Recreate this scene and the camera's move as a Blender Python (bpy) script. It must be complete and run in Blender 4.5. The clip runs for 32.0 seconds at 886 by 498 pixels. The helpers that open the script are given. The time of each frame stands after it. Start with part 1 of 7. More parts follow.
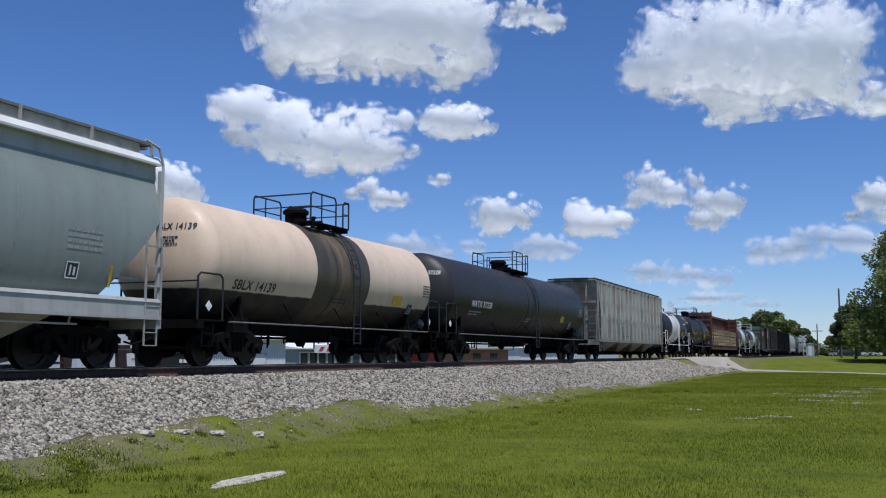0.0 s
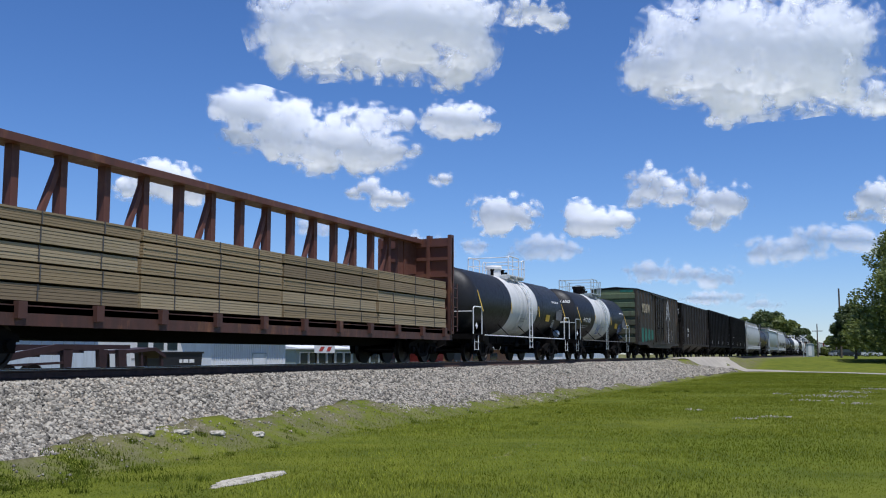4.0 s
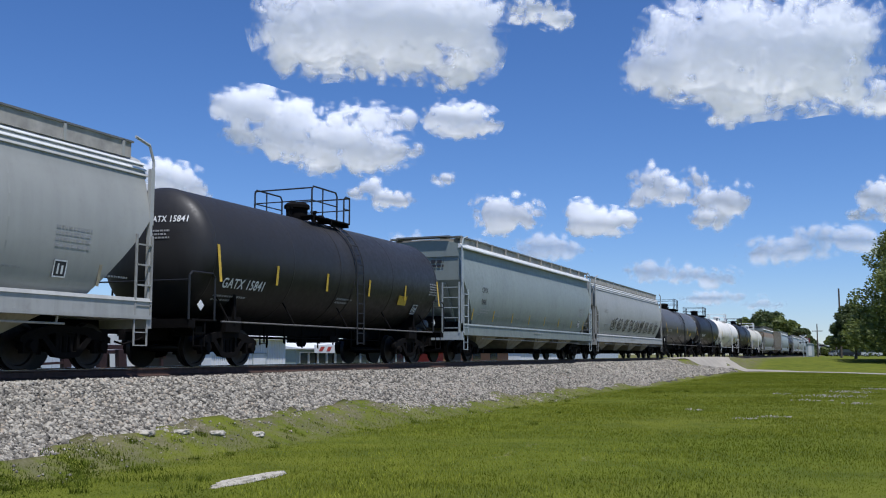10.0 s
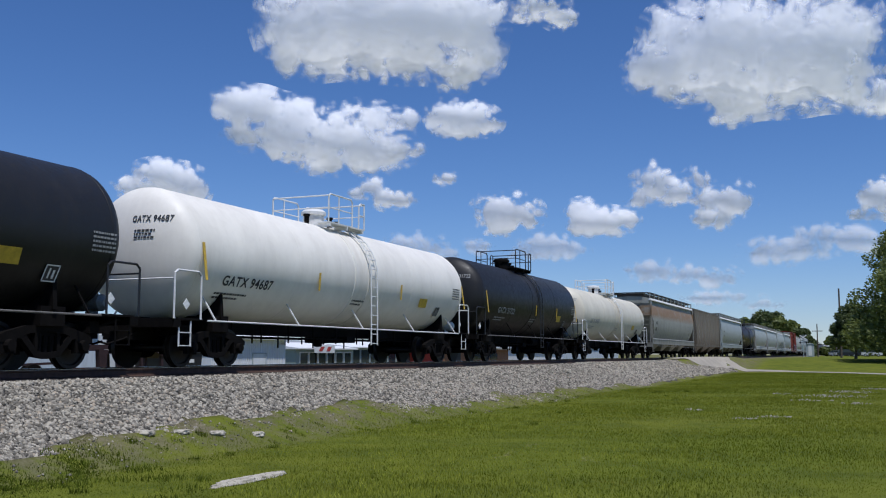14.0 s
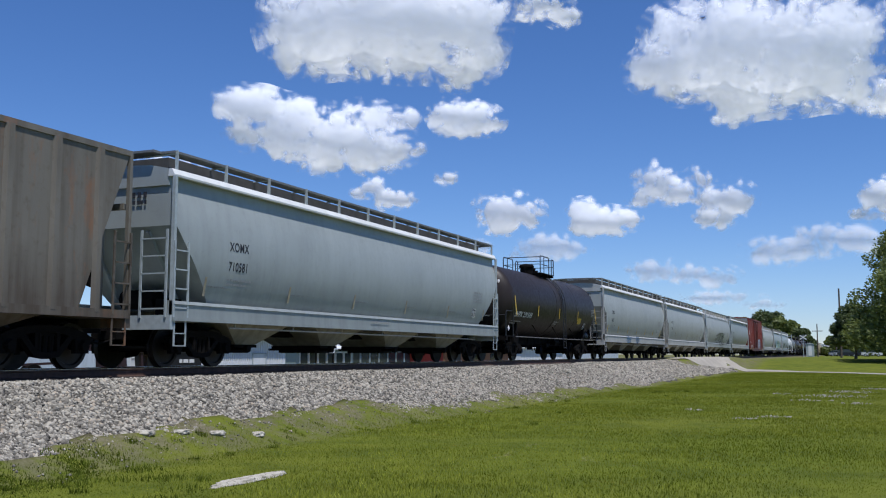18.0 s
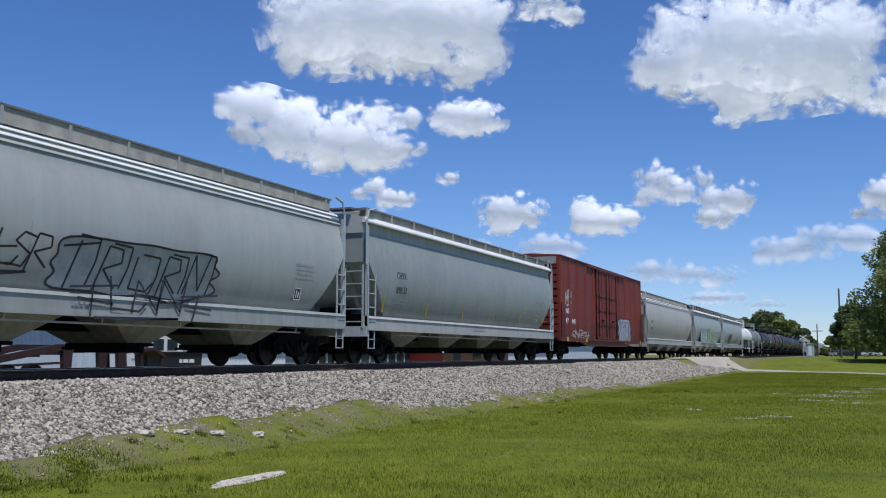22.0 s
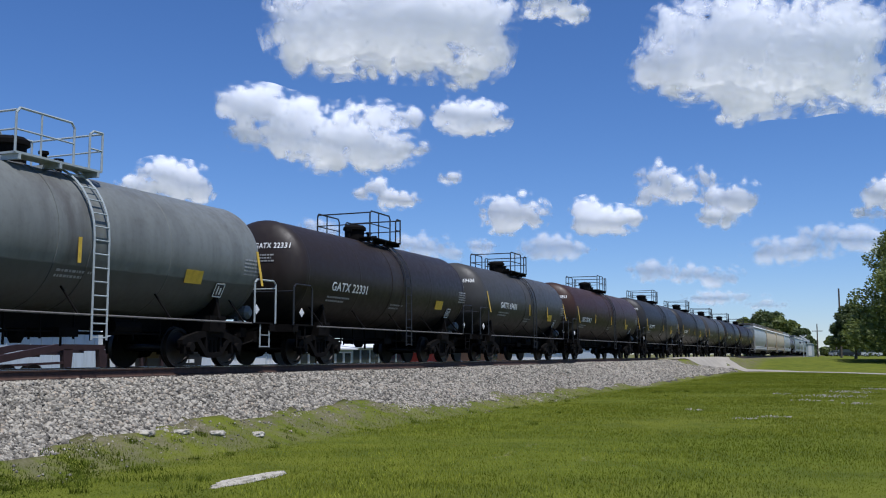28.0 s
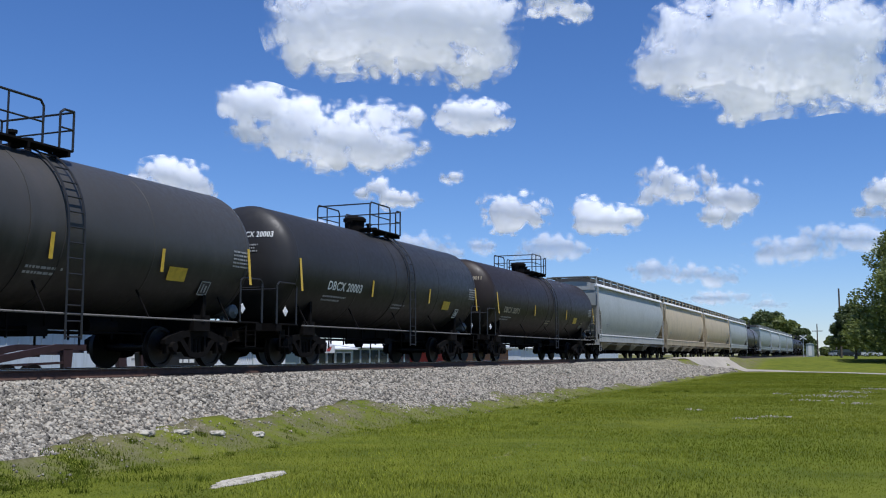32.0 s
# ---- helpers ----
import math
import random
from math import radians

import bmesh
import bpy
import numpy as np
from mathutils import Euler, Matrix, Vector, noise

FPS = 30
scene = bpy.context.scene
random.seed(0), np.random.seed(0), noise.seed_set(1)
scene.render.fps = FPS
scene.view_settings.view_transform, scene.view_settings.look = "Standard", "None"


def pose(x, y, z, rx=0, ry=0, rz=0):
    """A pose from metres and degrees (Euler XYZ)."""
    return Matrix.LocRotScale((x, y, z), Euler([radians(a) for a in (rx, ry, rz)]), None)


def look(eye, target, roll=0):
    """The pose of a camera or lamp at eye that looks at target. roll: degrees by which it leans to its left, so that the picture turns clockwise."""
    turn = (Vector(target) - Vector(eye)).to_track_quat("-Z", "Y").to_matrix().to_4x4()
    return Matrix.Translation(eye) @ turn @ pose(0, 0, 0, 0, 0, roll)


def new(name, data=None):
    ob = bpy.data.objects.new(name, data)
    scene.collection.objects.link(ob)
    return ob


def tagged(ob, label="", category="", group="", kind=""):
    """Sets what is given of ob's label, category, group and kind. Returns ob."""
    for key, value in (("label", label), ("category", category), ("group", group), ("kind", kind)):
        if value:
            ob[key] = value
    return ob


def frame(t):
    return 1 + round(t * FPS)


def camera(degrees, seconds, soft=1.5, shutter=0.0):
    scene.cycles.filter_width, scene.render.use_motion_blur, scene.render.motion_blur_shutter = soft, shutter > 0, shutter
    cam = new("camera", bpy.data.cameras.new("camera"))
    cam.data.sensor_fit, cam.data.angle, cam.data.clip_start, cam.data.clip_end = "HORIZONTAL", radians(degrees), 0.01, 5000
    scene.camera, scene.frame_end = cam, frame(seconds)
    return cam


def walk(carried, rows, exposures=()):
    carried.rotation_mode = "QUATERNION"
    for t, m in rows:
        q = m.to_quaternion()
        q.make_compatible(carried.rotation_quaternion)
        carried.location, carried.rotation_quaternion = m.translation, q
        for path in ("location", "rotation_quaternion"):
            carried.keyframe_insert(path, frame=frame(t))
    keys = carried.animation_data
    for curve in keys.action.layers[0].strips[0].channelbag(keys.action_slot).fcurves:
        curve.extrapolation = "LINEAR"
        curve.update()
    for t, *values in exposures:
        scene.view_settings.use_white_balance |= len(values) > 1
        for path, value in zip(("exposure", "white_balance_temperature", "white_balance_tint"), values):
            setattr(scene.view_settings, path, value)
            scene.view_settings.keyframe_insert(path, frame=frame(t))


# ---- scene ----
FOV = 48.52
YAW = 22.70            # how far the camera turns from the track's direction towards the train
PITCH = 6.10
EYE = Vector((14.69, 0.0, 0.29))   # rail top is z = 0, the track's centre x = 0, the train runs towards -y
SPEED = 22.8           # metres a second
CLIP = 32.0
cam = camera(FOV, CLIP, 1.1)


def heading(yaw, pitch):
    """A direction from degrees to the right of the lens axis and degrees over the horizon."""
    a, e = radians(yaw - YAW), radians(pitch)
    return Vector((math.sin(a) * math.cos(e), math.cos(a) * math.cos(e), math.sin(e)))


CAMERA_POSE = look(EYE, EYE + heading(0, PITCH))
walk(cam, [(0.0, CAMERA_POSE), (CLIP, CAMERA_POSE)], [(t, stops, 5340, 16) for t, stops in ((0.0, -0.10), (1.0, 0.0), (3.0, 0.04), (6.0, 0.10), (7.0, 0.20), (8.0, 0.20), (9.0, 0.05), (10.0, 0.0), (13.0, -0.05), (14.0, -0.24), (17.0, 0.0), (20.0, 0.0), (21.0, -0.05), (23.0, 0.08), (24.0, 0.08), (25.0, -0.05), (28.0, -0.02), (30.0, 0.06), (CLIP, 0.06))])

# ---- daylight ----
SUN = Vector((0.31, -0.24, 1.0)).normalized()
world = bpy.data.worlds.new("daylight")
scene.world = world
world.use_nodes = True
sky_nodes = world.node_tree.nodes
sky = sky_nodes.new("ShaderNodeTexSky")
sky.sky_type = "NISHITA"
sky.sun_disc = False
sky.sun_elevation = math.asin(SUN.z)
sky.sun_rotation = math.atan2(SUN.x, SUN.y)
sky.altitude = 900.0
sky.air_density, sky.dust_density, sky.ozone_density = 1.0, 0.0, 1.4
sky_nodes["Background"].inputs["Strength"].default_value = 0.086
sky_tone = sky_nodes.new("ShaderNodeHueSaturation")
sky_tone.inputs["Saturation"].default_value = 1.13
world.node_tree.links.new(sky.outputs["Color"], sky_tone.inputs["Color"])
sky_tint = sky_nodes.new("ShaderNodeMix")
sky_tint.data_type, sky_tint.blend_type = "RGBA", "MULTIPLY"
sky_tint.inputs[0].default_value = 1.0
sky_tint.inputs[7].default_value = (0.93, 0.985, 1.10, 1.0)
world.node_tree.links.new(sky_tone.outputs["Color"], sky_tint.inputs[6])
world.node_tree.links.new(sky_tint.outputs[2], sky_nodes["Background"].inputs["Color"])
sun_lamp = bpy.data.lights.new("sun", "SUN")
sun_lamp.energy, sun_lamp.angle, sun_lamp.color = 4.8, radians(0.5), (1.0, 0.90, 0.72)
sun = new("sun", sun_lamp)
sun.matrix_world = look((0, 0, 60), Vector((0, 0, 60)) - SUN)


# ---- materials ----
class Nodes:
    """Short hands for one node material."""

    def __init__(self, name, rough=0.6, metal=0.0, shine=0.5):
        self.mat = bpy.data.materials.new(name)
        self.mat.use_nodes = True
        self.t = self.mat.node_tree
        self.bsdf = self.t.nodes["Principled BSDF"]
        self.bsdf.inputs["Roughness"].default_value = rough
        self.bsdf.inputs["Metallic"].default_value = metal
        self.bsdf.inputs["Specular IOR Level"].default_value = shine
        self.space = self.add("ShaderNodeTexCoord").outputs["Object"]

    def add(self, kind, **values):
        n = self.t.nodes.new(kind)
        for key, value in values.items():
            n.inputs[key].default_value = value
        return n

    def link(self, a, b):
        self.t.links.new(a, b)

    def stretched(self, scale):
        n = self.add("ShaderNodeMapping", Scale=scale)
        self.link(self.space, n.inputs["Vector"])
        return n.outputs["Vector"]

    def noise(self, scale, detail=5.0, rough=0.6, stretch=None):
        n = self.add("ShaderNodeTexNoise", Scale=scale, Detail=detail, Roughness=rough)
        self.link(self.stretched(stretch) if stretch else self.space, n.inputs["Vector"])
        return n.outputs["Fac"]

    def ramp(self, value, low, high, a=0.0, b=1.0):
        n = self.t.nodes.new("ShaderNodeMapRange")
        for key, v in (("From Min", low), ("From Max", high), ("To Min", a), ("To Max", b)):
            n.inputs[key].default_value = v
        self.link(value, n.inputs["Value"])
        return n.outputs["Result"]

    def math(self, what, a, b):
        n = self.t.nodes.new("ShaderNodeMath")
        n.operation = what
        for i, v in enumerate((a, b)):
            if isinstance(v, (int, float)):
                n.inputs[i].default_value = v
            else:
                self.link(v, n.inputs[i])
        return n.outputs[0]

    def mix(self, fac, a, b):
        n = self.t.nodes.new("ShaderNodeMix")
        n.data_type = "RGBA"
        for i, v in ((0, fac), (6, a), (7, b)):
            if isinstance(v, (int, float)):
                n.inputs[i].default_value = v
            elif isinstance(v, tuple):
                n.inputs[i].default_value = (*v, 1.0)
            else:
                self.link(v, n.inputs[i])
        return n.outputs[2]

    def axis(self, k):
        n = self.t.nodes.new("ShaderNodeSeparateXYZ")
        self.link(self.space, n.inputs[0])
        return n.outputs[k]

    def random(self):
        return self.t.nodes.new("ShaderNodeObjectInfo").outputs["Random"]

    def island(self):
        return self.t.nodes.new("ShaderNodeNewGeometry").outputs["Random Per Island"]

    def bump(self, value, strength, distance=0.02):
        n = self.add("ShaderNodeBump", Strength=strength, Distance=distance)
        self.link(value, n.inputs["Height"])
        self.link(n.outputs["Normal"], self.bsdf.inputs["Normal"])

    def done(self, color):
        if isinstance(color, tuple):
            self.bsdf.inputs["Base Color"].default_value = (*color, 1.0)
        else:
            self.link(color, self.bsdf.inputs["Base Color"])
        return self.mat


def scaled(c, k):
    return tuple(min(1.0, v * k) for v in c)


def paint(name, base, dirt=(0.05, 0.045, 0.04), amount=0.5, rust=0.0, rust_band=None, rough=0.5, low=1.3, dents=0.0, shine=0.3, smudge=0.0):
    """Weathered paint on a rail car: stains, streaks that run down, dirt that rises from the wheels, rust.
    rust_band: a stretch of height (low, high) in which rust gathers."""
    m = Nodes(name, rough)
    m.bsdf.inputs["Specular IOR Level"].default_value = shine
    big = m.noise(0.55, 4, 0.6)
    fine = m.noise(6.0, 6, 0.65)
    streak = m.noise(1.0, 5, 0.6, (3.0, 3.0, 0.22))
    c = m.mix(m.ramp(big, 0.35, 0.7), base, scaled(base, 0.86))
    c = m.mix(m.ramp(streak, 0.45, 0.75, 0.0, 0.55 * amount), c, dirt)
    c = m.mix(m.ramp(fine, 0.55, 0.8, 0.0, 0.5 * amount), c, scaled(dirt, 1.5))
    road = m.math("MULTIPLY", m.ramp(m.axis(2), low, low + 1.0, 0.75 * amount, 0.0), m.ramp(streak, 0.3, 0.6, 0.4, 1.0))
    c = m.mix(road, c, dirt)
    if smudge:
        c = m.mix(m.ramp(m.noise(1.15, 2, 0.5), 0.48, 0.66, 0.0, smudge), c, scaled(dirt, 2.2))
    if rust:
        spots = m.ramp(m.noise(1.7, 6, 0.7, (1.0, 1.0, 0.35)), 0.62 - 0.16 * rust, 0.78 - 0.1 * rust)
        if rust_band:
            z = m.axis(2)
            band = m.math("MULTIPLY", m.ramp(z, rust_band[0], rust_band[0] + 0.35), m.ramp(z, rust_band[1] - 0.2, rust_band[1], 1.0, 0.0))
            spots = m.math("MULTIPLY", band, m.ramp(m.noise(1.1, 5, 0.65, (1.0, 1.0, 1.6)), 0.22, 0.5))
        c = m.mix(m.math("MULTIPLY", spots, 0.85), c, (0.24, 0.135, 0.055) if rust_band else (0.26, 0.12, 0.05))
    m.link(m.ramp(fine, 0.3, 0.8, rough - 0.08, rough + 0.2), m.bsdf.inputs["Roughness"])
    m.bump(m.noise(0.8 if dents else 20.0, 3, 0.5), 0.35 if dents else 0.06, dents or 0.004)
    return m.done(c)


def simple(name, base, rough=0.6, metal=0.0, vary=0.25, scale=8.0, shine=0.5):
    m = Nodes(name, rough, metal)
    m.bsdf.inputs["Specular IOR Level"].default_value = shine
    n = m.noise(scale, 5, 0.6)
    m.bump(n, 0.15, 0.01)
    return m.done(m.mix(m.ramp(n, 0.3, 0.75), scaled(base, 1 + vary * 0.5), scaled(base, 1 - vary)))


STEEL_DARK = simple("grimy_black_steel", (0.0065, 0.0055, 0.005), 0.85, 0.0, 0.5, 5.0, 0.10)
WHEEL_STEEL = simple("oily_wheel_steel", (0.016, 0.012, 0.010), 0.5, 0.5, 0.5, 12.0)
TREAD = simple("polished_wheel_tread", (0.45, 0.42, 0.40), 0.25, 1.0, 0.2, 12.0)
RAIL_STEEL = simple("rusty_rail_steel", (0.075, 0.040, 0.027), 0.7, 0.2, 0.5, 6.0)
RAIL_TOP = simple("polished_rail_head", (0.5, 0.48, 0.46), 0.22, 1.0, 0.1, 20.0)
BLACK_RAIL = simple("black_painted_pipe", (0.015, 0.015, 0.016), 0.5)
WHITE_RAIL = simple("white_painted_pipe", (0.72, 0.72, 0.70), 0.5, 0.0, 0.15)
GREY_RAIL = simple("grey_painted_steel", (0.38, 0.42, 0.42), 0.5, 0.0, 0.2)
GRATING = simple("galvanised_grating", (0.20, 0.20, 0.19), 0.6, 0.3, 0.3, 20.0)
YELLOW = simple("faded_yellow_reflective_tape", (0.60, 0.40, 0.03), 0.45, 0.0, 0.3, 6.0)
WHITE_MARK = simple("white_stencil_paint", (0.78, 0.78, 0.75), 0.6, 0.0, 0.25, 10.0)
GREY_MARK = simple("faded_grey_stencil_paint", (0.33, 0.33, 0.32), 0.6, 0.0, 0.3, 10.0)
BLACK_MARK = simple("black_stencil_paint", (0.03, 0.03, 0.035), 0.6, 0.0, 0.3, 10.0)
RAIL_DUST = simple("dusty_grey_pipe", (0.15, 0.14, 0.125), 0.6, 0.0, 0.4, 6.0)
GOLD_MARK = simple("faded_cream_stencil_paint", (0.42, 0.36, 0.24), 0.7, 0.0, 0.35, 6.0)


# ---- mesh tools ----
class Mesh:
    """Collects vertices and faces of one mesh."""

    def __init__(self):
        self.v, self.f = [], []

    def add(self, verts, faces):
        k = len(self.v)
        self.v += [tuple(p) for p in verts]
        self.f += [tuple(i + k for i in f) for f in faces]
        return self

    def box(self, x0, x1, y0, y1, z0, z1):
        p = [(x, y, z) for z in (z0, z1) for y in (y0, y1) for x in (x0, x1)]
        return self.add(p, [(0, 2, 3, 1), (4, 5, 7, 6), (0, 1, 5, 4), (2, 6, 7, 3), (0, 4, 6, 2), (1, 3, 7, 5)])

    def bar(self, a, b, w, h=None):
        """A square bar from a to b."""
        a, b = Vector(a), Vector(b)
        d = (b - a).normalized()
        s = d.cross(Vector((0, 0, 1)) if abs(d.z) < 0.95 else Vector((1, 0, 0))).normalized()
        u = s.cross(d)
        s, u = s * w / 2, u * (h or w) / 2
        p = [q + i * s + j * u for q in (a, b) for i, j in ((-1, -1), (1, -1), (1, 1), (-1, 1))]
        return self.add(p, [(0, 3, 2, 1), (4, 5, 6, 7), (0, 1, 5, 4), (1, 2, 6, 5), (2, 3, 7, 6), (3, 0, 4, 7)])

    def rod(self, a, b, r, n=8, r2=None):
        a, b = Vector(a), Vector(b)
        d = (b - a).normalized()
        s = d.cross(Vector((0, 0, 1)) if abs(d.z) < 0.95 else Vector((1, 0, 0))).normalized()
        u = s.cross(d)
        p = [q + rr * (math.cos(t) * s + math.sin(t) * u) for q, rr in ((a, r), (b, r if r2 is None else r2)) for t in (2 * math.pi * i / n for i in range(n))]
        return self.add(p, [tuple(range(n - 1, -1, -1)), tuple(range(n, 2 * n))] + [(i, (i + 1) % n, n + (i + 1) % n, n + i) for i in range(n)])

    def pipe(self, points, r, n=6):
        for a, b in zip(points, points[1:]):
            self.rod(a, b, r, n)
        return self

    def prism(self, outline, axis, a, b):
        """A flat outline pushed along an axis from a to b. Outline in the other two axes, in order."""
        n = len(outline)
        p = []
        for k in (a, b):
            for q in outline:
                q = list(q)
                q.insert(axis, k)
                p.append(q)
        return self.add(p, [tuple(range(n)), tuple(range(2 * n - 1, n - 1, -1))] + [(i, n + i, n + (i + 1) % n, (i + 1) % n) for i in range(n)])

    def lathe(self, rings, axis=1, n=24):
        """Rings (along, radius) turned about an axis through the origin."""
        p, f = [], []
        for a, r in rings:
            for i in range(n):
                t = 2 * math.pi * i / n
                q = [r * math.cos(t), r * math.sin(t)]
                q.insert(axis, a)
                p.append(q)
        for j in range(len(rings) - 1):
            for i in range(n):
                f.append((j * n + i, j * n + (i + 1) % n, (j + 1) * n + (i + 1) % n, (j + 1) * n + i))
        f += [tuple(range(n - 1, -1, -1)), tuple(range((len(rings) - 1) * n, len(rings) * n))]
        return self.add(p, f)

    def moved(self, d):
        self.v = [(a + d[0], b + d[1], c + d[2]) for a, b, c in self.v]
        return self

    def data(self, name, material, smooth=False, mend=True):
        me = bpy.data.meshes.new(name)
        me.from_pydata(self.v, [], self.f)
        if mend:
            bm = bmesh.new()
            bm.from_mesh(me)
            bmesh.ops.recalc_face_normals(bm, faces=bm.faces)
            bm.to_mesh(me)
            bm.free()
        if material:
            me.materials.append(material)
        if smooth:
            me.shade_smooth()
            me.set_sharp_from_angle(angle=radians(38))
        return me


def part(name, mesh, material, parent, label="", at=None, smooth=False):
    """One mesh object under a thing or a part. mesh: a Mesh, or mesh data to be shared."""
    me = mesh.data(name, material, smooth) if isinstance(mesh, Mesh) else mesh
    ob = new(name, me)
    ob.parent = parent
    if at is not None:
        ob.matrix_basis = at
    return tagged(ob, label=label)


def thing(name, label, category, group="", at=None):
    ob = new(name)
    ob.empty_display_size = 0.2
    if at is not None:
        ob.matrix_basis = at
    return tagged(ob, label, category, group)


def solid(name, mesh, material, label, category="", kind="", smooth=False, group=""):
    return tagged(new(name, mesh.data(name, material, smooth) if isinstance(mesh, Mesh) else mesh), label, category, group, kind)


# ---- ground, ballast, rails ----
def smoothstep(a, b, x):
    t = np.clip((x - a) / (b - a), 0, 1)
    return t * t * (3 - 2 * t)


WAVES = np.random.default_rng(5).random((24, 4))


def ripple(x, y, scale):
    """Uneven ground: a sum of waves, about -1 to 1."""
    h = 0
    for k, (a, b, c, d) in enumerate(WAVES[:12]):
        w = scale * (0.5 + 1.6 * b)
        h = h + np.sin((x * math.cos(6.28 * a) + y * math.sin(6.28 * a)) / w + 6.28 * c) * (0.5 + d)
    return h / 6


LAWN = -1.25
ROAD_Y = 90.0     # the gravel drive that crosses the track; its two edges as (x, y)
NEAR_EDGE = ((1.0, 74.5), (2.4, 75.0), (3.2, 76.5), (3.6, 78.5), (4.0, 85.0), (4.5, 91.0), (6.5, 93.5), (9.3, 92.3), (13.0, 86.3), (16.3, 80.5), (25.0, 66.0), (60.0, 8.0))
FAR_EDGE = ((1.0, 112.0), (2.4, 106.0), (3.5, 98.0), (4.5, 98.5), (6.5, 98.0), (9.3, 95.8), (13.0, 89.0), (16.3, 82.8), (25.0, 68.5), (60.0, 10.5))


def crossing(x, y):
    """How far the ground is raised towards the drive's ramp, 0 to 1."""
    return smoothstep(24, 17, abs(y - ROAD_Y - 3)) * smoothstep(4.6, 2.6, abs(x))


def grass_edge(y):
    """Where the grass begins on the bank."""
    return np.clip(3.95 + 0.034 * (y - 8), 3.9, 5.25) * (1 - 0.5 * smoothstep(88, 98, y)) + 0.7 * smoothstep(17, 10, y) + 0.16 * np.sin(y * 0.8 + 1) + 0.13 * np.sin(y * 2.1) + 0.07 * np.sin(y * 5.3)


def ground_height(x, y):
    h = np.where(x > 0, LAWN, -0.95) + 0.05 * ripple(x, y, 3.0) + 0.06 * ripple(y, x, 17.0)
    h = h + 0.98 * smoothstep(93, 118, y) * np.where(x > 0, smoothstep(60, 30, x), 0.3) * smoothstep(400, 300, y)
    bank = -0.20 - (abs(x) - 2.25) * 0.36
    h = np.where(x > grass_edge(y) - 0.25, np.maximum(h, bank + 0.05 + 0.04 * ripple(x, y, 0.7)), h)
    h = h + (-0.04 - h) * crossing(x, y)
    buried = np.minimum(h, bank - 0.25 + 0.1 * crossing(x, y))
    return np.where((abs(x) < grass_edge(y) - 0.25) & (crossing(x, y) < 0.3), buried, h)


def ballast_height(x, y):
    a = abs(x)
    return np.where(a < 2.25, -0.22, -0.20 - (a - 2.25) * 0.36) + 0.02 * ripple(x * 2, y, 0.4) + 0.04 * ripple(x, y, 2.0) * smoothstep(2, 3, a)


def sheet(name, xs, ys, height, material):
    x, y = np.meshgrid(xs, ys, indexing="ij")
    v = np.stack([x, y, height(x, y)], -1).reshape(-1, 3)
    n, m = len(xs), len(ys)
    i = (np.arange(n - 1)[:, None] * m + np.arange(m - 1)).reshape(-1)
    f = np.stack([i, i + m, i + m + 1, i + 1], -1)
    return fast_mesh(name, v, f, material)


def fast_mesh(name, v, f, material, smooth=True):
    me = bpy.data.meshes.new(name)
    k = f.shape[1]
    me.vertices.add(len(v))
    me.vertices.foreach_set("co", np.ascontiguousarray(v, dtype=np.float32).ravel())
    me.loops.add(f.size)
    me.loops.foreach_set("vertex_index", np.ascontiguousarray(f, dtype=np.int32).ravel())
    me.polygons.add(len(f))
    me.polygons.foreach_set("loop_start", np.arange(0, f.size, k, dtype=np.int32))
    me.update(calc_edges=True)
    me.validate()
    me.materials.append(material)
    if smooth:
        me.shade_smooth()
    return me


def lawn_material():
    m = Nodes("mown_lawn", 0.95, 0.0, 0.02)
    big, mid, fine = m.noise(0.09, 4, 0.6), m.noise(0.9, 5, 0.65), m.noise(14.0, 5, 0.7)
    c = m.mix(m.ramp(big, 0.35, 0.65), (0.112, 0.140, 0.015), (0.148, 0.162, 0.022))
    c = m.mix(m.ramp(mid, 0.42, 0.68, 0.0, 0.8), c, (0.055, 0.080, 0.014))
    c = m.mix(m.ramp(fine, 0.4, 0.75, 0.0, 0.5), c, (0.15, 0.145, 0.03))
    bare = m.math("MULTIPLY", m.ramp(m.noise(0.35, 6, 0.7, (1.0, 0.35, 1.0)), 0.66, 0.72), 0.6)
    c = m.mix(bare, c, (0.33, 0.29, 0.20))
    worn = m.math("MULTIPLY", m.ramp(m.axis(0), 4.5, 6.0, 1.0, 0.0), m.ramp(m.noise(1.6, 6, 0.7), 0.40, 0.56))
    c = m.mix(m.math("MULTIPLY", worn, 0.85), c, m.mix(m.ramp(fine, 0.35, 0.65), (0.20, 0.175, 0.12), (0.11, 0.095, 0.06)))
    m.bump(fine, 0.6, 0.05)
    return m.done(c)


def ballast_material():
    m = Nodes("crushed_stone_bed", 0.95, 0.0, 0.1)
    n = m.noise(9.0, 6, 0.7)
    m.bump(n, 1.0, 0.05)
    # shade in the gaps between stones is put into this dark bed colour
    return m.done(m.mix(m.ramp(n, 0.3, 0.7), (0.03, 0.027, 0.025), (0.12, 0.11, 0.10)))


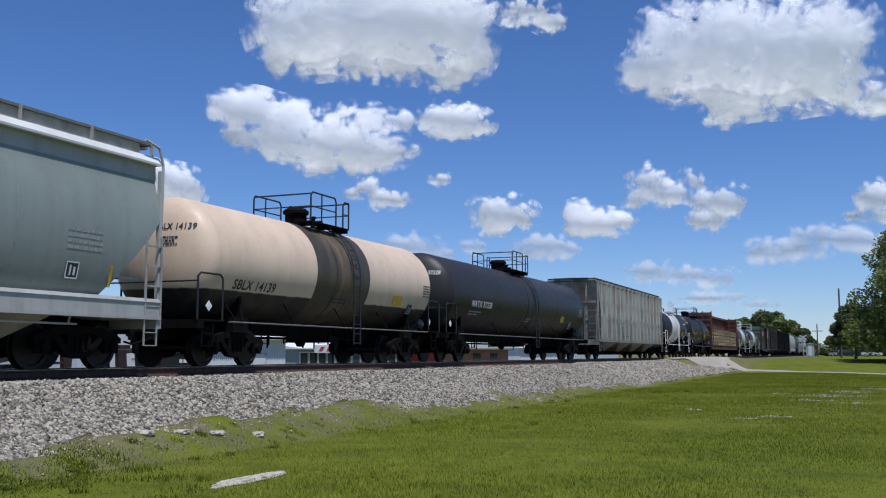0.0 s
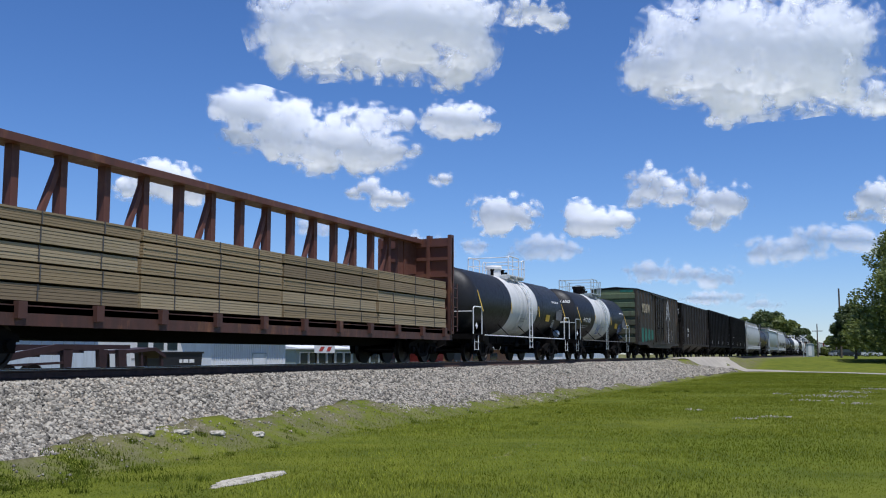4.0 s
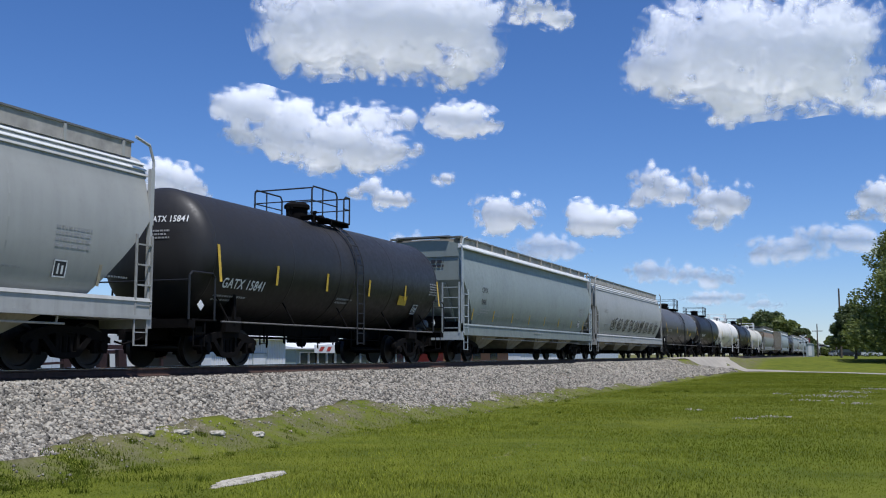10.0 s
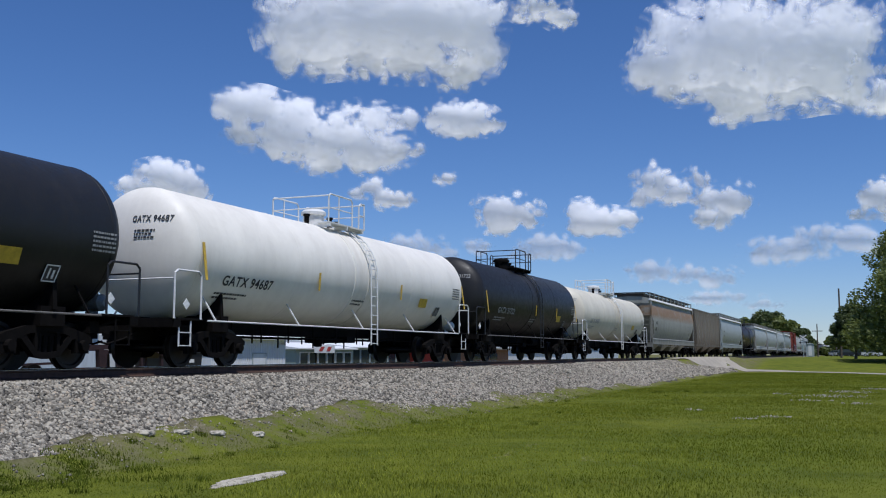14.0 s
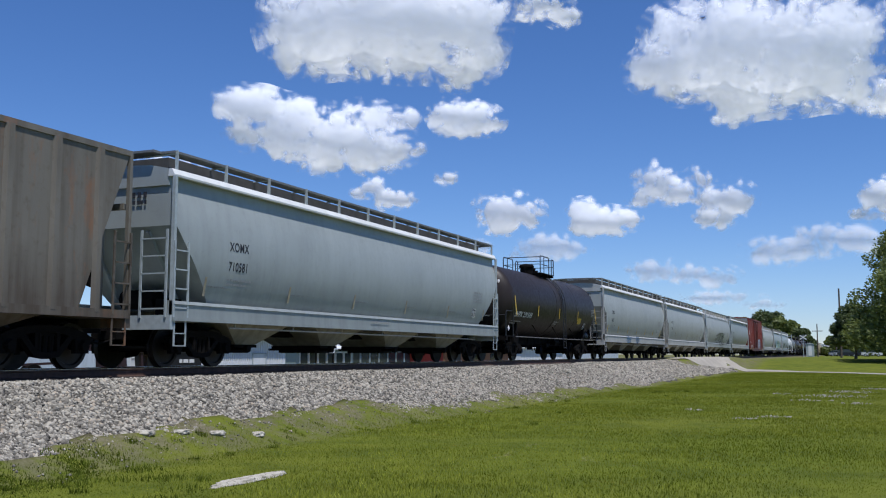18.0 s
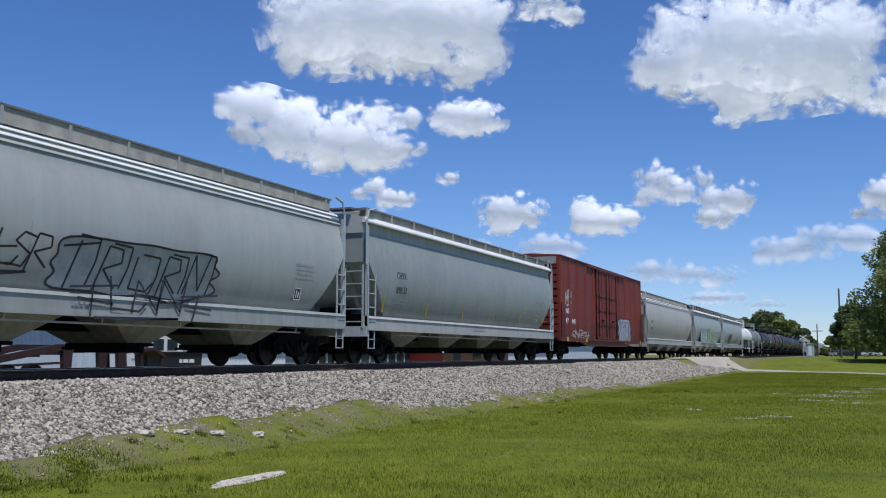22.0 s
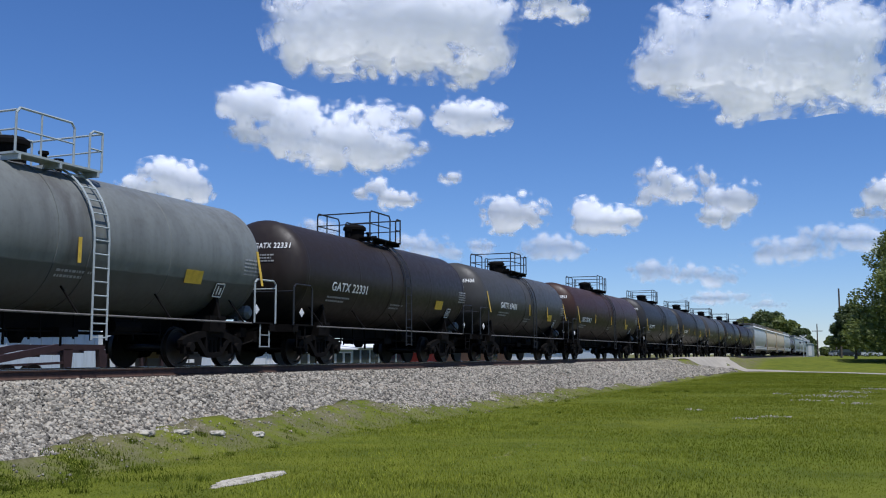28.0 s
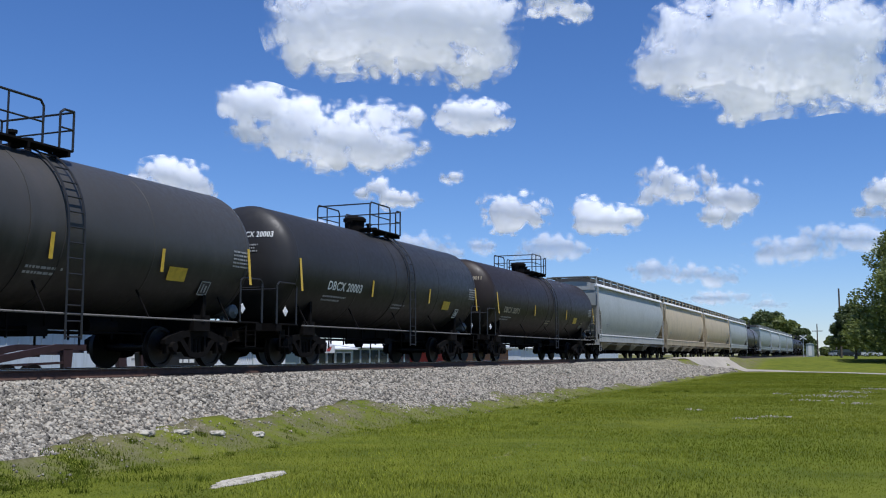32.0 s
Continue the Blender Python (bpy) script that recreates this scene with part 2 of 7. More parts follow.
def stone_material():
    m = Nodes("crushed_limestone", 0.95, 0.0, 0.12)
    r = m.island()
    n = m.noise(18.0, 4, 0.6)
    c = m.mix(m.ramp(m.math("POWER", r, 1.25), 0.0, 1.0), (0.066, 0.060, 0.050), (0.50, 0.46, 0.375))
    c = m.mix(m.ramp(r, 0.93, 0.95, 0.0, 0.7), c, (0.33, 0.26, 0.18))
    c = m.mix(m.ramp(n, 0.4, 0.75, 0.0, 0.35), c, (0.22, 0.20, 0.17))
    m.bump(n, 0.5, 0.01)
    return m.done(c)


def gravel_material():
    m = Nodes("pale_gravel_drive", 0.95, 0.0, 0.1)
    a, b = m.noise(0.6, 5, 0.7), m.noise(25.0, 4, 0.7)
    c = m.mix(m.ramp(a, 0.35, 0.7), (0.38, 0.35, 0.29), (0.28, 0.255, 0.21))
    m.bump(b, 0.5, 0.02)
    return m.done(m.mix(m.ramp(b, 0.4, 0.8, 0.0, 0.5), c, (0.25, 0.22, 0.18)))


LAWN_MAT, BALLAST_MAT, STONE_MAT, GRAVEL_MAT = lawn_material(), ballast_material(), stone_material(), gravel_material()


def steps(*spans):
    """Grid lines: (start, stop, step) spans one after another."""
    return np.unique(np.round(np.concatenate([np.arange(a, b, s) for a, b, s in spans]), 3))


def build_ground():
    xs = steps((-4500, -500, 800), (-500, -60, 40), (-60, -6, 6), (-6, 3.5, 0.5), (3.5, 6.0, 0.125), (6, 30, 0.5), (30, 80, 3), (80, 500, 30), (500, 4501, 400))
    ys = steps((-4500, -900, 600), (-900, -30, 60), (-30, 4, 4), (4, 70, 0.5), (70, 200, 2.0), (200, 500, 20), (500, 4501, 400))
    solid("ground", sheet("ground", xs, ys, ground_height, LAWN_MAT), None, "mown green lawn with bare patches beside the track", "lawn", "structure")
    xs = steps((-5.6, -2.0, 0.6), (-2.0, 2.2, 0.35), (2.2, 5.61, 0.12))
    ys = steps((-820, -10, 30), (-10, 8, 2), (8, 70, 0.25), (70, 160, 2), (160, 1200, 40))
    solid("ballast", sheet("ballast", xs, ys, ballast_height, BALLAST_MAT), None, "bank of crushed grey limestone under the rails", "ballast", "structure")


def scattered_stones(name, count, size, place, rng, label):
    """Many small broken stones in one mesh. place(n): x, y, z of n stones."""
    base = np.array([(0, 0, 1), (0.9, 0, 0.2), (0.25, 0.85, 0.25), (-0.75, 0.5, 0.15), (-0.7, -0.55, 0.2), (0.3, -0.85, 0.15), (0.1, 0.1, -0.8)])
    tri = [(0, 1, 2), (0, 2, 3), (0, 3, 4), (0, 4, 5), (0, 5, 1), (6, 2, 1), (6, 3, 2), (6, 4, 3), (6, 5, 4), (6, 1, 5)]
    p = place(count)
    s = size * (0.55 + 0.9 * rng.random((count, 1)) ** 1.5)
    v = base[None] * (0.7 + 0.6 * rng.random((count, 7, 3)))
    v *= s[:, :, None] * (0.75 + 0.5 * rng.random((count, 1, 3))) * np.array((1, 1, 0.8))
    a, b = rng.random(count) * 6.283, rng.normal(0, 0.5, count)
    ca, sa, cb, sb = np.cos(a)[:, None], np.sin(a)[:, None], np.cos(b)[:, None], np.sin(b)[:, None]
    x, y, z = v[..., 0], v[..., 1], v[..., 2]
    x, z = x * cb + z * sb, z * cb - x * sb
    x, y = x * ca - y * sa, x * sa + y * ca
    v = np.stack([x, y, z], -1) + p[:, None, :]
    f = (np.arange(count)[:, None, None] * 7 + np.array(tri)[None]).reshape(-1, 3)
    ob = new(name, fast_mesh(name, v.reshape(-1, 3), f, STONE_MAT, False))
    return tagged(ob, label, "gravel", "", "stuff")


def build_ballast_stones():
    rng = np.random.default_rng(11)

    def shoulder(n):
        y = 9.5 + 40 * rng.random(n) ** 1.5
        edge = grass_edge(y) + 0.1 + 0.2 * rng.random(n)
        x = 1.30 + (edge - 1.30) * rng.random(n)
        return np.stack([x, y, ballast_height(x, y) + 0.008], -1)

    scattered_stones("ballast_stones", 78000, 0.042, shoulder, rng, "loose broken grey and buff limestone ballast")

    def strewn(n):
        y = 9.0 + 26 * rng.random(n)
        x = grass_edge(y) + 0.9 * rng.random(n) ** 2.5
        return np.stack([x, y, np.maximum(ballast_height(x, y), ground_height(x, y)) + 0.005], -1)

    scattered_stones("strewn_stones", 420, 0.025, strewn, rng, "stray ballast stones in the grass")

    def distant(n):
        x = 1.45 + 3.6 * rng.random(n)
        y = 49 + (np.interp(x, *zip(*NEAR_EDGE)) + 0.6 - 49) * rng.random(n) ** 1.2
        return np.stack([x, y, ballast_height(x, y) + 0.02], -1)

    scattered_stones("ballast_stones", 22000, 0.062, distant, rng, "loose broken grey limestone ballast further along the bank")


def build_rails():
    outline = [(-0.075, -0.18), (0.075, -0.18), (0.075, -0.165), (0.012, -0.14), (0.012, -0.045), (0.036, -0.035), (0.036, -0.004), (-0.036, -0.004),
               (-0.036, -0.035), (-0.012, -0.045), (-0.012, -0.14), (-0.075, -0.165)]
    for side in (-1, 1):
        rail = thing("rail", "worn steel rail with a rusty web on timber ties", "rail", "rails of the track", pose(side * 0.755, 0, 0))
        part("web", Mesh().prism(outline, 1, -820, 1200), RAIL_STEEL, rail)
        part("rail_head", Mesh().box(-0.034, 0.034, -820, 1200, -0.004, 0.0), RAIL_TOP, rail, "polished running surface")
    tie = Mesh().box(-1.3, 1.3, -0.11, 0.11, -0.36, -0.17).data("tie", simple("weathered_creosoted_timber", (0.07, 0.055, 0.045), 0.9, 0.0, 0.5, 9.0))
    for k in range(150):
        tagged(new("railway_tie", tie), "weathered dark timber tie set in the ballast", "tie", "ties under the rails").matrix_basis = pose(0, 5 + 0.53 * k, 0)


build_ground()
build_rails()
build_ballast_stones()


# ---- the train: running gear ----
WHEEL_R = 0.44
AXLES = (-0.89, 0.89)


def wheelset_mesh():
    m = Mesh()
    for s in (-1, 1):
        rings = [(s * 0.67, 0.14), (s * 0.67, 0.36), (s * 0.665, 0.465), (s * 0.70, 0.465), (s * 0.705, WHEEL_R + 0.002), (s * 0.80, WHEEL_R - 0.003), (s * 0.80, 0.37), (s * 0.765, 0.35), (s * 0.755, 0.20), (s * 0.80, 0.13)]
        m.lathe(rings, 0, 28)
    m.rod((-1.0, 0, 0), (1.0, 0, 0), 0.08, 10)
    return m.data("wheelset", WHEEL_STEEL, True)


def side_frame_mesh():
    m = Mesh()
    w0, w1 = -0.07, 0.07
    for s in (-1, 1):
        m.prism([(s * 1.14, 0.50), (s * 1.14, 0.60), (s * 0.98, 0.68), (s * 0.50, 0.80), (s * 0.0, 0.82), (s * 0.0, 0.70), (s * 0.42, 0.66), (s * 0.72, 0.56), (s * 0.76, 0.50)], 0, w0, w1)
        m.prism([(s * 0.72, 0.57), (s * 0.62, 0.56), (s * 0.30, 0.24), (s * 0.0, 0.20), (s * 0.0, 0.31), (s * 0.24, 0.34), (s * 0.50, 0.62)], 0, w0, w1)
        m.prism([(s * 0.30, 0.30), (s * 0.24, 0.30), (s * 0.22, 0.74), (s * 0.30, 0.74)], 0, w0, w1)
        m.prism([(s * 1.06, 0.30), (s * 0.72, 0.30), (s * 0.70, 0.58), (s * 1.08, 0.58)], 0, w0 + 0.02, w1 - 0.01)
        m.rod((0.03, s * 0.89, 0.44), (0.15, s * 0.89, 0.44), 0.125, 12, 0.10)
    for y in (-0.15, 0.0, 0.15):   # two rows of springs
        for x in (-0.03, -0.17):
            m.rod((x, y, 0.30), (x, y, 0.66), 0.068, 8)
    m.box(-0.20, 0.03, -0.24, 0.24, 0.62, 0.72)
    return m.data("side_frame", STEEL_DARK)


def coupler_mesh():
    m = Mesh()
    m.box(-0.07, 0.07, -0.75, 0.1, 0.78, 0.94)
    m.prism([(-0.14, -0.95), (0.10, -0.98), (0.16, -0.80), (0.10, -0.70), (-0.12, -0.70)], 2, 0.72, 1.0)
    m.pipe([(0.35, -0.1, 0.80), (0.30, -0.45, 0.62), (0.12, -0.78, 0.50), (0.02, -0.95, 0.56)], 0.025, 6)
    return m.data("coupler", STEEL_DARK)


WHEELSET, SIDE_FRAME, COUPLER = wheelset_mesh(), side_frame_mesh(), coupler_mesh()
BOLSTER = Mesh().box(-1.0, 1.0, -0.22, 0.22, 0.44, 0.70).box(-0.4, 0.4, -0.35, 0.35, 0.70, 0.90)
for end in (-1, 1):   # brake beams, shoes and levers
    BOLSTER.prism([(end * 0.50, 0.34), (end * 0.62, 0.34), (end * 0.62, 0.50), (end * 0.50, 0.50)], 0, -0.85, 0.85)
    BOLSTER.bar((0.12, end * 0.56, 0.42), (0.12, end * 0.26, 0.86), 0.09).bar((-0.9, end * 0.3, 0.62), (-0.6, end * 0.56, 0.42), 0.08)
    for side in (-1, 1):
        BOLSTER.box(side * 0.75 - 0.06, side * 0.75 + 0.06, min(end * 0.36, end * 0.47), max(end * 0.36, end * 0.47), 0.28, 0.62)
        BOLSTER.box(side * 0.8 - 0.13, side * 0.8 + 0.13, min(end * 0.2, end * 0.34), max(end * 0.2, end * 0.34), 0.56, 0.80)
BOLSTER = BOLSTER.data("bolster", STEEL_DARK)
TRACK_FRAMES = []   # the wheelsets, by axle


def running_gear(car, half, inset, coupled):
    """Two trucks and two couplers. half: half the car's length, inset: how far the trucks stand in from its ends."""
    for s in (-1, 1):
        truck = part("truck", BOLSTER, None, car, "grimy black two-axle truck", pose(0, s * (half - inset), 0))
        for x in (-1.03, 1.03):
            part("side_frame", SIDE_FRAME, None, truck, "", pose(x, 0, 0, 0, 0, 0 if x > 0 else 180))
        for k, y in enumerate(AXLES):
            w = part("wheelset", WHEELSET, None, truck, "", pose(0, y, WHEEL_R))
            TRACK_FRAMES.append((k, w))
        part("draft_gear", Mesh().box(-0.34, 0.34, min(s * (half - inset - 0.4), s * (half + 0.22)), max(s * (half - inset - 0.4), s * (half + 0.22)), 0.60, 1.02), STEEL_DARK, car)
        part("coupler", COUPLER, None, car, "", pose(0, s * (coupled - 0.98 + 0.05), 0, 0, 0, 0 if s < 0 else 180))


# ---- the train: marks and ladders ----
def on_side(x, y, z, lean=0.0):
    """A pose on a car's camera-side flank: local x runs along the train, local y up. lean: degrees by which the flank faces upwards."""
    a = radians(lean)
    n, up = Vector((math.cos(a), 0, math.sin(a))), Vector((-math.sin(a), 0, math.cos(a)))
    return Matrix(((0, up.x, n.x, x), (1, up.y, n.y, y), (0, up.z, n.z, z), (0, 0, 0, 1)))


def on_end(x, y, z):
    """A pose on a car's end that faces -y: local x runs to +x, local y up."""
    return Matrix(((1, 0, 0, x), (0, 0, -1, y), (0, 1, 0, z), (0, 0, 0, 1)))


def lettering(words, size, material, parent, at, width=1.0, fit=0.0):
    cu = bpy.data.curves.new("lettering", "FONT")
    cu.body, cu.size, cu.align_x, cu.align_y, cu.extrude, cu.offset = words, size, "LEFT", "CENTER", 0.002, size * 0.02
    cu.space_character = 1.1
    tmp = bpy.data.objects.new("lettering", cu)
    me = bpy.data.meshes.new_from_object(tmp)
    bpy.data.objects.remove(tmp)
    bpy.data.curves.remove(cu)
    me.materials.clear()
    me.materials.append(material)
    if fit:
        width = fit / max(0.1, max(q.co.x for q in me.vertices))
    return part("lettering", me, None, parent, "", at @ Matrix.Diagonal((width, 1, 1, 1)))


def bars(rows, material, parent, at, rng):
    """Small print that cannot be read: rows of (width, height, gap below) made of short bars."""
    m, y = Mesh(), 0.0
    for width, height, gap in rows:
        x = 0.0
        while x < width:
            w = min(width - x, height * rng.uniform(0.6, 2.4))
            m.box(x, x + w, y - height, y, 0, 0.003)
            x += w + height * 0.5
        y -= height + gap
    return tagged(part("stencil", m, material, parent, "", at), kind="stuff")


def plate(parent, at, w, h, material, name="placard", label="", frame_of=None):
    m = Mesh().box(0, w, -h, 0, 0, 0.006)
    ob = part(name, m, material, parent, label, at)
    if frame_of:
        e = Mesh()
        for a in ((0, w, -0.025, 0), (0, w, -h, -h + 0.025), (0, 0.025, -h, 0), (w - 0.025, w, -h, 0), (w * 0.3, w * 0.42, -h * 0.8, -h * 0.2), (w * 0.6, w * 0.75, -h * 0.8, -h * 0.3)):
            e.box(*a, 0.007, 0.010)
        part("border", e, frame_of, ob)
    return ob


def ladder(parent, material, at, w=0.45, h=3.0, rungs=6, stand=0.0, name="ladder"):
    m = Mesh()
    for x in (0, w):
        m.bar((x, 0, 0.05), (x, h, 0.05), 0.05, 0.03)
    for k in range(rungs):
        y = h * (k + 0.5) / rungs
        m.bar((0, y, 0.05), (w, y, 0.05), 0.03, 0.03)
    return part(name, m, material, parent, "", at)


GRAFFITI = {}


def spray(parent, at, width, height, color, rng, loops=6, weight=0.04, fill=None):
    """Sprayed scrawl: looping strokes that form no words, over a patch of paint."""
    if color not in GRAFFITI:
        GRAFFITI[color] = simple("spray_paint", color, 0.5, 0.0, 0.2, 5.0)
    m = Mesh()
    strokes = []
    if fill:   # a filled block with a wavy rim, under the letters
        if fill not in GRAFFITI:
            GRAFFITI[fill] = simple("spray_paint_fill", fill, 0.5, 0.0, 0.35, 3.0)
        turn, ring = rng.random() * 6.283, []
        for i in range(64):
            t = 6.2832 * i / 64
            c, d = math.cos(t), math.sin(t)
            grow = (abs(c) ** 7 + abs(d) ** 7) ** (-1 / 7) * (1 + 0.035 * math.sin(9 * t + turn) + 0.03 * math.sin(2 * loops * t))
            ring.append((width * (0.5 + 0.52 * grow * c), height * (0.5 + 0.56 * grow * d)))
        tagged(part("graffiti_fill", Mesh().prism(ring, 2, 0.0, 0.003), GRAFFITI[fill], parent, "faded sprayed block under dark letters", at), kind="stuff")
        strokes.append(ring + ring[:1])
    # a spiky running hand that forms no words: slanted uprights, bars and hooks, side by side
    w, spread = width / loops, 0.95 if fill else 1.75
    for k in range(loops):
        x, tall = w * k, height * rng.uniform(0.8, 1.0)
        base, lean = height * rng.uniform(0.0, 0.1 if fill else 0.18), w * rng.uniform(0.0, 0.12 if fill else 0.25)

        def at_letter(u, v, x=x, tall=tall, base=base, lean=lean):
            return (x + w * u * spread + lean * v, base + tall * v)
        kind = rng.randrange(5)
        if kind == 0:
            strokes.append([at_letter(*q) for q in ((0.05, 0.0), (0.1, 0.95), (0.6, 0.1), (0.7, 1.0))])
        elif kind == 1:
            strokes += [[at_letter(*q) for q in ((0.35, -0.1), (0.4, 0.9))], [at_letter(*q) for q in ((-0.05, 0.75), (0.9, 0.9))]]
        elif kind == 2:
            strokes.append([at_letter(*q) for q in ((0.15, -0.15), (0.2, 0.95), (0.65, 0.9), (0.75, 0.6), (0.25, 0.42), (0.8, 0.0))])
        elif kind == 3:
            strokes.append([at_letter(*q) for q in ((0.85, 0.85), (0.4, 0.95), (0.2, 0.7), (0.75, 0.4), (0.6, 0.05), (0.1, 0.1))])
        else:
            strokes.append([at_letter(*q) for q in ((0.15, 0.95), (0.2, 0.1), (0.8, 0.05), (0.95, 0.3))])
        if fill:   # the letters' far edges
            strokes.append([at_letter(*q) for q in ((0.95, 0.0), (1.0, 0.5), (0.92, 0.98), (0.3, 1.02))])
        elif rng.random() < 0.5:
            strokes.append([at_letter(0.1, rng.uniform(0.3, 0.6)), at_letter(0.8, rng.uniform(0.3, 0.6))])
    if not fill:
        strokes.append([(width * 0.15, -height * 0.04), (width * 0.8, height * 0.02), (width * 0.3, -height * 0.10)])
    for path in strokes:
        for (xa, ya), (xb, yb) in zip(path, path[1:]):
            if abs(xa - xb) + abs(ya - yb) > 1e-4:
                m.bar((xa, ya, 0.006), (xb, yb, 0.006), weight, 0.004)
    return tagged(part("graffiti", m, GRAFFITI[color], parent, "sprayed scrawl", at), kind="stuff")


# ---- the train: tank cars ----
def tank_paint(name, base, band=None, band_half=1.4, belly=None, belly_z=-0.5, belly_soft=0.015, amount=0.6, rough=0.42, grime=(0.05, 0.045, 0.04)):
    """Paint of a tank: an upper colour, a belt round the middle, a darker belly below a height (from the tank's axis).
    With a wide belly_soft the belly is painted-in underside shade.
    """
    m = Nodes(name, rough)
    m.bsdf.inputs["Specular IOR Level"].default_value = 0.27
    big, fine = m.noise(0.5, 4, 0.6), m.noise(7.0, 6, 0.65)
    streak = m.noise(1.0, 5, 0.6, (2.5, 2.5, 0.3))
    y, z = m.axis(1), m.axis(2)
    c = m.mix(m.ramp(big, 0.3, 0.7), base, scaled(base, 0.82))
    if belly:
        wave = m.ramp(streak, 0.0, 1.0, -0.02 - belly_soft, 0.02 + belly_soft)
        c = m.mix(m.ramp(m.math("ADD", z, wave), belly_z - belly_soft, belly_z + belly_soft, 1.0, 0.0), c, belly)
    if band:
        c = m.mix(m.math("LESS_THAN", m.math("ABSOLUTE", y, 0.0), band_half), c, m.mix(m.ramp(big, 0.3, 0.7), band, scaled(band, 0.8)))
    c = m.mix(m.ramp(streak, 0.45, 0.8, 0.0, 0.6 * amount), c, grime)
    spill = m.math("MULTIPLY", m.ramp(m.math("ABSOLUTE", y, 0.0), 0.2, 1.1, 1.0, 0.0), m.ramp(streak, 0.35, 0.65, 0.0, 0.8 * amount))
    c = m.mix(spill, c, scaled(grime, 1.6))
    c = m.mix(m.ramp(fine, 0.5, 0.85, 0.0, 0.4 * amount), c, scaled(grime, 1.3))
    m.link(m.ramp(fine, 0.3, 0.8, rough - 0.06, rough + 0.2), m.bsdf.inputs["Roughness"])
    m.bump(m.noise(0.9, 3, 0.5), 0.25, 0.03)
    return m.done(c)


def tank_car(near, far, top, paint_mat, trim, label, rng, deck_len=2.2, dome=0.0):
    """A tank car between two coordinates along the train. top: height of the tank's crown over the rail."""
    half = (far - near) / 2
    bottom = 1.07
    r = (top - bottom) / 2
    zc = bottom + r
    car = thing("tank_car", label, "tank car", "cars of the freight train")
    shell = half - 0.05
    rings = [(-shell + 0.62 * (1 - math.cos(a)), r * math.sin(a)) for a in [math.pi / 2 * (0.06 + 0.94 * i / 9) for i in range(10)]]
    body = Mesh().lathe(rings + [(-y, q) for y, q in reversed(rings)], 1, 48)
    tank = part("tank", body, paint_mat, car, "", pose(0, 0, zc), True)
    for y in (-shell + 0.66, -shell * 0.42, shell * 0.42, shell - 0.66):
        part("weld_seam", Mesh().lathe([(y - 0.03, r), (y - 0.02, r + 0.006), (y + 0.02, r + 0.006), (y + 0.03, r)], 1, 48), paint_mat, tank, "", None, True)
    for y in (-0.42, 0.42):   # bands that strap the middle
        part("strap", Mesh().lathe([(y - 0.05, r + 0.001), (y - 0.045, r + 0.014), (y + 0.045, r + 0.014), (y + 0.05, r + 0.001)], 1, 48), paint_mat, tank, "", None, True)
    # manway, valves, deck and rails
    part("manway", Mesh().lathe([(0.0, 0.31), (0.36, 0.31), (0.38, 0.37), (0.46, 0.37), (0.53, 0.29), (0.56, 0.12)], 2, 20), trim if dome else STEEL_DARK, car, "domed manway cover", pose(0, -0.35, top - 0.05), True)
    for y, h in ((0.35, 0.28), (0.75, 0.20), (-1.0, 0.22)):
        part("valve", Mesh().lathe([(-0.06, 0.07), (h, 0.07), (h + 0.001, 0.10), (h + 0.06, 0.10)], 2, 10), STEEL_DARK, car, "", pose(0.15, y, top))
    d = Mesh()
    dl = deck_len / 2
    for x in (-0.95, 0.55):
        d.box(x, x + 0.4, -dl, dl, top - 0.02, top + 0.02)
    for y in (-dl + 0.1, 0, dl - 0.1):
        d.box(-0.95, 0.95, y - 0.03, y + 0.03, top - 0.12, top - 0.02)
    part("deck", d, STEEL_DARK if trim is BLACK_RAIL else trim, car, "grating deck round the manway")
    rt = top + 0.82
    for x in (-0.93, 0.93):
        g = Mesh()
        h = Mesh()
        g.pipe([(x, -dl, top), (x, -dl, rt - 0.1), (x, -dl + 0.08, rt), (x, 0.25, rt), (x, 0.33, rt - 0.1), (x, 0.33, top)], 0.024)
        h.pipe([(x, 0.75, top), (x, 0.75, rt - 0.12), (x, 0.85, rt - 0.04), (x, dl, rt - 0.04), (x, dl, top)], 0.024)
        g.pipe([(x, -dl, top + 0.42), (x, 0.33, top + 0.42)], 0.018)
        h.pipe([(x, 0.75, top + 0.42), (x, dl, top + 0.42)], 0.018)
        g.pipe([(x, -dl * 0.45, top), (x, -dl * 0.45, rt)], 0.02)
        part("handrail", g, trim, car)
        part("handrail", h, trim, car)
    for y in (-dl, dl):
        part("end_bar", Mesh().pipe([(-0.93, y, rt - 0.05), (0.93, y, rt - 0.05)], 0.022), trim, car)
        part("end_bar", Mesh().pipe([(-0.93, y, top + 0.42), (0.93, y, top + 0.42)], 0.018), trim, car)
    # ladders that follow the round tank
    for s in (-1, 1):
        m = Mesh()
        for y in (0.35, 0.75):
            arc = [(s * ((r + 0.09) * math.cos(a)), y, zc + (r + 0.09) * math.sin(a)) for a in [radians(80 - 10 * k) for k in range(9)]]
            m.pipe(arc + [(s * (r + 0.1), y, 0.55)], 0.022)
        for k in range(13):
            z = 0.6 + (top - 0.75) * k / 12
            dz = max(0.0, z - zc)
            x = s * (math.sqrt(max(0.05, (r + 0.09) ** 2 - dz * dz)))
            m.rod((x, 0.35, z), (x, 0.75, z), 0.016, 6)
        part("ladder", m, trim, car)
    # underframe, saddles and running rail
    part("centre_sill", Mesh().box(-0.22, 0.22, -half, half, 0.78, 1.10), STEEL_DARK, car)
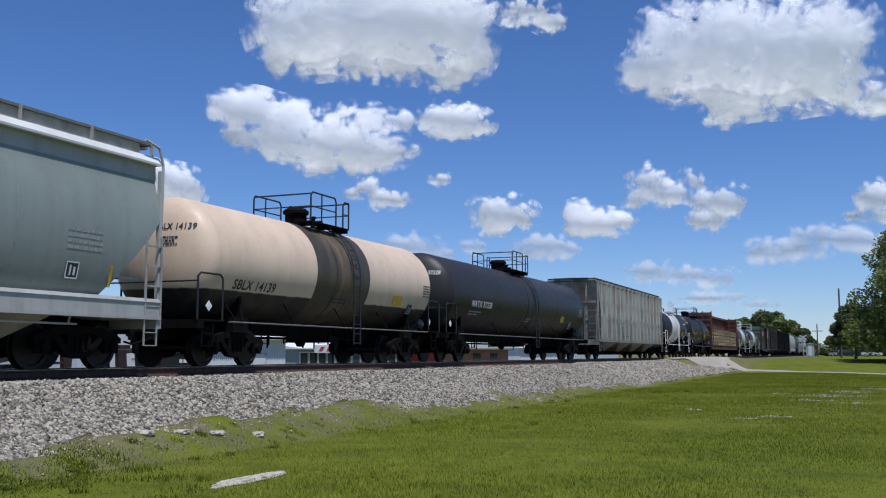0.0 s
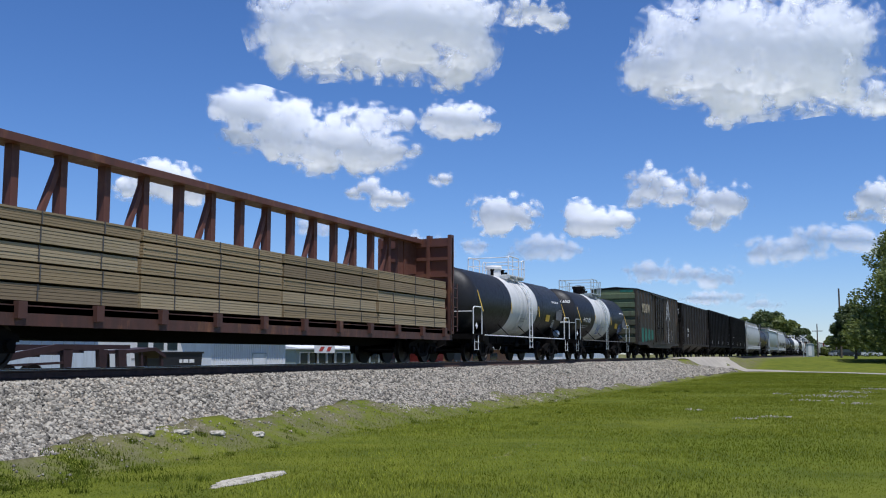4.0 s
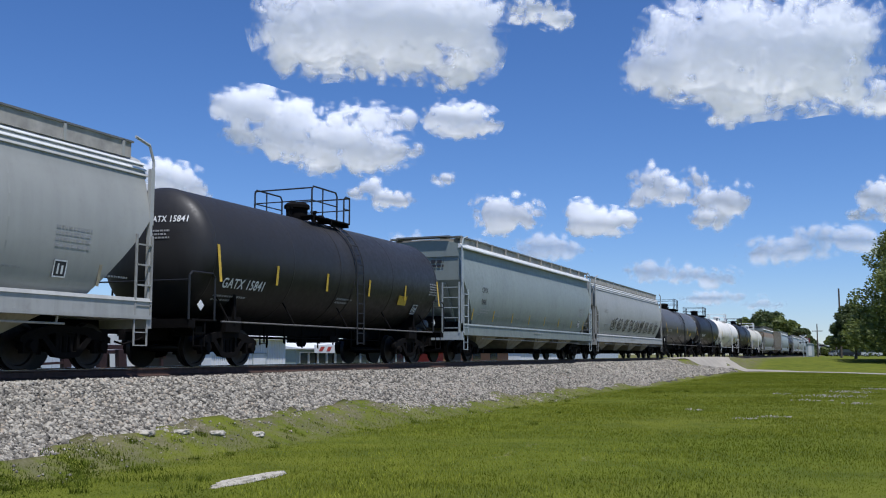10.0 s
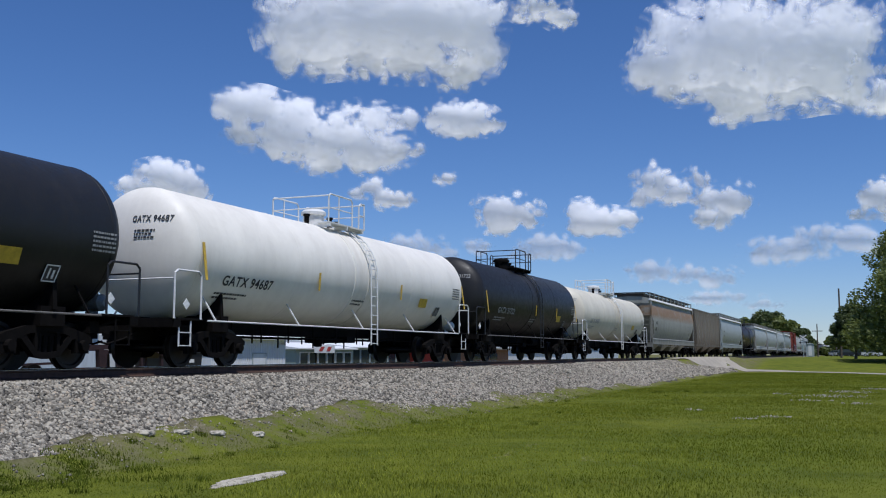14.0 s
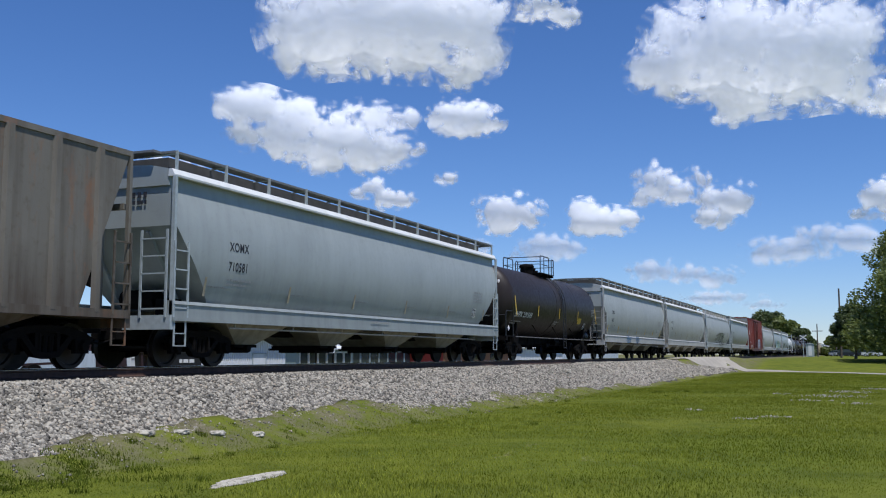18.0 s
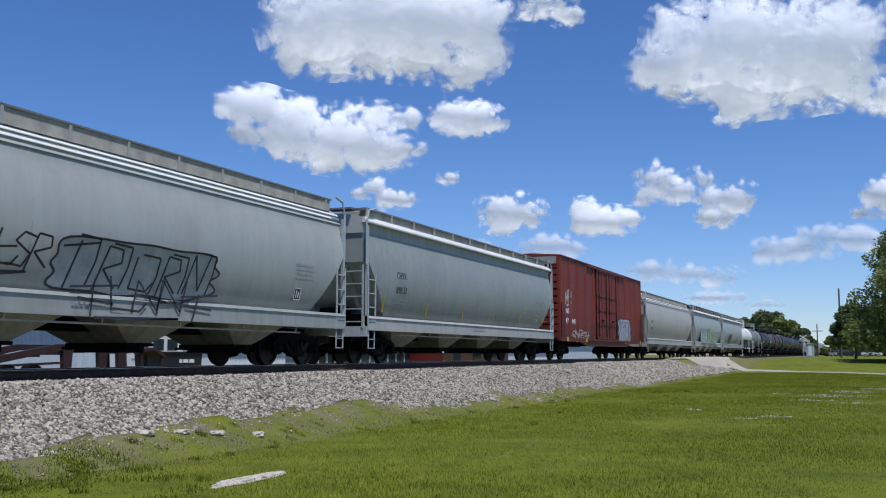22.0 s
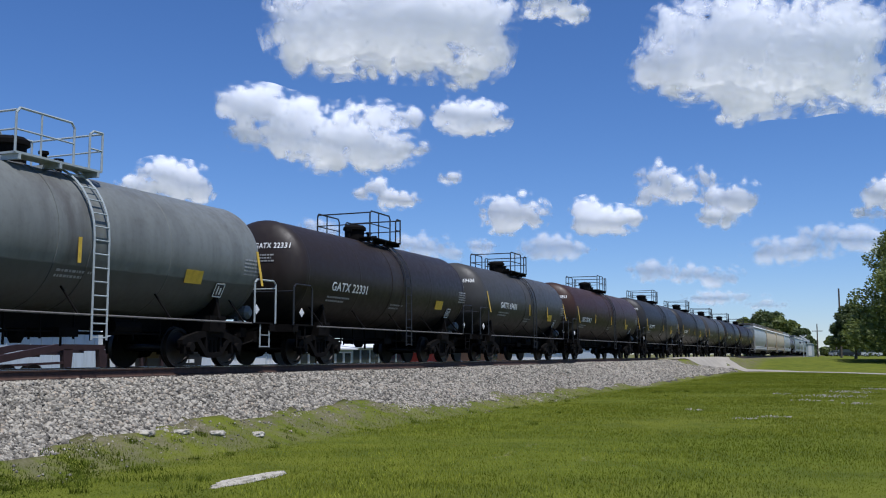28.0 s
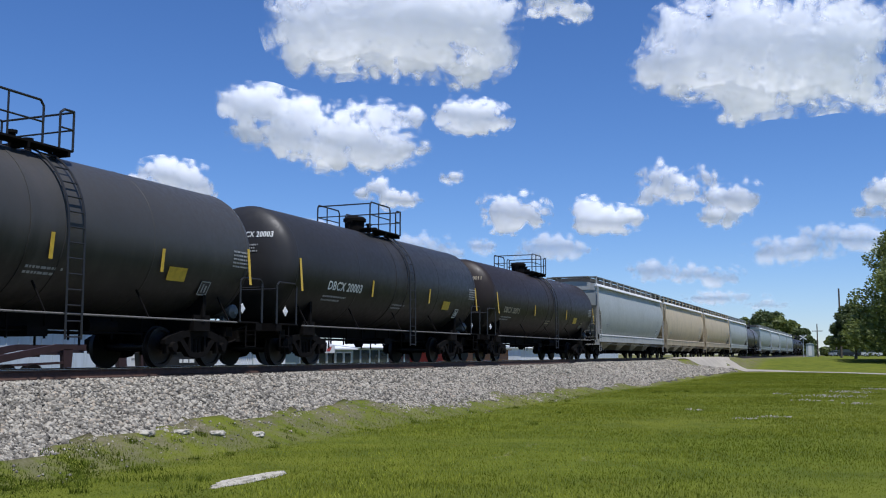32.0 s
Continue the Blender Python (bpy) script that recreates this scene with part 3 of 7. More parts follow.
    for s in (-1, 1):
        part("end_beam", Mesh().box(-1.45, 1.45, s * half - 0.12, s * half + 0.12, 0.86, 1.02), STEEL_DARK, car)
        part("body_bolster", Mesh().box(-1.2, 1.2, s * (half - 1.9) - 0.3, s * (half - 1.9) + 0.3, 0.80, 1.16), STEEL_DARK, car)
        part("end_platform", Mesh().box(-1.45, 1.45, min(s * half, s * (half - 0.9)), max(s * half, s * (half - 0.9)), 1.02, 1.06), STEEL_DARK, car)
    for s in (-1, 1):
        saddle = Mesh().prism([(-1.25, 1.1), (1.25, 1.1), (r * 0.80, zc - r * 0.55), (-r * 0.80, zc - r * 0.55)], 1, s * (half - 1.9) - 0.05, s * (half - 1.9) + 0.05)
        part("saddle", saddle, STEEL_DARK, car)
    for s in (-1, 1):
        rail = Mesh().rod((s * 1.5, -half + 1.0, 1.02), (s * 1.5, half - 1.0, 1.02), 0.022, 6)
        for k in range(5):
            y = (-half + 1.3) + (2 * half - 2.6) * k / 4
            part("rail_bracket", Mesh().bar((s * 1.5, y, 1.02), (s * r * 0.75, y, zc - r * 0.66), 0.03), trim if trim is WHITE_RAIL and paint_mat is not T["belted"] else STEEL_DARK, car)
        part("side_rail", rail, trim if trim is WHITE_RAIL else RAIL_DUST, car)
    for s in (-1, 1):
        for x in (-1.45, 1.45):
            h = Mesh().pipe([(x, s * (half - 0.8), 1.04), (x, s * (half - 0.8), 2.0), (x, s * (half - 0.7), 2.08), (x, s * (half + 0.02), 2.08), (x, s * (half + 0.12), 2.0), (x, s * (half + 0.12), 1.04)], 0.024)
            part("end_rail", h, trim, car)
        part("end_bar", Mesh().pipe([(-1.45, s * (half + 0.1), 1.9), (1.45, s * (half + 0.1), 1.9)], 0.02), trim, car)
        for x in (-1.42, 1.42):
            st = Mesh()
            for y in (half - 0.1, half - 0.5):
                st.bar((x, s * y, 1.0), (x, s * y, 0.45), 0.04, 0.015)
            for z in (0.47, 0.75):
                st.bar((x, s * (half - 0.1), z), (x, s * (half - 0.5), z), 0.05, 0.02)
            part("step", st, trim if trim is not BLACK_RAIL else STEEL_DARK, car)
    # air reservoir and brake rigging on the end platform
    part("air_reservoir", Mesh().rod((-0.2, half - 0.42, 1.30), (1.0, half - 0.42, 1.30), 0.17, 14).rod((1.0, half - 0.42, 1.30), (1.08, half - 0.42, 1.30), 0.17, 14, 0.08).box(0.1, 0.2, half - 0.55, half - 0.3, 1.04, 1.2).box(0.7, 0.8, half - 0.55, half - 0.3, 1.04, 1.2), GRATING if trim is not WHITE_RAIL else WHITE_RAIL, car, "grey air reservoir", None, True)
    for s in (-1, 1):
        rig = Mesh()
        for x in (-1.2, -0.6, 0.6, 1.2):
            rig.bar((x, s * (half - 0.1), 0.98), (x * 0.8, s * (half - 0.9), 0.72), 0.05)
        rig.box(-1.1, 1.1, min(s * (half - 0.85), s * (half - 0.6)), max(s * (half - 0.85), s * (half - 0.6)), 0.70, 0.92)
        part("end_rigging", rig, STEEL_DARK, car)
    # brake gear below
    b = Mesh().rod((0.5, half * 0.30, 0.85), (0.5, half * 0.30 + 0.8, 0.85), 0.16, 12)
    b.box(-0.7, 0.75, half * 0.05, half * 0.05 + 0.5, 0.62, 0.8)
    for x in (-0.55, 0.6):
        b.rod((x, -half + 2.9, 0.72), (x, half - 2.9, 0.72), 0.02, 6)
        for k in range(9):
            y = (-half + 3.2) + (2 * half - 6.4) * k / 8
            b.bar((x, y, 1.05), (x, y, 0.58 if k % 3 else 0.46), 0.035)
    part("brake_gear", b, STEEL_DARK, car)
    part("outlet", Mesh().lathe([(0.5, 0.10), (0.62, 0.16), (0.66, 0.16), (0.95, 0.22), (1.15, 0.30)], 2, 14), STEEL_DARK, car, "", pose(0, 0, 0), True)
    running_gear(car, half, 1.9, half + 0.75)
    return car, r, zc, half


def tank_flank(r, zc, z):
    """Where a tank's flank is at a height, and how far it leans."""
    s = max(-0.98, min(0.98, (z - zc) / r))
    return r * math.sqrt(1 - s * s) + 0.010, math.degrees(math.asin(s))


def wrap_on_side(car, skin, lift):
    """Lays the lettering on a car's flank onto its curve. skin(z): the flank's x at a height."""
    for ob in car.children:
        m = ob.matrix_basis.copy()
        if ob.name.startswith(("lettering", "stencil")) and m[0][2] > 0.5 and m[0][3] < 1.612:
            back = m.inverted()
            for v in ob.data.vertices:
                p = m @ v.co
                p.x = skin(p.z) + lift + v.co.z * 0.3
                v.co = back @ p


def wrap_on_end(ob, r, zc, half):
    """Lays flat lettering onto the dished end of a tank."""
    m, back = ob.matrix_basis.copy(), ob.matrix_basis.inverted()
    for v in ob.data.vertices:
        p = m @ v.co
        q = min(0.97, math.hypot(p.x, p.z - zc) / r)
        p.y = -half + 0.05 + 0.62 * (1 - math.sqrt(1 - q * q)) - 0.012 + v.co.z * -0.5
        v.co = back @ p


def tank_marks(car, r, zc, half, rng, words="", ink=None, stripes=0, off=1.9, words_z=2.1, wide=1.95, yellow_plate=True, data=True):
    """Lettering and plates on a tank's flank. off: metres from the near end to the first letter, wide: length of the line."""
    def at(y, z):
        x, lean = tank_flank(r, zc, z)
        return on_side(x, y, z, lean)
    ink = ink or WHITE_MARK
    if words:
        y0 = -half + off
        lettering(words, 0.34, ink, car, at(y0, words_z), 1.0, wide)
        bars([(1.3, 0.05, 0.06), (1.0, 0.05, 0.05)], BLACK_MARK if ink is BLACK_MARK else GREY_MARK, car, at(y0 - 0.1, words_z - 0.26), rng)
        wrap_on_end(lettering(words, 0.2, ink, car, on_end(r * 0.06, -half + 0.10, zc + r * 0.46), 1.0, 0.95), r, zc, half)
        wrap_on_end(bars([(0.5, 0.04, 0.04), (0.42, 0.04, 0.04), (0.5, 0.04, 0.04)], BLACK_MARK if ink is BLACK_MARK else GREY_MARK, car, on_end(r * 0.12, -half + 0.085, zc + r * 0.30), rng), r, zc, half)
    for k in range(stripes):
        y = -half + 0.75 + (2 * half - 1.45) * k / (stripes - 1)
        if words and off - 0.2 < y + half < off + wide + 0.12:
            continue
        plate(car, at(y, 2.46 if k not in (0, stripes - 1) else 2.75), 0.09, 0.48 if k not in (0, stripes - 1) else 0.85, YELLOW, "reflective_stripe")
    if yellow_plate:
        plate(car, at(half * 0.50, 2.12), 0.6, 0.3, YELLOW, "warning_plate", "yellow warning plate")
    if data:
        bars([(0.62, 0.04, 0.045)] * 5, BLACK_MARK if ink is BLACK_MARK else GREY_MARK, car, at(half * 0.82, zc + 0.05), rng)
        plate(car, at(half * 0.68, 1.90), 0.34, 0.34, BLACK_MARK, "data_panel", "", ink if ink is not BLACK_MARK else GREY_MARK)
        bars([(0.9, 0.05, 0.06), (0.7, 0.05, 0.06)], GREY_MARK if ink is WHITE_MARK else ink, car, at(-half * 0.05, 1.85), rng)
    dm = Mesh().prism([(0, -0.12), (0.12, 0), (0, 0.12), (-0.12, 0)], 2, 0, 0.012)
    part("placard", dm, WHITE_MARK, car, "white diamond placard", on_side(1.40, -half + 0.35, 1.36))
    part("placard", dm, WHITE_MARK, car, "white diamond placard", on_side(1.40, half - 0.65, 1.36))


# road grime; its tan and dark tones also paint in bounced light and shade
BAY = paint("grime_and_bounce_bay_paint", (0.40, 0.375, 0.285), (0.09, 0.08, 0.058), amount=0.8, low=0.3)
# lighter white than the sills: paints in sun on ledges and upper chords
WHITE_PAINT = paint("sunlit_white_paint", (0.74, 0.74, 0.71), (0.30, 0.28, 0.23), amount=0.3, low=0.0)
# dark tone paints in the shade under open roof walks
SHADED_COAMING = simple("shaded_dark_steel", (0.075, 0.075, 0.078), 0.8, 0.0, 0.35, 3.0)
# paleness puts light through the roof walk's grating into the colour
COAMING = simple("pale_grey_brown_steel", (0.40, 0.375, 0.33), 0.8, 0.0, 0.35, 3.0)


# ---- the train: covered hoppers, boxcars, lumber car ----
def lofted(profile, end_of, n_mid=1):
    """A closed body: a half outline (x, z) from the bottom up, mirrored, with its ends at +-end_of(z)."""
    m = Mesh()
    ring = [(x, z) for x, z in profile] + [(-x, z) for x, z in reversed(profile)]
    n = len(ring)
    m.v = [(x, s * end_of(z), z) for s in (-1, 1) for x, z in ring]
    m.f = [(i, (i + 1) % n, n + (i + 1) % n, n + i) for i in range(n)]
    k = len(profile)
    for o in (0, n):
        m.f += [(o + i, o + i + 1, o + n - 2 - i, o + n - 1 - i) for i in range(k - 1)]
    return m


def hopper_bays(car, length, count, mat, top=1.36, low=0.52, width=1.45):
    """Funnels with outlet gates under a hopper."""
    pitch = length / count
    m = Mesh()
    t, b = pitch / 2 - 0.01, 0.10 * pitch
    m.add([(sx * (width if z == top else 0.78), sy * (t if z == top else b), z) for z in (top, low) for sy in (-1, 1) for sx in (-1, 1)],
          [(0, 2, 3, 1), (4, 5, 7, 6), (0, 1, 5, 4), (2, 6, 7, 3), (0, 4, 6, 2), (1, 3, 7, 5)])
    funnel = m.data("bay", mat)
    g = Mesh().box(-0.80, 0.80, -b - 0.06, b + 0.06, low - 0.07, low).box(-0.6, 0.6, -b, b, low - 0.2, low - 0.07)
    g.rod((-1.0, -0.30, low - 0.1), (1.1, -0.30, low - 0.1), 0.035, 6).rod((0.98, -0.30, low - 0.1), (1.1, -0.30, low - 0.1), 0.09, 8)
    gate = g.data("outlet_gate", STEEL_DARK)
    for k in range(count):
        y = -length / 2 + pitch * (k + 0.5)
        bay = part("bay", funnel, None, car, "dusty sloping discharge bay", pose(0, y, 0))
        part("outlet_gate", gate, None, bay)


def ends_and_steps(car, half, top, trim, post_z=1.0, side=1.58):
    """Corner posts, ladders on the flanks and on the ends, stirrups, brake wheel, end decks."""
    for s in (-1, 1):
        y = s * half
        deck = Mesh().box(-side, side, min(y, y - s * 1.2), max(y, y - s * 1.2), 0.98, 1.06).box(-side, side, y - 0.06, y + 0.06, 0.80, 1.10)
        part("end_deck", deck, trim, car)
        for x in (-side + 0.04, side - 0.04):
            posts = Mesh().bar((x, y - s * 0.04, 1.0), (x, y - s * 0.04, top), 0.08, 0.08)
            part("corner_post", posts, trim, car)
        for x in (-1, 1):
            at = on_side(side - 0.03, y + (0.02 if s < 0 else -0.47), 1.05)
            if x < 0:
                at = Matrix.Rotation(math.pi, 4, "Z") @ on_side(side - 0.03, -y + (0.02 if s > 0 else -0.47), 1.05)
            ladder(car, trim, at, 0.46, 1.62, 4)
            st = Mesh()
            for yy in (0.08, 0.46):
                st.bar((x * side, y - s * yy, 1.0), (x * side, y - s * yy, 0.45), 0.04, 0.02)
            for z in (0.46, 0.72):
                st.bar((x * side, y - s * 0.08, z), (x * side, y - s * 0.46, z), 0.05, 0.02)
            part("stirrup", st, trim, car)
    ladder(car, trim, on_end(side - 0.78, -half - 0.02, 1.05), 0.66, 1.85, 5)
    ladder(car, trim, on_end(-side + 0.12, -half - 0.02, 1.05), 0.5, 1.6, 5)
    w = Mesh().lathe([(-0.02, 0.24), (0.0, 0.27), (0.02, 0.24)], 1, 18).box(-0.02, 0.02, -0.01, 0.01, -0.25, 0.25).box(-0.25, 0.25, -0.01, 0.01, -0.02, 0.02)
    part("brake_wheel", w, STEEL_DARK, car, "", pose(-0.55, -half - 0.05, 2.0))


def running_boards(car, half, z, trim, board, x=1.06, width=0.34, posts=12, eave=None):
    """Grating walkways along the roof on brackets."""
    for s in (-1, 1):
        part("roof_walk", Mesh().box(min(s * x, s * (x + width)), max(s * x, s * (x + width)), -half, half, z - 0.025, z + 0.025), board, car, "grating roof walk")
        b = Mesh().bar((s * (x + width + 0.01), 0, eave), (s * (x + width + 0.01), 0, z + 0.03), 0.03, 0.07)
        b.bar((s * (x + width + 0.01), 0, z - 0.03), (s * x * 0.55, 0, z - 0.06), 0.04, 0.03)
        bracket = b.data("bracket", trim)
        for k in range(posts):
            part("bracket", bracket, None, car, "", pose(0, -half + 0.06 + (2 * half - 0.12) * k / (posts - 1), 0))
    for y in (-half, half):
        part("roof_walk", Mesh().box(-x, x, y - 0.25, y + 0.25, z - 0.025, z + 0.025), board, car)


def round_hopper(near, far, body_mat, sill_mat, trim, board, label, bays=4, curl=True, chord=True, open_walk=True):
    """A pressure-shaped covered hopper with smooth bulging flanks."""
    half = (far - near) / 2
    car = thing("covered_hopper", label, "hopper car", "cars of the freight train")
    cut = lambda z: half - 0.06 - max(0.0, min(1.55, (2.95 - z) * 0.95))
    profile = [(1.25, 1.28), (1.365, 1.5), (1.475, 1.8), (1.555, 2.2), (1.59, 2.6), (1.582, 3.0), (1.53, 3.35), (1.45, 3.66), (1.40, 3.86)]
    body = lofted(profile + [(1.40, 3.87), (0.0, 3.95)], cut)
    part("body", body, body_mat, car, "", None, True)
    # panel seams standing a little proud
    seam = Mesh()
    for (xa, za), (xb, zb) in zip(profile, profile[1:]):
        seam.add([(xa + 0.002, -0.02, za), (xa + 0.002, 0.02, za), (xb + 0.002, 0.02, zb), (xb + 0.002, -0.02, zb)], [(0, 1, 2, 3)])
    seam = seam.data("panel_seam", body_mat)
    for k in range(1, 8):
        y = (-half + 1.8) + (2 * half - 3.6) * k / 8
        part("panel_seam", seam, None, car, "", pose(0, y, 0))
        part("panel_seam", seam, None, car, "", pose(0, -y, 0, 0, 0, 180))
    if chord:   # rounded shoulders with three thin chords and an added band that stands for the roof walk's grating seen from below
        shoulder = [(1.40, 3.86), (1.37, 4.0), (1.31, 4.14), (1.22, 4.26), (1.0, 4.36), (0.0, 4.44)]
        part("roof", lofted(shoulder, lambda z: half - 0.02), sill_mat, car, "rounded roof with thin chords", None, True)
        for s in (-1, 1):
            for x, z in ((1.425, 3.90), (1.395, 4.02), (1.34, 4.14)):
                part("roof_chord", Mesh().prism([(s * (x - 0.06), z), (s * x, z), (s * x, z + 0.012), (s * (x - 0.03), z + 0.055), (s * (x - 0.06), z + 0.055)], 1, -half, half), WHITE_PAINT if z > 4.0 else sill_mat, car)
            part("kick_board", Mesh().box(min(s * 1.24, s * 1.27), max(s * 1.24, s * 1.27), -half + 0.35, half - 0.35, 4.25, 4.56), COAMING, car, "plain band standing for the roof walk's grating")
            stay = Mesh().box(min(s * 1.27, s * 1.30), max(s * 1.27, s * 1.30), -0.035, 0.035, 4.24, 4.58).data("stay", sill_mat)
            for k in range(12):
                part("stay", stay, None, car, "", pose(0, -half + 0.6 + (2 * half - 1.2) * k / 11, 0))
            part("roof_walk", Mesh().box(min(s * 0.9, s * 1.30), max(s * 0.9, s * 1.30), -half + 0.3, half - 0.3, 4.56, 4.60), board, car, "grating roof walk")
    else:       # stepped eaves, and a roof walk on open brackets
        up = 0.10 if open_walk else 0.22
        roof = [(1.40, 3.86), (1.385, 3.94 + up), (1.52, 3.95 + up), (1.525, 3.985 + up), (1.44, 4.10 + up), (0.9, 4.22 + up), (0.0, 4.26 + up)]
        part("roof", lofted(roof, lambda z: half - 0.02), sill_mat, car, "roof with stepped eaves")
        for s in (-1, 1):
            part("eave_ledge", Mesh().prism([(s * 1.38, 3.945 + up), (s * 1.535, 3.945 + up), (s * 1.54, 3.985 + up), (s * 1.47, 4.11 + up), (s * 1.40, 4.11 + up)], 1, -half, half), WHITE_PAINT, car, "eave ledge with sunlight put into its white")
        wide = 0.98 if open_walk else 1.36
        # band sized along the camera's sight line to close the gap under the walk
        part("hatch_coaming", Mesh().box(-wide, wide, -half + 0.5, half - 0.5, 4.20, 4.57), BLACK_RAIL if board is BLACK_RAIL else SHADED_COAMING if open_walk else COAMING, car, "raised band that closes the gap under the roof walk")
        running_boards(car, half - 0.15, 4.60, trim if open_walk else COAMING, board, 1.06, 0.36, 12, 4.06 + up)
    hatch = Mesh().box(-0.4, 0.4, -0.55, 0.55, 4.40, 4.62).data("hatch_cover", sill_mat)
    for k in range(6):
        part("hatch_cover", hatch, None, car, "", pose(0, -half + 1.4 + (2 * half - 2.8) * k / 5, 0))
    for s in (-1, 1):
        prof = [(s * 1.42, 0.98), (s * 1.62, 0.98), (s * 1.62, 1.06), (s * 1.60, 1.06), (s * 1.60, 1.32), (s * 1.625, 1.33), (s * 1.59, 1.40), (s * 1.42, 1.41)]
        part("side_sill", Mesh().prism(prof, 1, -half, half), sill_mat, car, "pale side sill")
    part("centre_sill", Mesh().box(-0.2, 0.2, -half, half, 0.75, 1.05), STEEL_DARK, car)
    # end frames: slanting posts behind the ladders
    for s in (-1, 1):
        for x in (-0.8, 0.8):
            part("end_brace", Mesh().bar((x, s * (half - 1.4), 1.06), (x, s * (half - 0.12), 2.9), 0.1, 0.08), body_mat, car)
    ends_and_steps(car, half, 4.05, trim)
    if curl:
        for s in (-1, 1):
            for x in (-1.55, 1.55):
                part("grab_rail", Mesh().pipe([(x, s * (half - 0.55), 4.62), (x, s * (half - 0.12), 4.52), (x, s * (half + 0.02), 4.2), (x, s * (half + 0.02), 2.9)], 0.03), trim, car)
    hopper_bays(car, 2 * half - 3.6, bays, BAY)
    for s in (-1, 1):
        line = Mesh().rod((s * 1.47, -half + 2.2, 0.88), (s * 1.47, half - 2.2, 0.84), 0.022, 6)
        for k in range(7):
            y = -half + 2.4 + (2 * half - 4.8) * k / 6
            line.bar((s * 1.47, y, 0.86), (s * 1.50, y, 1.0), 0.03)
        part("brake_line", line, COAMING, car)
    b = Mesh().rod((-0.5, -half + 1.0, 1.5), (0.4, -half + 1.0, 1.5), 0.22, 12).box(0.5, 0.9, -half + 0.8, -half + 1.2, 1.1, 1.5)
    part("brake_gear", b, STEEL_DARK, car)
    running_gear(car, half, 1.7, half + 0.65)
    return car, half


def ribbed_hopper(near, far, height, body_mat, trim, label, ribs=15, bays=3, roof_bumps=False, walk_z=None, board=None, low=0.98, end_cut=1.3, end_z=3.2):
    """A straight-sided hopper with outside posts."""
    half = (far - near) / 2
    car = thing("ribbed_hopper", label, "hopper car", "cars of the freight train")
    cut = lambda z: half - 0.05 - max(0.0, min(end_cut, (end_z - z) * end_cut / (end_z - 1.2)))
    eave = height - 0.05
    part("body", lofted([(1.515, 1.05), (1.515, eave), (0.0, eave + 0.03)], cut), body_mat, car)
    rib = Mesh().prism([(1.51, -0.11), (1.585, -0.06), (1.585, 0.06), (1.51, 0.11)], 2, 1.08, eave - 0.04)
    ribm = rib.data("rib", body_mat)
    for k in range(ribs):
        y = -half + 0.9 + (2 * half - 1.8) * k / (ribs - 1)
        part("rib", ribm, None, car, "", pose(0, y, 0))
    for s in (-1, 1):
        part("side_sill", Mesh().box(min(s * 1.4, s * 1.58), max(s * 1.4, s * 1.58), -half, half, low, low + 0.16), body_mat, car)
        part("top_chord", Mesh().box(min(s * 1.4, s * 1.545), max(s * 1.4, s * 1.545), -half, half, eave - 0.05, eave + 0.06), body_mat, car)
    roof = Mesh().prism([(-1.545, eave + 0.06), (1.545, eave + 0.06), (0.9, eave + 0.2), (0, eave + 0.25), (-0.9, eave + 0.2)], 1, -half + 0.02, half - 0.02)
    part("roof", roof, body_mat, car)
    if roof_bumps:
        b = Mesh()
        for k in range(ribs):
            y = -half + 0.7 + (2 * half - 1.4) * k / (ribs - 1)
            b.rod((-1.5, y, eave + 0.07), (1.5, y, eave + 0.07), 0.085, 10)
        part("roof_rib", b, body_mat, car)
    else:
        for k in range(6):
            y = -half + 1.5 + (2 * half - 3) * k / 5
            part("hatch_cover", Mesh().box(-0.45, 0.45, y - 0.6, y + 0.6, eave + 0.02, eave + 0.2), body_mat, car)
    for s in (-1, 1):
        for x in (-0.85, 0, 0.85):
            part("end_post", Mesh().bar((x, s * (half - 0.05), 1.05), (x, s * (half - 0.05), eave), 0.09, 0.09), body_mat, car)
        part("end_beam", Mesh().bar((-1.4, s * (half - 0.03), end_z), (1.4, s * (half - 0.03), end_z), 0.1, 0.12), body_mat, car)
    ends_and_steps(car, half, eave, trim, side=1.55)
    part("centre_sill", Mesh().box(-0.2, 0.2, -half, half, 0.75, 1.05), STEEL_DARK, car)
    if walk_z:
        running_boards(car, half - 0.1, walk_z, trim, board or GRATING, 1.0, 0.36, 14, eave)
    hopper_bays(car, 2 * half - 3.6, bays, body_mat, 1.06, 0.45, 1.40)
    running_gear(car, half, 1.6, half + 0.65)
    return car, half


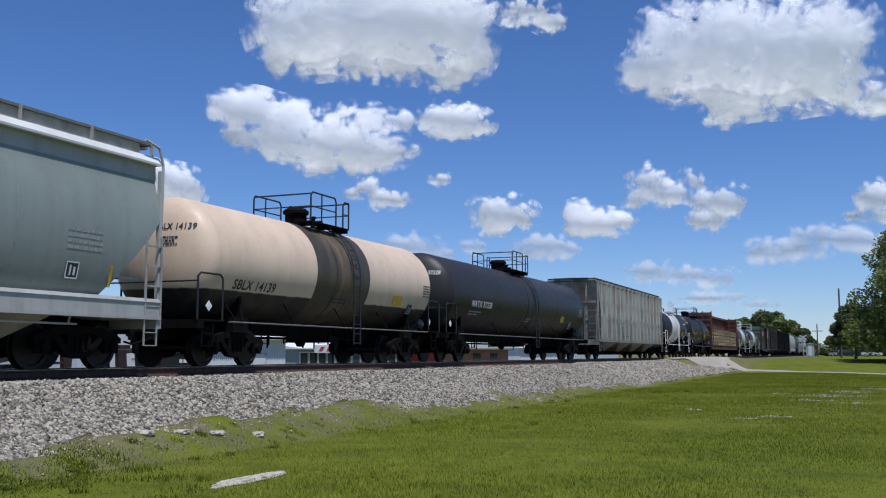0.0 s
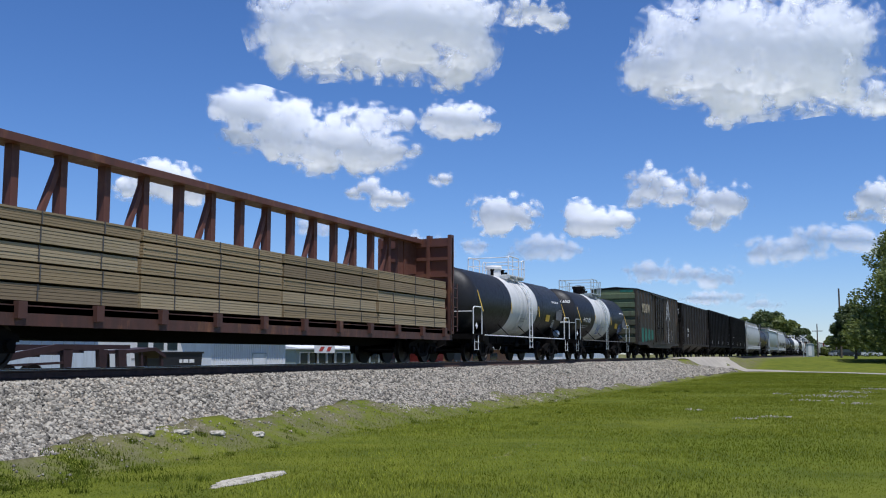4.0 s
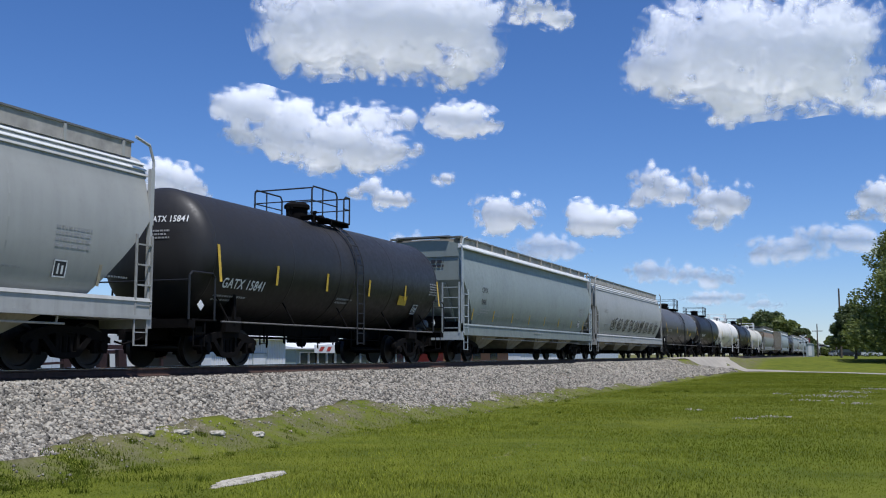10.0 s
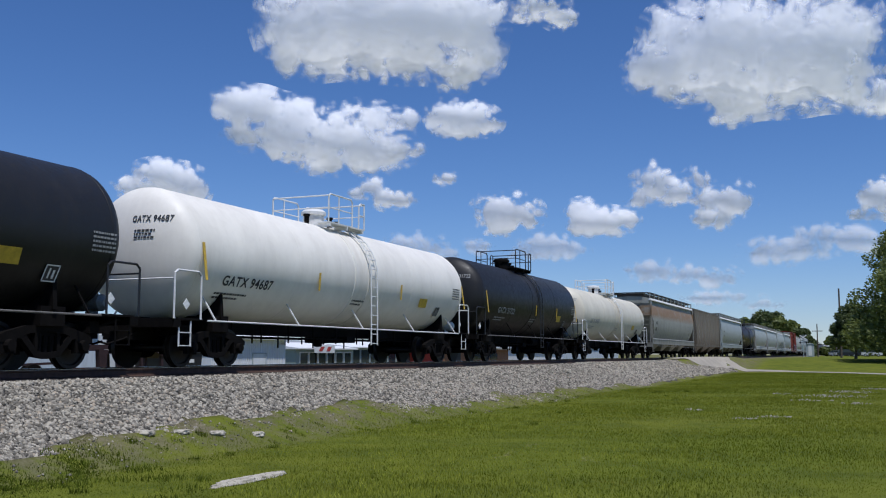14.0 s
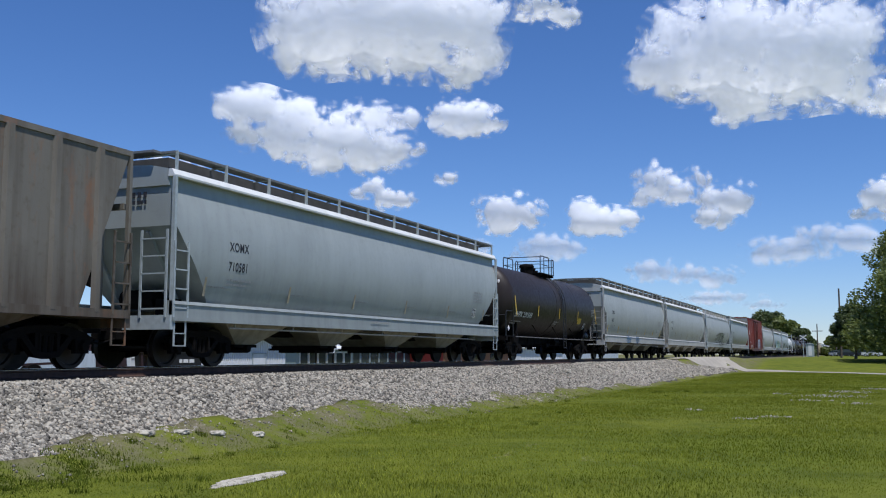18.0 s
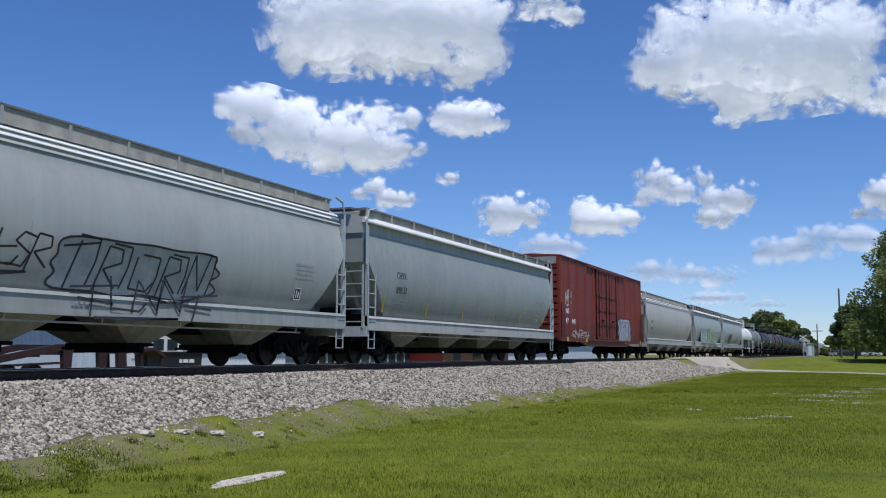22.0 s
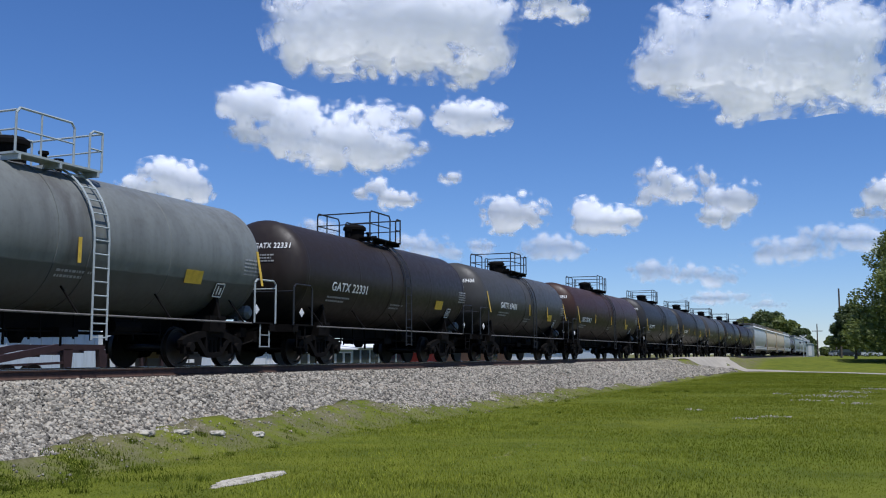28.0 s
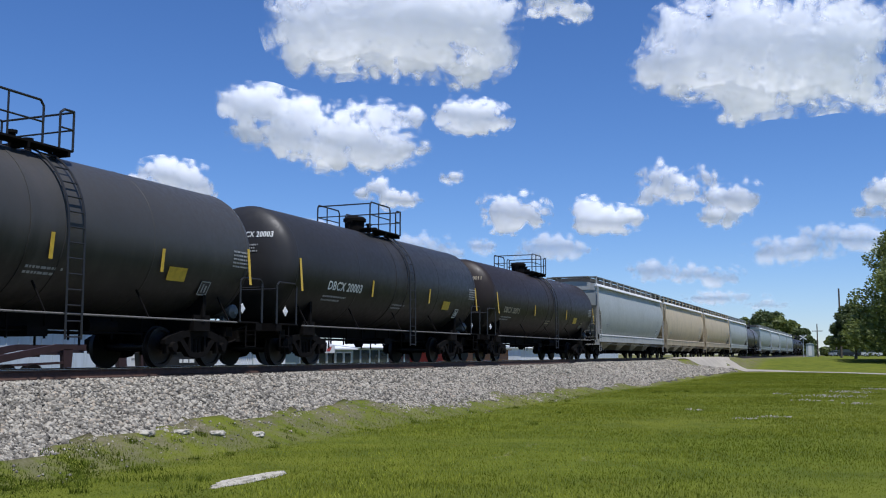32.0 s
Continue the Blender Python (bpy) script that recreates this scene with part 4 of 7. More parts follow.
def boxcar(near, far, height, body_mat, end_mat, roof_mat, door_mat, label, posts=14, door=(0.02, 3.0), end_ribs=9):
    """A boxcar with outside posts and a pair of doors. door: its middle and width along the flank."""
    half = (far - near) / 2
    car = thing("boxcar", label, "boxcar", "cars of the freight train")
    eave = height - 0.16
    body = Mesh().box(-1.50, 1.50, -half + 0.06, half - 0.06, 1.0, eave)
    part("body", body, body_mat, car)
    roof = Mesh().prism([(-1.565, eave), (1.565, eave), (1.565, eave + 0.05), (0, height), (-1.565, eave + 0.05)], 1, -half, half)
    roof_part = part("roof", roof, roof_mat, car)
    ribs = Mesh()
    for k in range(16):
        y = -half + 0.5 + (2 * half - 1.0) * k / 15
        for s in (-1, 1):
            ribs.bar((s * 1.5, y, eave + 0.04), (0, y, height + 0.02), 0.08, 0.05)
    part("roof_seam", ribs, roof_mat, roof_part)
    dm, dw = door[0] * half, door[1] / 2
    post = Mesh().prism([(1.495, -0.08), (1.56, -0.045), (1.56, 0.045), (1.495, 0.08)], 2, 1.06, eave - 0.04).data("side_post", body_mat)
    for k in range(posts):
        y = -half + 0.12 + (2 * half - 0.24) * k / (posts - 1)
        if abs(y - dm) > dw + 0.12:
            part("side_post", post, None, car, "", pose(0, y, 0))
            part("side_post", post, None, car, "", pose(0, y, 0, 0, 0, 180))
    for s in (-1, 1):
        sill = Mesh().prism([(-half, 1.1), (half, 1.1), (half, 0.92), (half * 0.62, 0.92), (half * 0.5, 0.72), (-half * 0.5, 0.72), (-half * 0.62, 0.92), (-half, 0.92)], 0, min(s * 1.42, s * 1.57), max(s * 1.42, s * 1.57))
        part("side_sill", sill, body_mat, car)
        for side in (-1, 1):
            y0, y1 = (dm - dw, dm - 0.02) if side < 0 else (dm + 0.02, dm + dw)
            d = Mesh().box(min(s * 1.49, s * 1.545), max(s * 1.49, s * 1.545), y0, y1, 1.12, eave - 0.1)
            leaf = part("door", d, door_mat, car, "plug door with locking bars")
            for z in (1.12, 1.9, 2.7, 3.5, eave - 0.2):
                part("door_rib", Mesh().box(min(s * 1.5, s * 1.585), max(s * 1.5, s * 1.585), y0, y1, z, z + 0.08), door_mat, leaf)
            for y in (y0, (y0 + y1) / 2 - 0.04, y1 - 0.08):
                part("door_stile", Mesh().box(min(s * 1.5, s * 1.58), max(s * 1.5, s * 1.58), y, y + 0.08, 1.12, eave - 0.1), door_mat, leaf)
            rods = Mesh()
            for y in (y0 + 0.35, y1 - 0.35):
                rods.rod((s * 1.61, y, 1.2), (s * 1.61, y, eave - 0.2), 0.025, 6)
            rods.box(min(s * 1.6, s * 1.64), max(s * 1.6, s * 1.64), (y0 + y1) / 2 - 0.25, (y0 + y1) / 2 + 0.25, 2.1, 2.2)
            part("locking_rod", rods, STEEL_DARK, leaf)
        part("door_track", Mesh().box(min(s * 1.5, s * 1.64), max(s * 1.5, s * 1.64), dm - dw * 1.9, dm + dw * 1.9, 1.0, 1.09).box(min(s * 1.5, s * 1.62), max(s * 1.5, s * 1.62), dm - dw * 1.9, dm + dw * 1.9, eave - 0.12, eave - 0.03), body_mat, car)
    for s in (-1, 1):
        n = end_ribs
        deep = (eave - 1.65) / (n - 1) * (0.34 if n < 8 else 0.46)
        for k in range(n):
            z = 1.2 + (eave - 1.65) * k / (n - 1)
            rib = Mesh().prism([(-s * 0.10, z - deep), (s * 0.06, z - deep * 0.75), (s * 0.06, z + deep * 0.75), (-s * 0.10, z + deep)], 0, -1.40, 1.40)
            part("end_rib", rib, end_mat, car, "", pose(0, s * (half + 0.03), 0))
        part("end_panel", Mesh().box(-1.45, 1.45, min(s * (half - 0.07), s * (half - 0.03)), max(s * (half - 0.07), s * (half - 0.03)), 1.0, eave), end_mat, car)
        for x in (-1.44, 1.44):
            part("corner_post", Mesh().box(x - 0.06, x + 0.06, s * half - 0.06, s * half + 0.04, 0.95, eave), body_mat, car)
        ladder(car, body_mat, on_side(1.54, s * half + (0.05 if s < 0 else -0.5), 1.1), 0.42, 1.7, 5)
        part("stirrup", Mesh().bar((1.5, s * (half - 0.1), 0.95), (1.5, s * (half - 0.1), 0.45), 0.04).bar((1.5, s * (half - 0.5), 0.95), (1.5, s * (half - 0.5), 0.45), 0.04).bar((1.5, s * (half - 0.1), 0.46), (1.5, s * (half - 0.5), 0.46), 0.05), STEEL_DARK, car)
    part("end_deck", Mesh().box(-1.2, 1.2, -half - 0.35, -half, 0.98, 1.04), STEEL_DARK, car)
    part("centre_sill", Mesh().box(-0.25, 0.25, -half, half, 0.75, 1.0), STEEL_DARK, car)
    running_gear(car, half, 1.7, half + 0.75)
    return car, half, eave


def lumber_car(near, far, height, steel, label):
    half = (far - near) / 2
    car = thing("centre_beam_flatcar", label, "flatcar", "cars of the freight train")
    d = Mesh().box(-1.4, 1.4, -half, half, 1.0, 1.12)
    for s in (-1, 1):
        d.box(min(s * 1.25, s * 1.4), max(s * 1.25, s * 1.4), -half, half, 0.78, 1.14)
    part("deck", d, steel, car)
    part("centre_sill", Mesh().prism([(-half, 1.0), (half, 1.0), (half, 0.8), (half * 0.6, 0.55), (-half * 0.6, 0.55), (-half, 0.8)], 0, -0.3, 0.3), STEEL_DARK, car)
    for s in (-1, 1):
        y = s * (half - 0.1)
        b = Mesh().box(-1.45, 1.45, y - 0.05, y + 0.05, 1.1, height - 0.1)
        part("bulkhead", b, steel, car, "brown steel bulkhead")
        r = Mesh()
        for z in (1.3, 1.9, 2.5, 3.1, 3.7, 4.2):
            r.box(-1.42, 1.42, y - 0.14, y + 0.14, z - 0.06, z + 0.06)
        for x in (-1.45, -0.5, 0.5, 1.33):
            r.box(x, x + 0.12, y - 0.15, y + 0.15, 1.0, height)
        part("bulkhead_rib", r, steel, car)
        ladder(car, steel, on_side(1.5, y - 0.2, 1.1), 0.42, 1.7, 5)
        fl = Mesh().prism([(y, 3.2), (y, height), (y - s * 1.6, height - 0.25), (y - s * 1.6, 3.0)], 0, -0.06, 0.06)
        part("gusset", fl, steel, car)
    part("top_chord", Mesh().box(-0.3, 0.3, -half, half, height - 0.28, height - 0.12), steel, car)
    n = 17
    for k in range(n):
        y = -half + 1.2 + (2 * half - 2.4) * k / (n - 1)
        part("centre_post", Mesh().box(-0.10, 0.10, -0.09, 0.09, 1.1, height - 0.25), steel, car, "", pose(0, y, 0))
        if k % 2 == 0 and k < n - 1:
            y2 = y + (2 * half - 2.4) / (n - 1)
            part("diagonal", Mesh().bar((0, 0, 1.2), (0, y2 - y, height - 0.3), 0.12), steel, car, "", pose(0, y, 0))
    wood = []
    for k, c in enumerate(((0.36, 0.27, 0.145), (0.43, 0.34, 0.20), (0.29, 0.215, 0.12))):
        m = Nodes("sawn_yellow_pine", 0.8)
        g = m.noise(2.0, 6, 0.6, (1.0, 0.3, 8.0))
        c1 = m.mix(m.random(), c, scaled(c, 0.72))
        m.bump(g, 0.4, 0.01)
        wood.append(m.done(m.mix(m.ramp(g, 0.35, 0.7, 0.0, 0.6), c1, scaled(c, 0.6))))
    strap = simple("steel_strapping", (0.12, 0.11, 0.10), 0.5, 0.5)
    stacks = 4
    run = (2 * half - 0.9) / stacks
    rng = random.Random(8)
    for i in range(stacks):
        y0 = -half + 0.45 + run * i
        for z, h in ((1.22, 0.30), (1.56, 0.32), (1.92, 0.30), (2.26, 0.30), (2.6, 0.24)):
            for s in (-1, 1):
                w = 1.36 + rng.uniform(-0.02, 0.03)
                m = Mesh()
                a, b = y0 + rng.uniform(0.02, 0.08), y0 + run - rng.uniform(0.02, 0.10)
                layers = 5
                for q in range(layers):
                    zz = z + h * q / layers
                    m.box(min(s * 0.14, s * (w - rng.uniform(0, 0.015))), max(s * 0.14, s * (w - rng.uniform(0, 0.015))), a, b, zz, zz + h / layers - 0.008)
                bundle = part("lumber_bundle", m, wood[rng.randrange(3)], car, "strapped bundle of sawn yellow boards")
                st = Mesh()
                for q in (0.2, 0.5, 0.8):
                    y = a + (b - a) * q
                    st.box(min(s * w, s * (w + 0.012)), max(s * w, s * (w + 0.012)), y - 0.015, y + 0.015, z, z + h)
                part("strap", st, strap, bundle)
    for k in range(12):
        y = -half + 0.8 + (2 * half - 1.6) * k / 11
        part("stake_pocket", Mesh().box(1.38, 1.5, y - 0.1, y + 0.1, 0.9, 1.2), steel, car)
    running_gear(car, half, 1.9, half + 0.75)
    return car, half


# ---- the train, car by car ----
TRAIN = []   # (thing, place along the train)
STACK = random.Random(3)

PAINT = {
    "pale": paint("pale_grey_hopper_paint", (0.370, 0.385, 0.355), amount=0.25, rough=0.42, shine=0.45),
    "warm": paint("warm_pale_grey_hopper_paint", (0.370, 0.370, 0.335), amount=0.2, rough=0.42, shine=0.45),
    "green": paint("greenish_grey_hopper_paint", (0.260, 0.290, 0.262), amount=0.28, rough=0.42, shine=0.45),
    "blue": paint("bluish_grey_hopper_paint", (0.345, 0.372, 0.355), amount=0.25, rough=0.42, shine=0.45),
    "grey": paint("mid_grey_hopper_paint", (0.280, 0.300, 0.277), amount=0.3, rough=0.42, shine=0.45),
    "cream": paint("cream_grey_hopper_paint", (0.410, 0.405, 0.355), amount=0.2, rough=0.42, shine=0.45),
    "tan": paint("tan_hopper_paint", (0.52, 0.43, 0.28), amount=0.45),
    "rusty": paint("rust_stained_grey_paint", (0.33, 0.33, 0.285), amount=0.5, rust=1.0, rust_band=(2.75, 3.85)),
    "mottled": paint("weathered_whitish_paint", (0.36, 0.37, 0.32), (0.055, 0.058, 0.052), amount=0.6, rust=0.9, smudge=0.8, dents=0.03),
    "brownish": paint("brown_streaked_grey_paint", (0.19, 0.172, 0.138), (0.06, 0.042, 0.026), amount=1.0, rust=0.35),
    "black": paint("faded_black_paint", (0.014, 0.0115, 0.0095), (0.034, 0.026, 0.019), amount=0.6, rough=0.6, shine=0.2, smudge=0.3),
    # lighter smudges: dust, with patches of sheen painted in
    "coal": paint("dusty_sheen_black_paint", (0.0052, 0.0054, 0.0058), (0.0095, 0.009, 0.0085), amount=0.6, rough=0.75, shine=0.08, smudge=0.35),
    "brown_box": paint("grimy_brown_boxcar_paint", (0.050, 0.041, 0.029), (0.022, 0.018, 0.014), amount=1.0, rust=0.35),
    "green_end": paint("dirty_green_paint", (0.13, 0.165, 0.085), (0.075, 0.062, 0.045), amount=1.0, low=2.4),
    "red_box": paint("faded_red_boxcar_paint", (0.20, 0.034, 0.022), (0.055, 0.02, 0.016), amount=0.8, rust=0.15),
    "white_sill": paint("white_sill_paint", (0.43, 0.43, 0.40), (0.10, 0.085, 0.065), amount=0.5, low=0.2),
    "brown_steel": paint("reddish_brown_flatcar_paint", (0.13, 0.055, 0.038), (0.045, 0.03, 0.025), amount=0.8, rust=0.5),
}
FADED_PANEL = simple("faded_data_panel", (0.13, 0.13, 0.13), 0.7, 0.0, 0.5, 6.0)
TEAL = simple("teal_patch_paint", (0.025, 0.15, 0.105), 0.6, 0.0, 0.4, 3.0)


def join_train(car, near, far):
    TRAIN.append((car, (near + far) / 2))


def add_tank(near, far, top, mat, trim, label, words="", ink=None, stripes=0, **marks):
    opts = {k: marks.pop(k) for k in ("deck_len", "dome") if k in marks}
    near, far = near + 0.15, far + 0.65
    car, r, zc, half = tank_car(near, far, top, mat, trim, label, STACK, **opts)
    tank_marks(car, r, zc, half, STACK, words, ink, stripes, **marks)
    wrap_on_side(car, lambda z: tank_flank(r, zc, z)[0] - 0.010, 0.008)
    join_train(car, near, far)
    return car, r, zc, half


def flank(z):
    """The bulge of a round hopper's flank at a height: x and lean."""
    pts = [(1.365, 1.5), (1.475, 1.8), (1.555, 2.2), (1.59, 2.6), (1.582, 3.0), (1.53, 3.35), (1.45, 3.66)]
    for (xa, za), (xb, zb) in zip(pts, pts[1:]):
        if za <= z <= zb:
            return xa + (xb - xa) * (z - za) / (zb - za) + 0.007, math.degrees(math.atan2(xa - xb, zb - za))
    return 1.6, 0.0


def add_round(near, far, paint_key, sill_key, trim, board, label, words=(), ink=None, stripes=6, stripe_mat=None, y0=2.0, size=0.29, words_z=2.72, **opts):
    car, half = round_hopper(near, far, PAINT[paint_key], PAINT[sill_key], trim, board, label, **opts)
    ink = ink or BLACK_MARK

    def at(y, z):
        x, lean = flank(z)
        return on_side(x, y, z, lean)
    for k, w in enumerate(words):
        if w:
            lettering(w, size, ink, car, at(-half + y0, words_z - 0.45 * k), 0.82)
    bars([(1.0, 0.05, 0.05), (0.8, 0.05, 0.05)], GREY_MARK, car, at(-half + y0, words_z - 0.72), STACK)
    for k in range(stripes):
        y = -half + 1.2 + (2 * half - 2.6) * k / max(1, stripes - 1)
        plate(car, at(y, 1.98), 0.07, 0.42, stripe_mat or YELLOW, "reflective_stripe")
        bars([(0.7, 0.04, 0.04)], GREY_MARK, car, at(y + 0.12, 1.80), STACK)
    bars([(0.9, 0.06, 0.05)] * 4, GREY_MARK, car, at(half - 2.6, 2.6), STACK)
    plate(car, at(half - 2.55, 1.98), 0.32, 0.32, BLACK_MARK, "data_panel", "", WHITE_MARK)
    bars([(1.2, 0.05, 0.04)], GREY_MARK, car, on_side(1.625, -half * 0.1, 1.25), STACK)
    bars([(0.5, 0.12, 0.06), (0.5, 0.09, 0.05)], ink, car, on_end(0.3, -half - 0.005 + 0.04, 3.75), STACK)
    wrap_on_side(car, lambda z: flank(z)[0] - 0.007, 0.005)
    join_train(car, near, far)
    return car, half, at


def add_ribbed(near, far, height, paint_key, label, words=(), ink=None, words_y=2.2, words_z=2.3, trim=None, plates=0, **opts):
    car, half = ribbed_hopper(near, far, height, PAINT[paint_key], trim or PAINT[paint_key], label, **opts)
    for k, w in enumerate(words):
        lettering(w, 0.34, ink or WHITE_MARK, car, on_side(1.518, -half + words_y, words_z - 0.48 * k))
        lettering(w, 0.2, ink or WHITE_MARK, car, on_end(0.80, -half + 0.02, height - 0.55 - 0.24 * k), 1.0, 0.55)
    for k in range(plates):
        pitch = (2 * half - 1.8) / (opts["ribs"] - 1)
        y = -half + 0.9 + pitch * (int((0.7 + (2 * half - 3.0) * k / max(1, plates - 1)) / pitch) + 0.2)
        plate(car, on_side(1.518, y, 1.75), 0.10, 0.5, YELLOW, "reflective_stripe")
        bars([(0.5, 0.06, 0.04)] * 3, GREY_MARK, car, on_side(1.518, y + 0.3, 1.6), STACK)
    join_train(car, near, far)
    return car, half


BLK = (0.019, 0.019, 0.020)
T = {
    # black, charcoal, ash, brown, umber: the soft dark belly paints in underside shade
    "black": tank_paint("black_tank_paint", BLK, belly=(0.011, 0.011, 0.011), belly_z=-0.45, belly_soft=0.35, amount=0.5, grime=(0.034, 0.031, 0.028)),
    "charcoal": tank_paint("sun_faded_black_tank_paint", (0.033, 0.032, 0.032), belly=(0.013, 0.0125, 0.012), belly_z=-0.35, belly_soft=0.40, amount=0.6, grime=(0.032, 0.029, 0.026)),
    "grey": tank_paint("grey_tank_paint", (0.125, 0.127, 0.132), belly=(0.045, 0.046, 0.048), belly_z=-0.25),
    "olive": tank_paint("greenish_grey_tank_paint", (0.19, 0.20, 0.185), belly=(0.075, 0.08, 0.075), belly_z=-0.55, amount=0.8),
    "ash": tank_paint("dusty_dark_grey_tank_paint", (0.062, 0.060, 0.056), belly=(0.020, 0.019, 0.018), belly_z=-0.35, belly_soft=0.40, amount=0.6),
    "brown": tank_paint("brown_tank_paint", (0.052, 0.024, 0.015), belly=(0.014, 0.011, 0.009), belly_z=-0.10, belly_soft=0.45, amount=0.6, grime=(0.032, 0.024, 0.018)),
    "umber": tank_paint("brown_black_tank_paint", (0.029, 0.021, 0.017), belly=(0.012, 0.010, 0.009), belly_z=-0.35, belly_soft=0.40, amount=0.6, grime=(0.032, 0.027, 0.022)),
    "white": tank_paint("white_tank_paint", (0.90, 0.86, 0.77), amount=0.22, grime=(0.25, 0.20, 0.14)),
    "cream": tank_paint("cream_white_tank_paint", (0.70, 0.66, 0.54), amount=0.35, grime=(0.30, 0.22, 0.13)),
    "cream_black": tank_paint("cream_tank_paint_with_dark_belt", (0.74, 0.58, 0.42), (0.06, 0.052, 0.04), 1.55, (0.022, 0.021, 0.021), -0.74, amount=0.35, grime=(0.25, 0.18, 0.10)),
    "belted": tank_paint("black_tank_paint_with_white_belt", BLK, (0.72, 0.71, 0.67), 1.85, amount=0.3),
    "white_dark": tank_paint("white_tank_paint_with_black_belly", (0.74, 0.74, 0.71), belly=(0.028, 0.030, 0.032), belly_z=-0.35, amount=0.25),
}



def lading_panel(car, r, zc, y):
    """The name of the lading on a tank's shoulder, over a grey panel."""
    def at(y, z):
        x, lean = tank_flank(r, zc, z)
        return on_side(x, y, z, lean)
    lettering("PHOSPHORIC ACID", 0.12, WHITE_MARK, car, at(y, 2.76), 1.0, 1.08)
    plate(car, at(y + 0.55, 2.36), 0.95, 0.44, FADED_PANEL, "data_panel", "faded grey data panel")


def build_train():
    gr, bk, wh = GREY_RAIL, BLACK_RAIL, WHITE_RAIL
    pale_sill = PAINT["white_sill"]
    add_round(2.2, 21.8, "green", "white_sill", pale_sill, GRATING, "greenish grey covered hopper with a pale side sill", chord=False, open_walk=False)
    add_tank(23.2, 36.0, 3.95, T["cream_black"], bk, "cream tank car with a dark belt, black belly and black railing", "SBLX 14139", BLACK_MARK, off=1.4, words_z=1.91, wide=1.8)
    add_tank(37.4, 56.5, 3.98, T["charcoal"], bk, "faded black tank car with a black railing", "NATX 37228", off=2.5, words_z=2.18, wide=2.2)
    car, half = add_ribbed(59.3, 78.8, 4.38, "mottled", "whitish ribbed covered hopper with rust streaks and black scrawl", ribs=16, bays=4, walk_z=4.52, board=BLACK_RAIL, trim=PAINT["mottled"])
    spray(car, on_side(1.516, -half + 5.0, 1.40), 4.4, 1.1, (0.07, 0.06, 0.08), STACK, 6, 0.025)
    car, r, zc, half = add_tank(80.55, 91.65, 3.70, T["belted"], wh, "black tank car with a broad white belt and white railing", stripes=0, dome=1)
    lading_panel(car, r, zc, 3.5)
    add_tank(93.7, 104.55, 3.76, T["black"], bk, "black tank car with yellow stripes", "CTLX 31001", GOLD_MARK, 5)
    car, half = lumber_car(106.8, 129.3, 4.55, PAINT["brown_steel"], "reddish brown centre-beam flatcar stacked with yellow lumber")
    join_train(car, 106.8, 129.3)
    car, r, zc, half = add_tank(131.25, 143.95, 3.70, T["belted"], wh, "black tank car with a white belt and white railing", stripes=4, dome=1)
    lading_panel(car, r, zc, 4.3)
    car, r, zc, half = add_tank(145.95, 158.15, 3.72, T["belted"], gr, "black tank car with a white belt and blue scrawl", "WAGX 6062", None, 4, off=2.1, words_z=2.1, wide=1.5)
    spray(car, on_side(r + 0.01, -half * 0.36, zc - 0.95, -20), 0.8, 0.5, (0.03, 0.10, 0.35), STACK, 4, 0.03)
    spray(car, on_side(r + 0.01, half * 0.55, zc - 0.75, -14), 0.9, 0.5, (0.03, 0.10, 0.35), STACK, 4, 0.03)
    lading_panel(car, r, zc, 4.4)
    # brown boxcar with a green end
    car, half, eave = boxcar(161.1, 177.0, 4.70, PAINT["brown_box"], PAINT["green_end"], PAINT["coal"], PAINT["brown_box"], "grimy brown boxcar with a green ribbed end and teal patches", 15, (0.0, 3.0), 6)
    lettering("MD&W", 0.85, GOLD_MARK, car, on_side(1.562, -half + 1.5, 3.35), 0.95)
    for k in range(4):
        plate(car, on_side(1.503, -half + 1.36 + 1.12 * k, 2.05 - 0.03 * k), 0.92, 0.95 - 0.1 * k, TEAL, "paint_patch", "teal patch where old lettering was painted out")
    plate(car, on_end(0.45, -half - 0.10, 4.50), 0.85, 0.17, TEAL, "paint_patch")
    arrow = Mesh()
    for k in range(3):
        for s in (-1, 1):
            arrow.bar((0, 1.5 - 0.42 * k, 0.004), (s * (0.50 + 0.18 * k), 0.92 - 0.42 * k, 0.004), 0.19, 0.006)
    arrow.box(-0.09, 0.09, -1.6, 0.4, 0, 0.006)
    part("emblem", arrow, GREY_MARK, car, "faded grey tree-shaped emblem", on_side(1.562, half * 0.42, 2.75))
    spray(car, on_side(1.506, half * 0.34, 1.15), 2.6, 1.0, (0.24, 0.23, 0.21), STACK, 5, 0.05)
    join_train(car, 161.1, 177.0)
    add_ribbed(179.1, 194.5, 4.48, "black", "black ribbed covered hopper with white lettering", ("TCMX", "96217"), ribs=10, bays=3, words_y=2.6, plates=0, end_cut=1.7)
    add_ribbed(195.8, 211.9, 4.53, "coal", "dusty black hopper with a scalloped roof edge", ribs=13, bays=3, roof_bumps=True, plates=4)
    add_ribbed(213.4, 229.3, 4.53, "coal", "dusty black hopper with white lettering and a scalloped roof edge", ("CCX", "701"), ribs=13, bays=3, roof_bumps=True, plates=4, words_y=2.25)
    add_round(230.8, 249.5, "warm", "white_sill", pale_sill, GRATING, "pale grey covered hopper with a white side sill", ("ACFX", "36710"), stripes=7, stripe_mat=GOLD_MARK)
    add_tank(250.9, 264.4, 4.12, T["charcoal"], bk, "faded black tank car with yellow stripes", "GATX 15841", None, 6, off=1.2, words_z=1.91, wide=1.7)
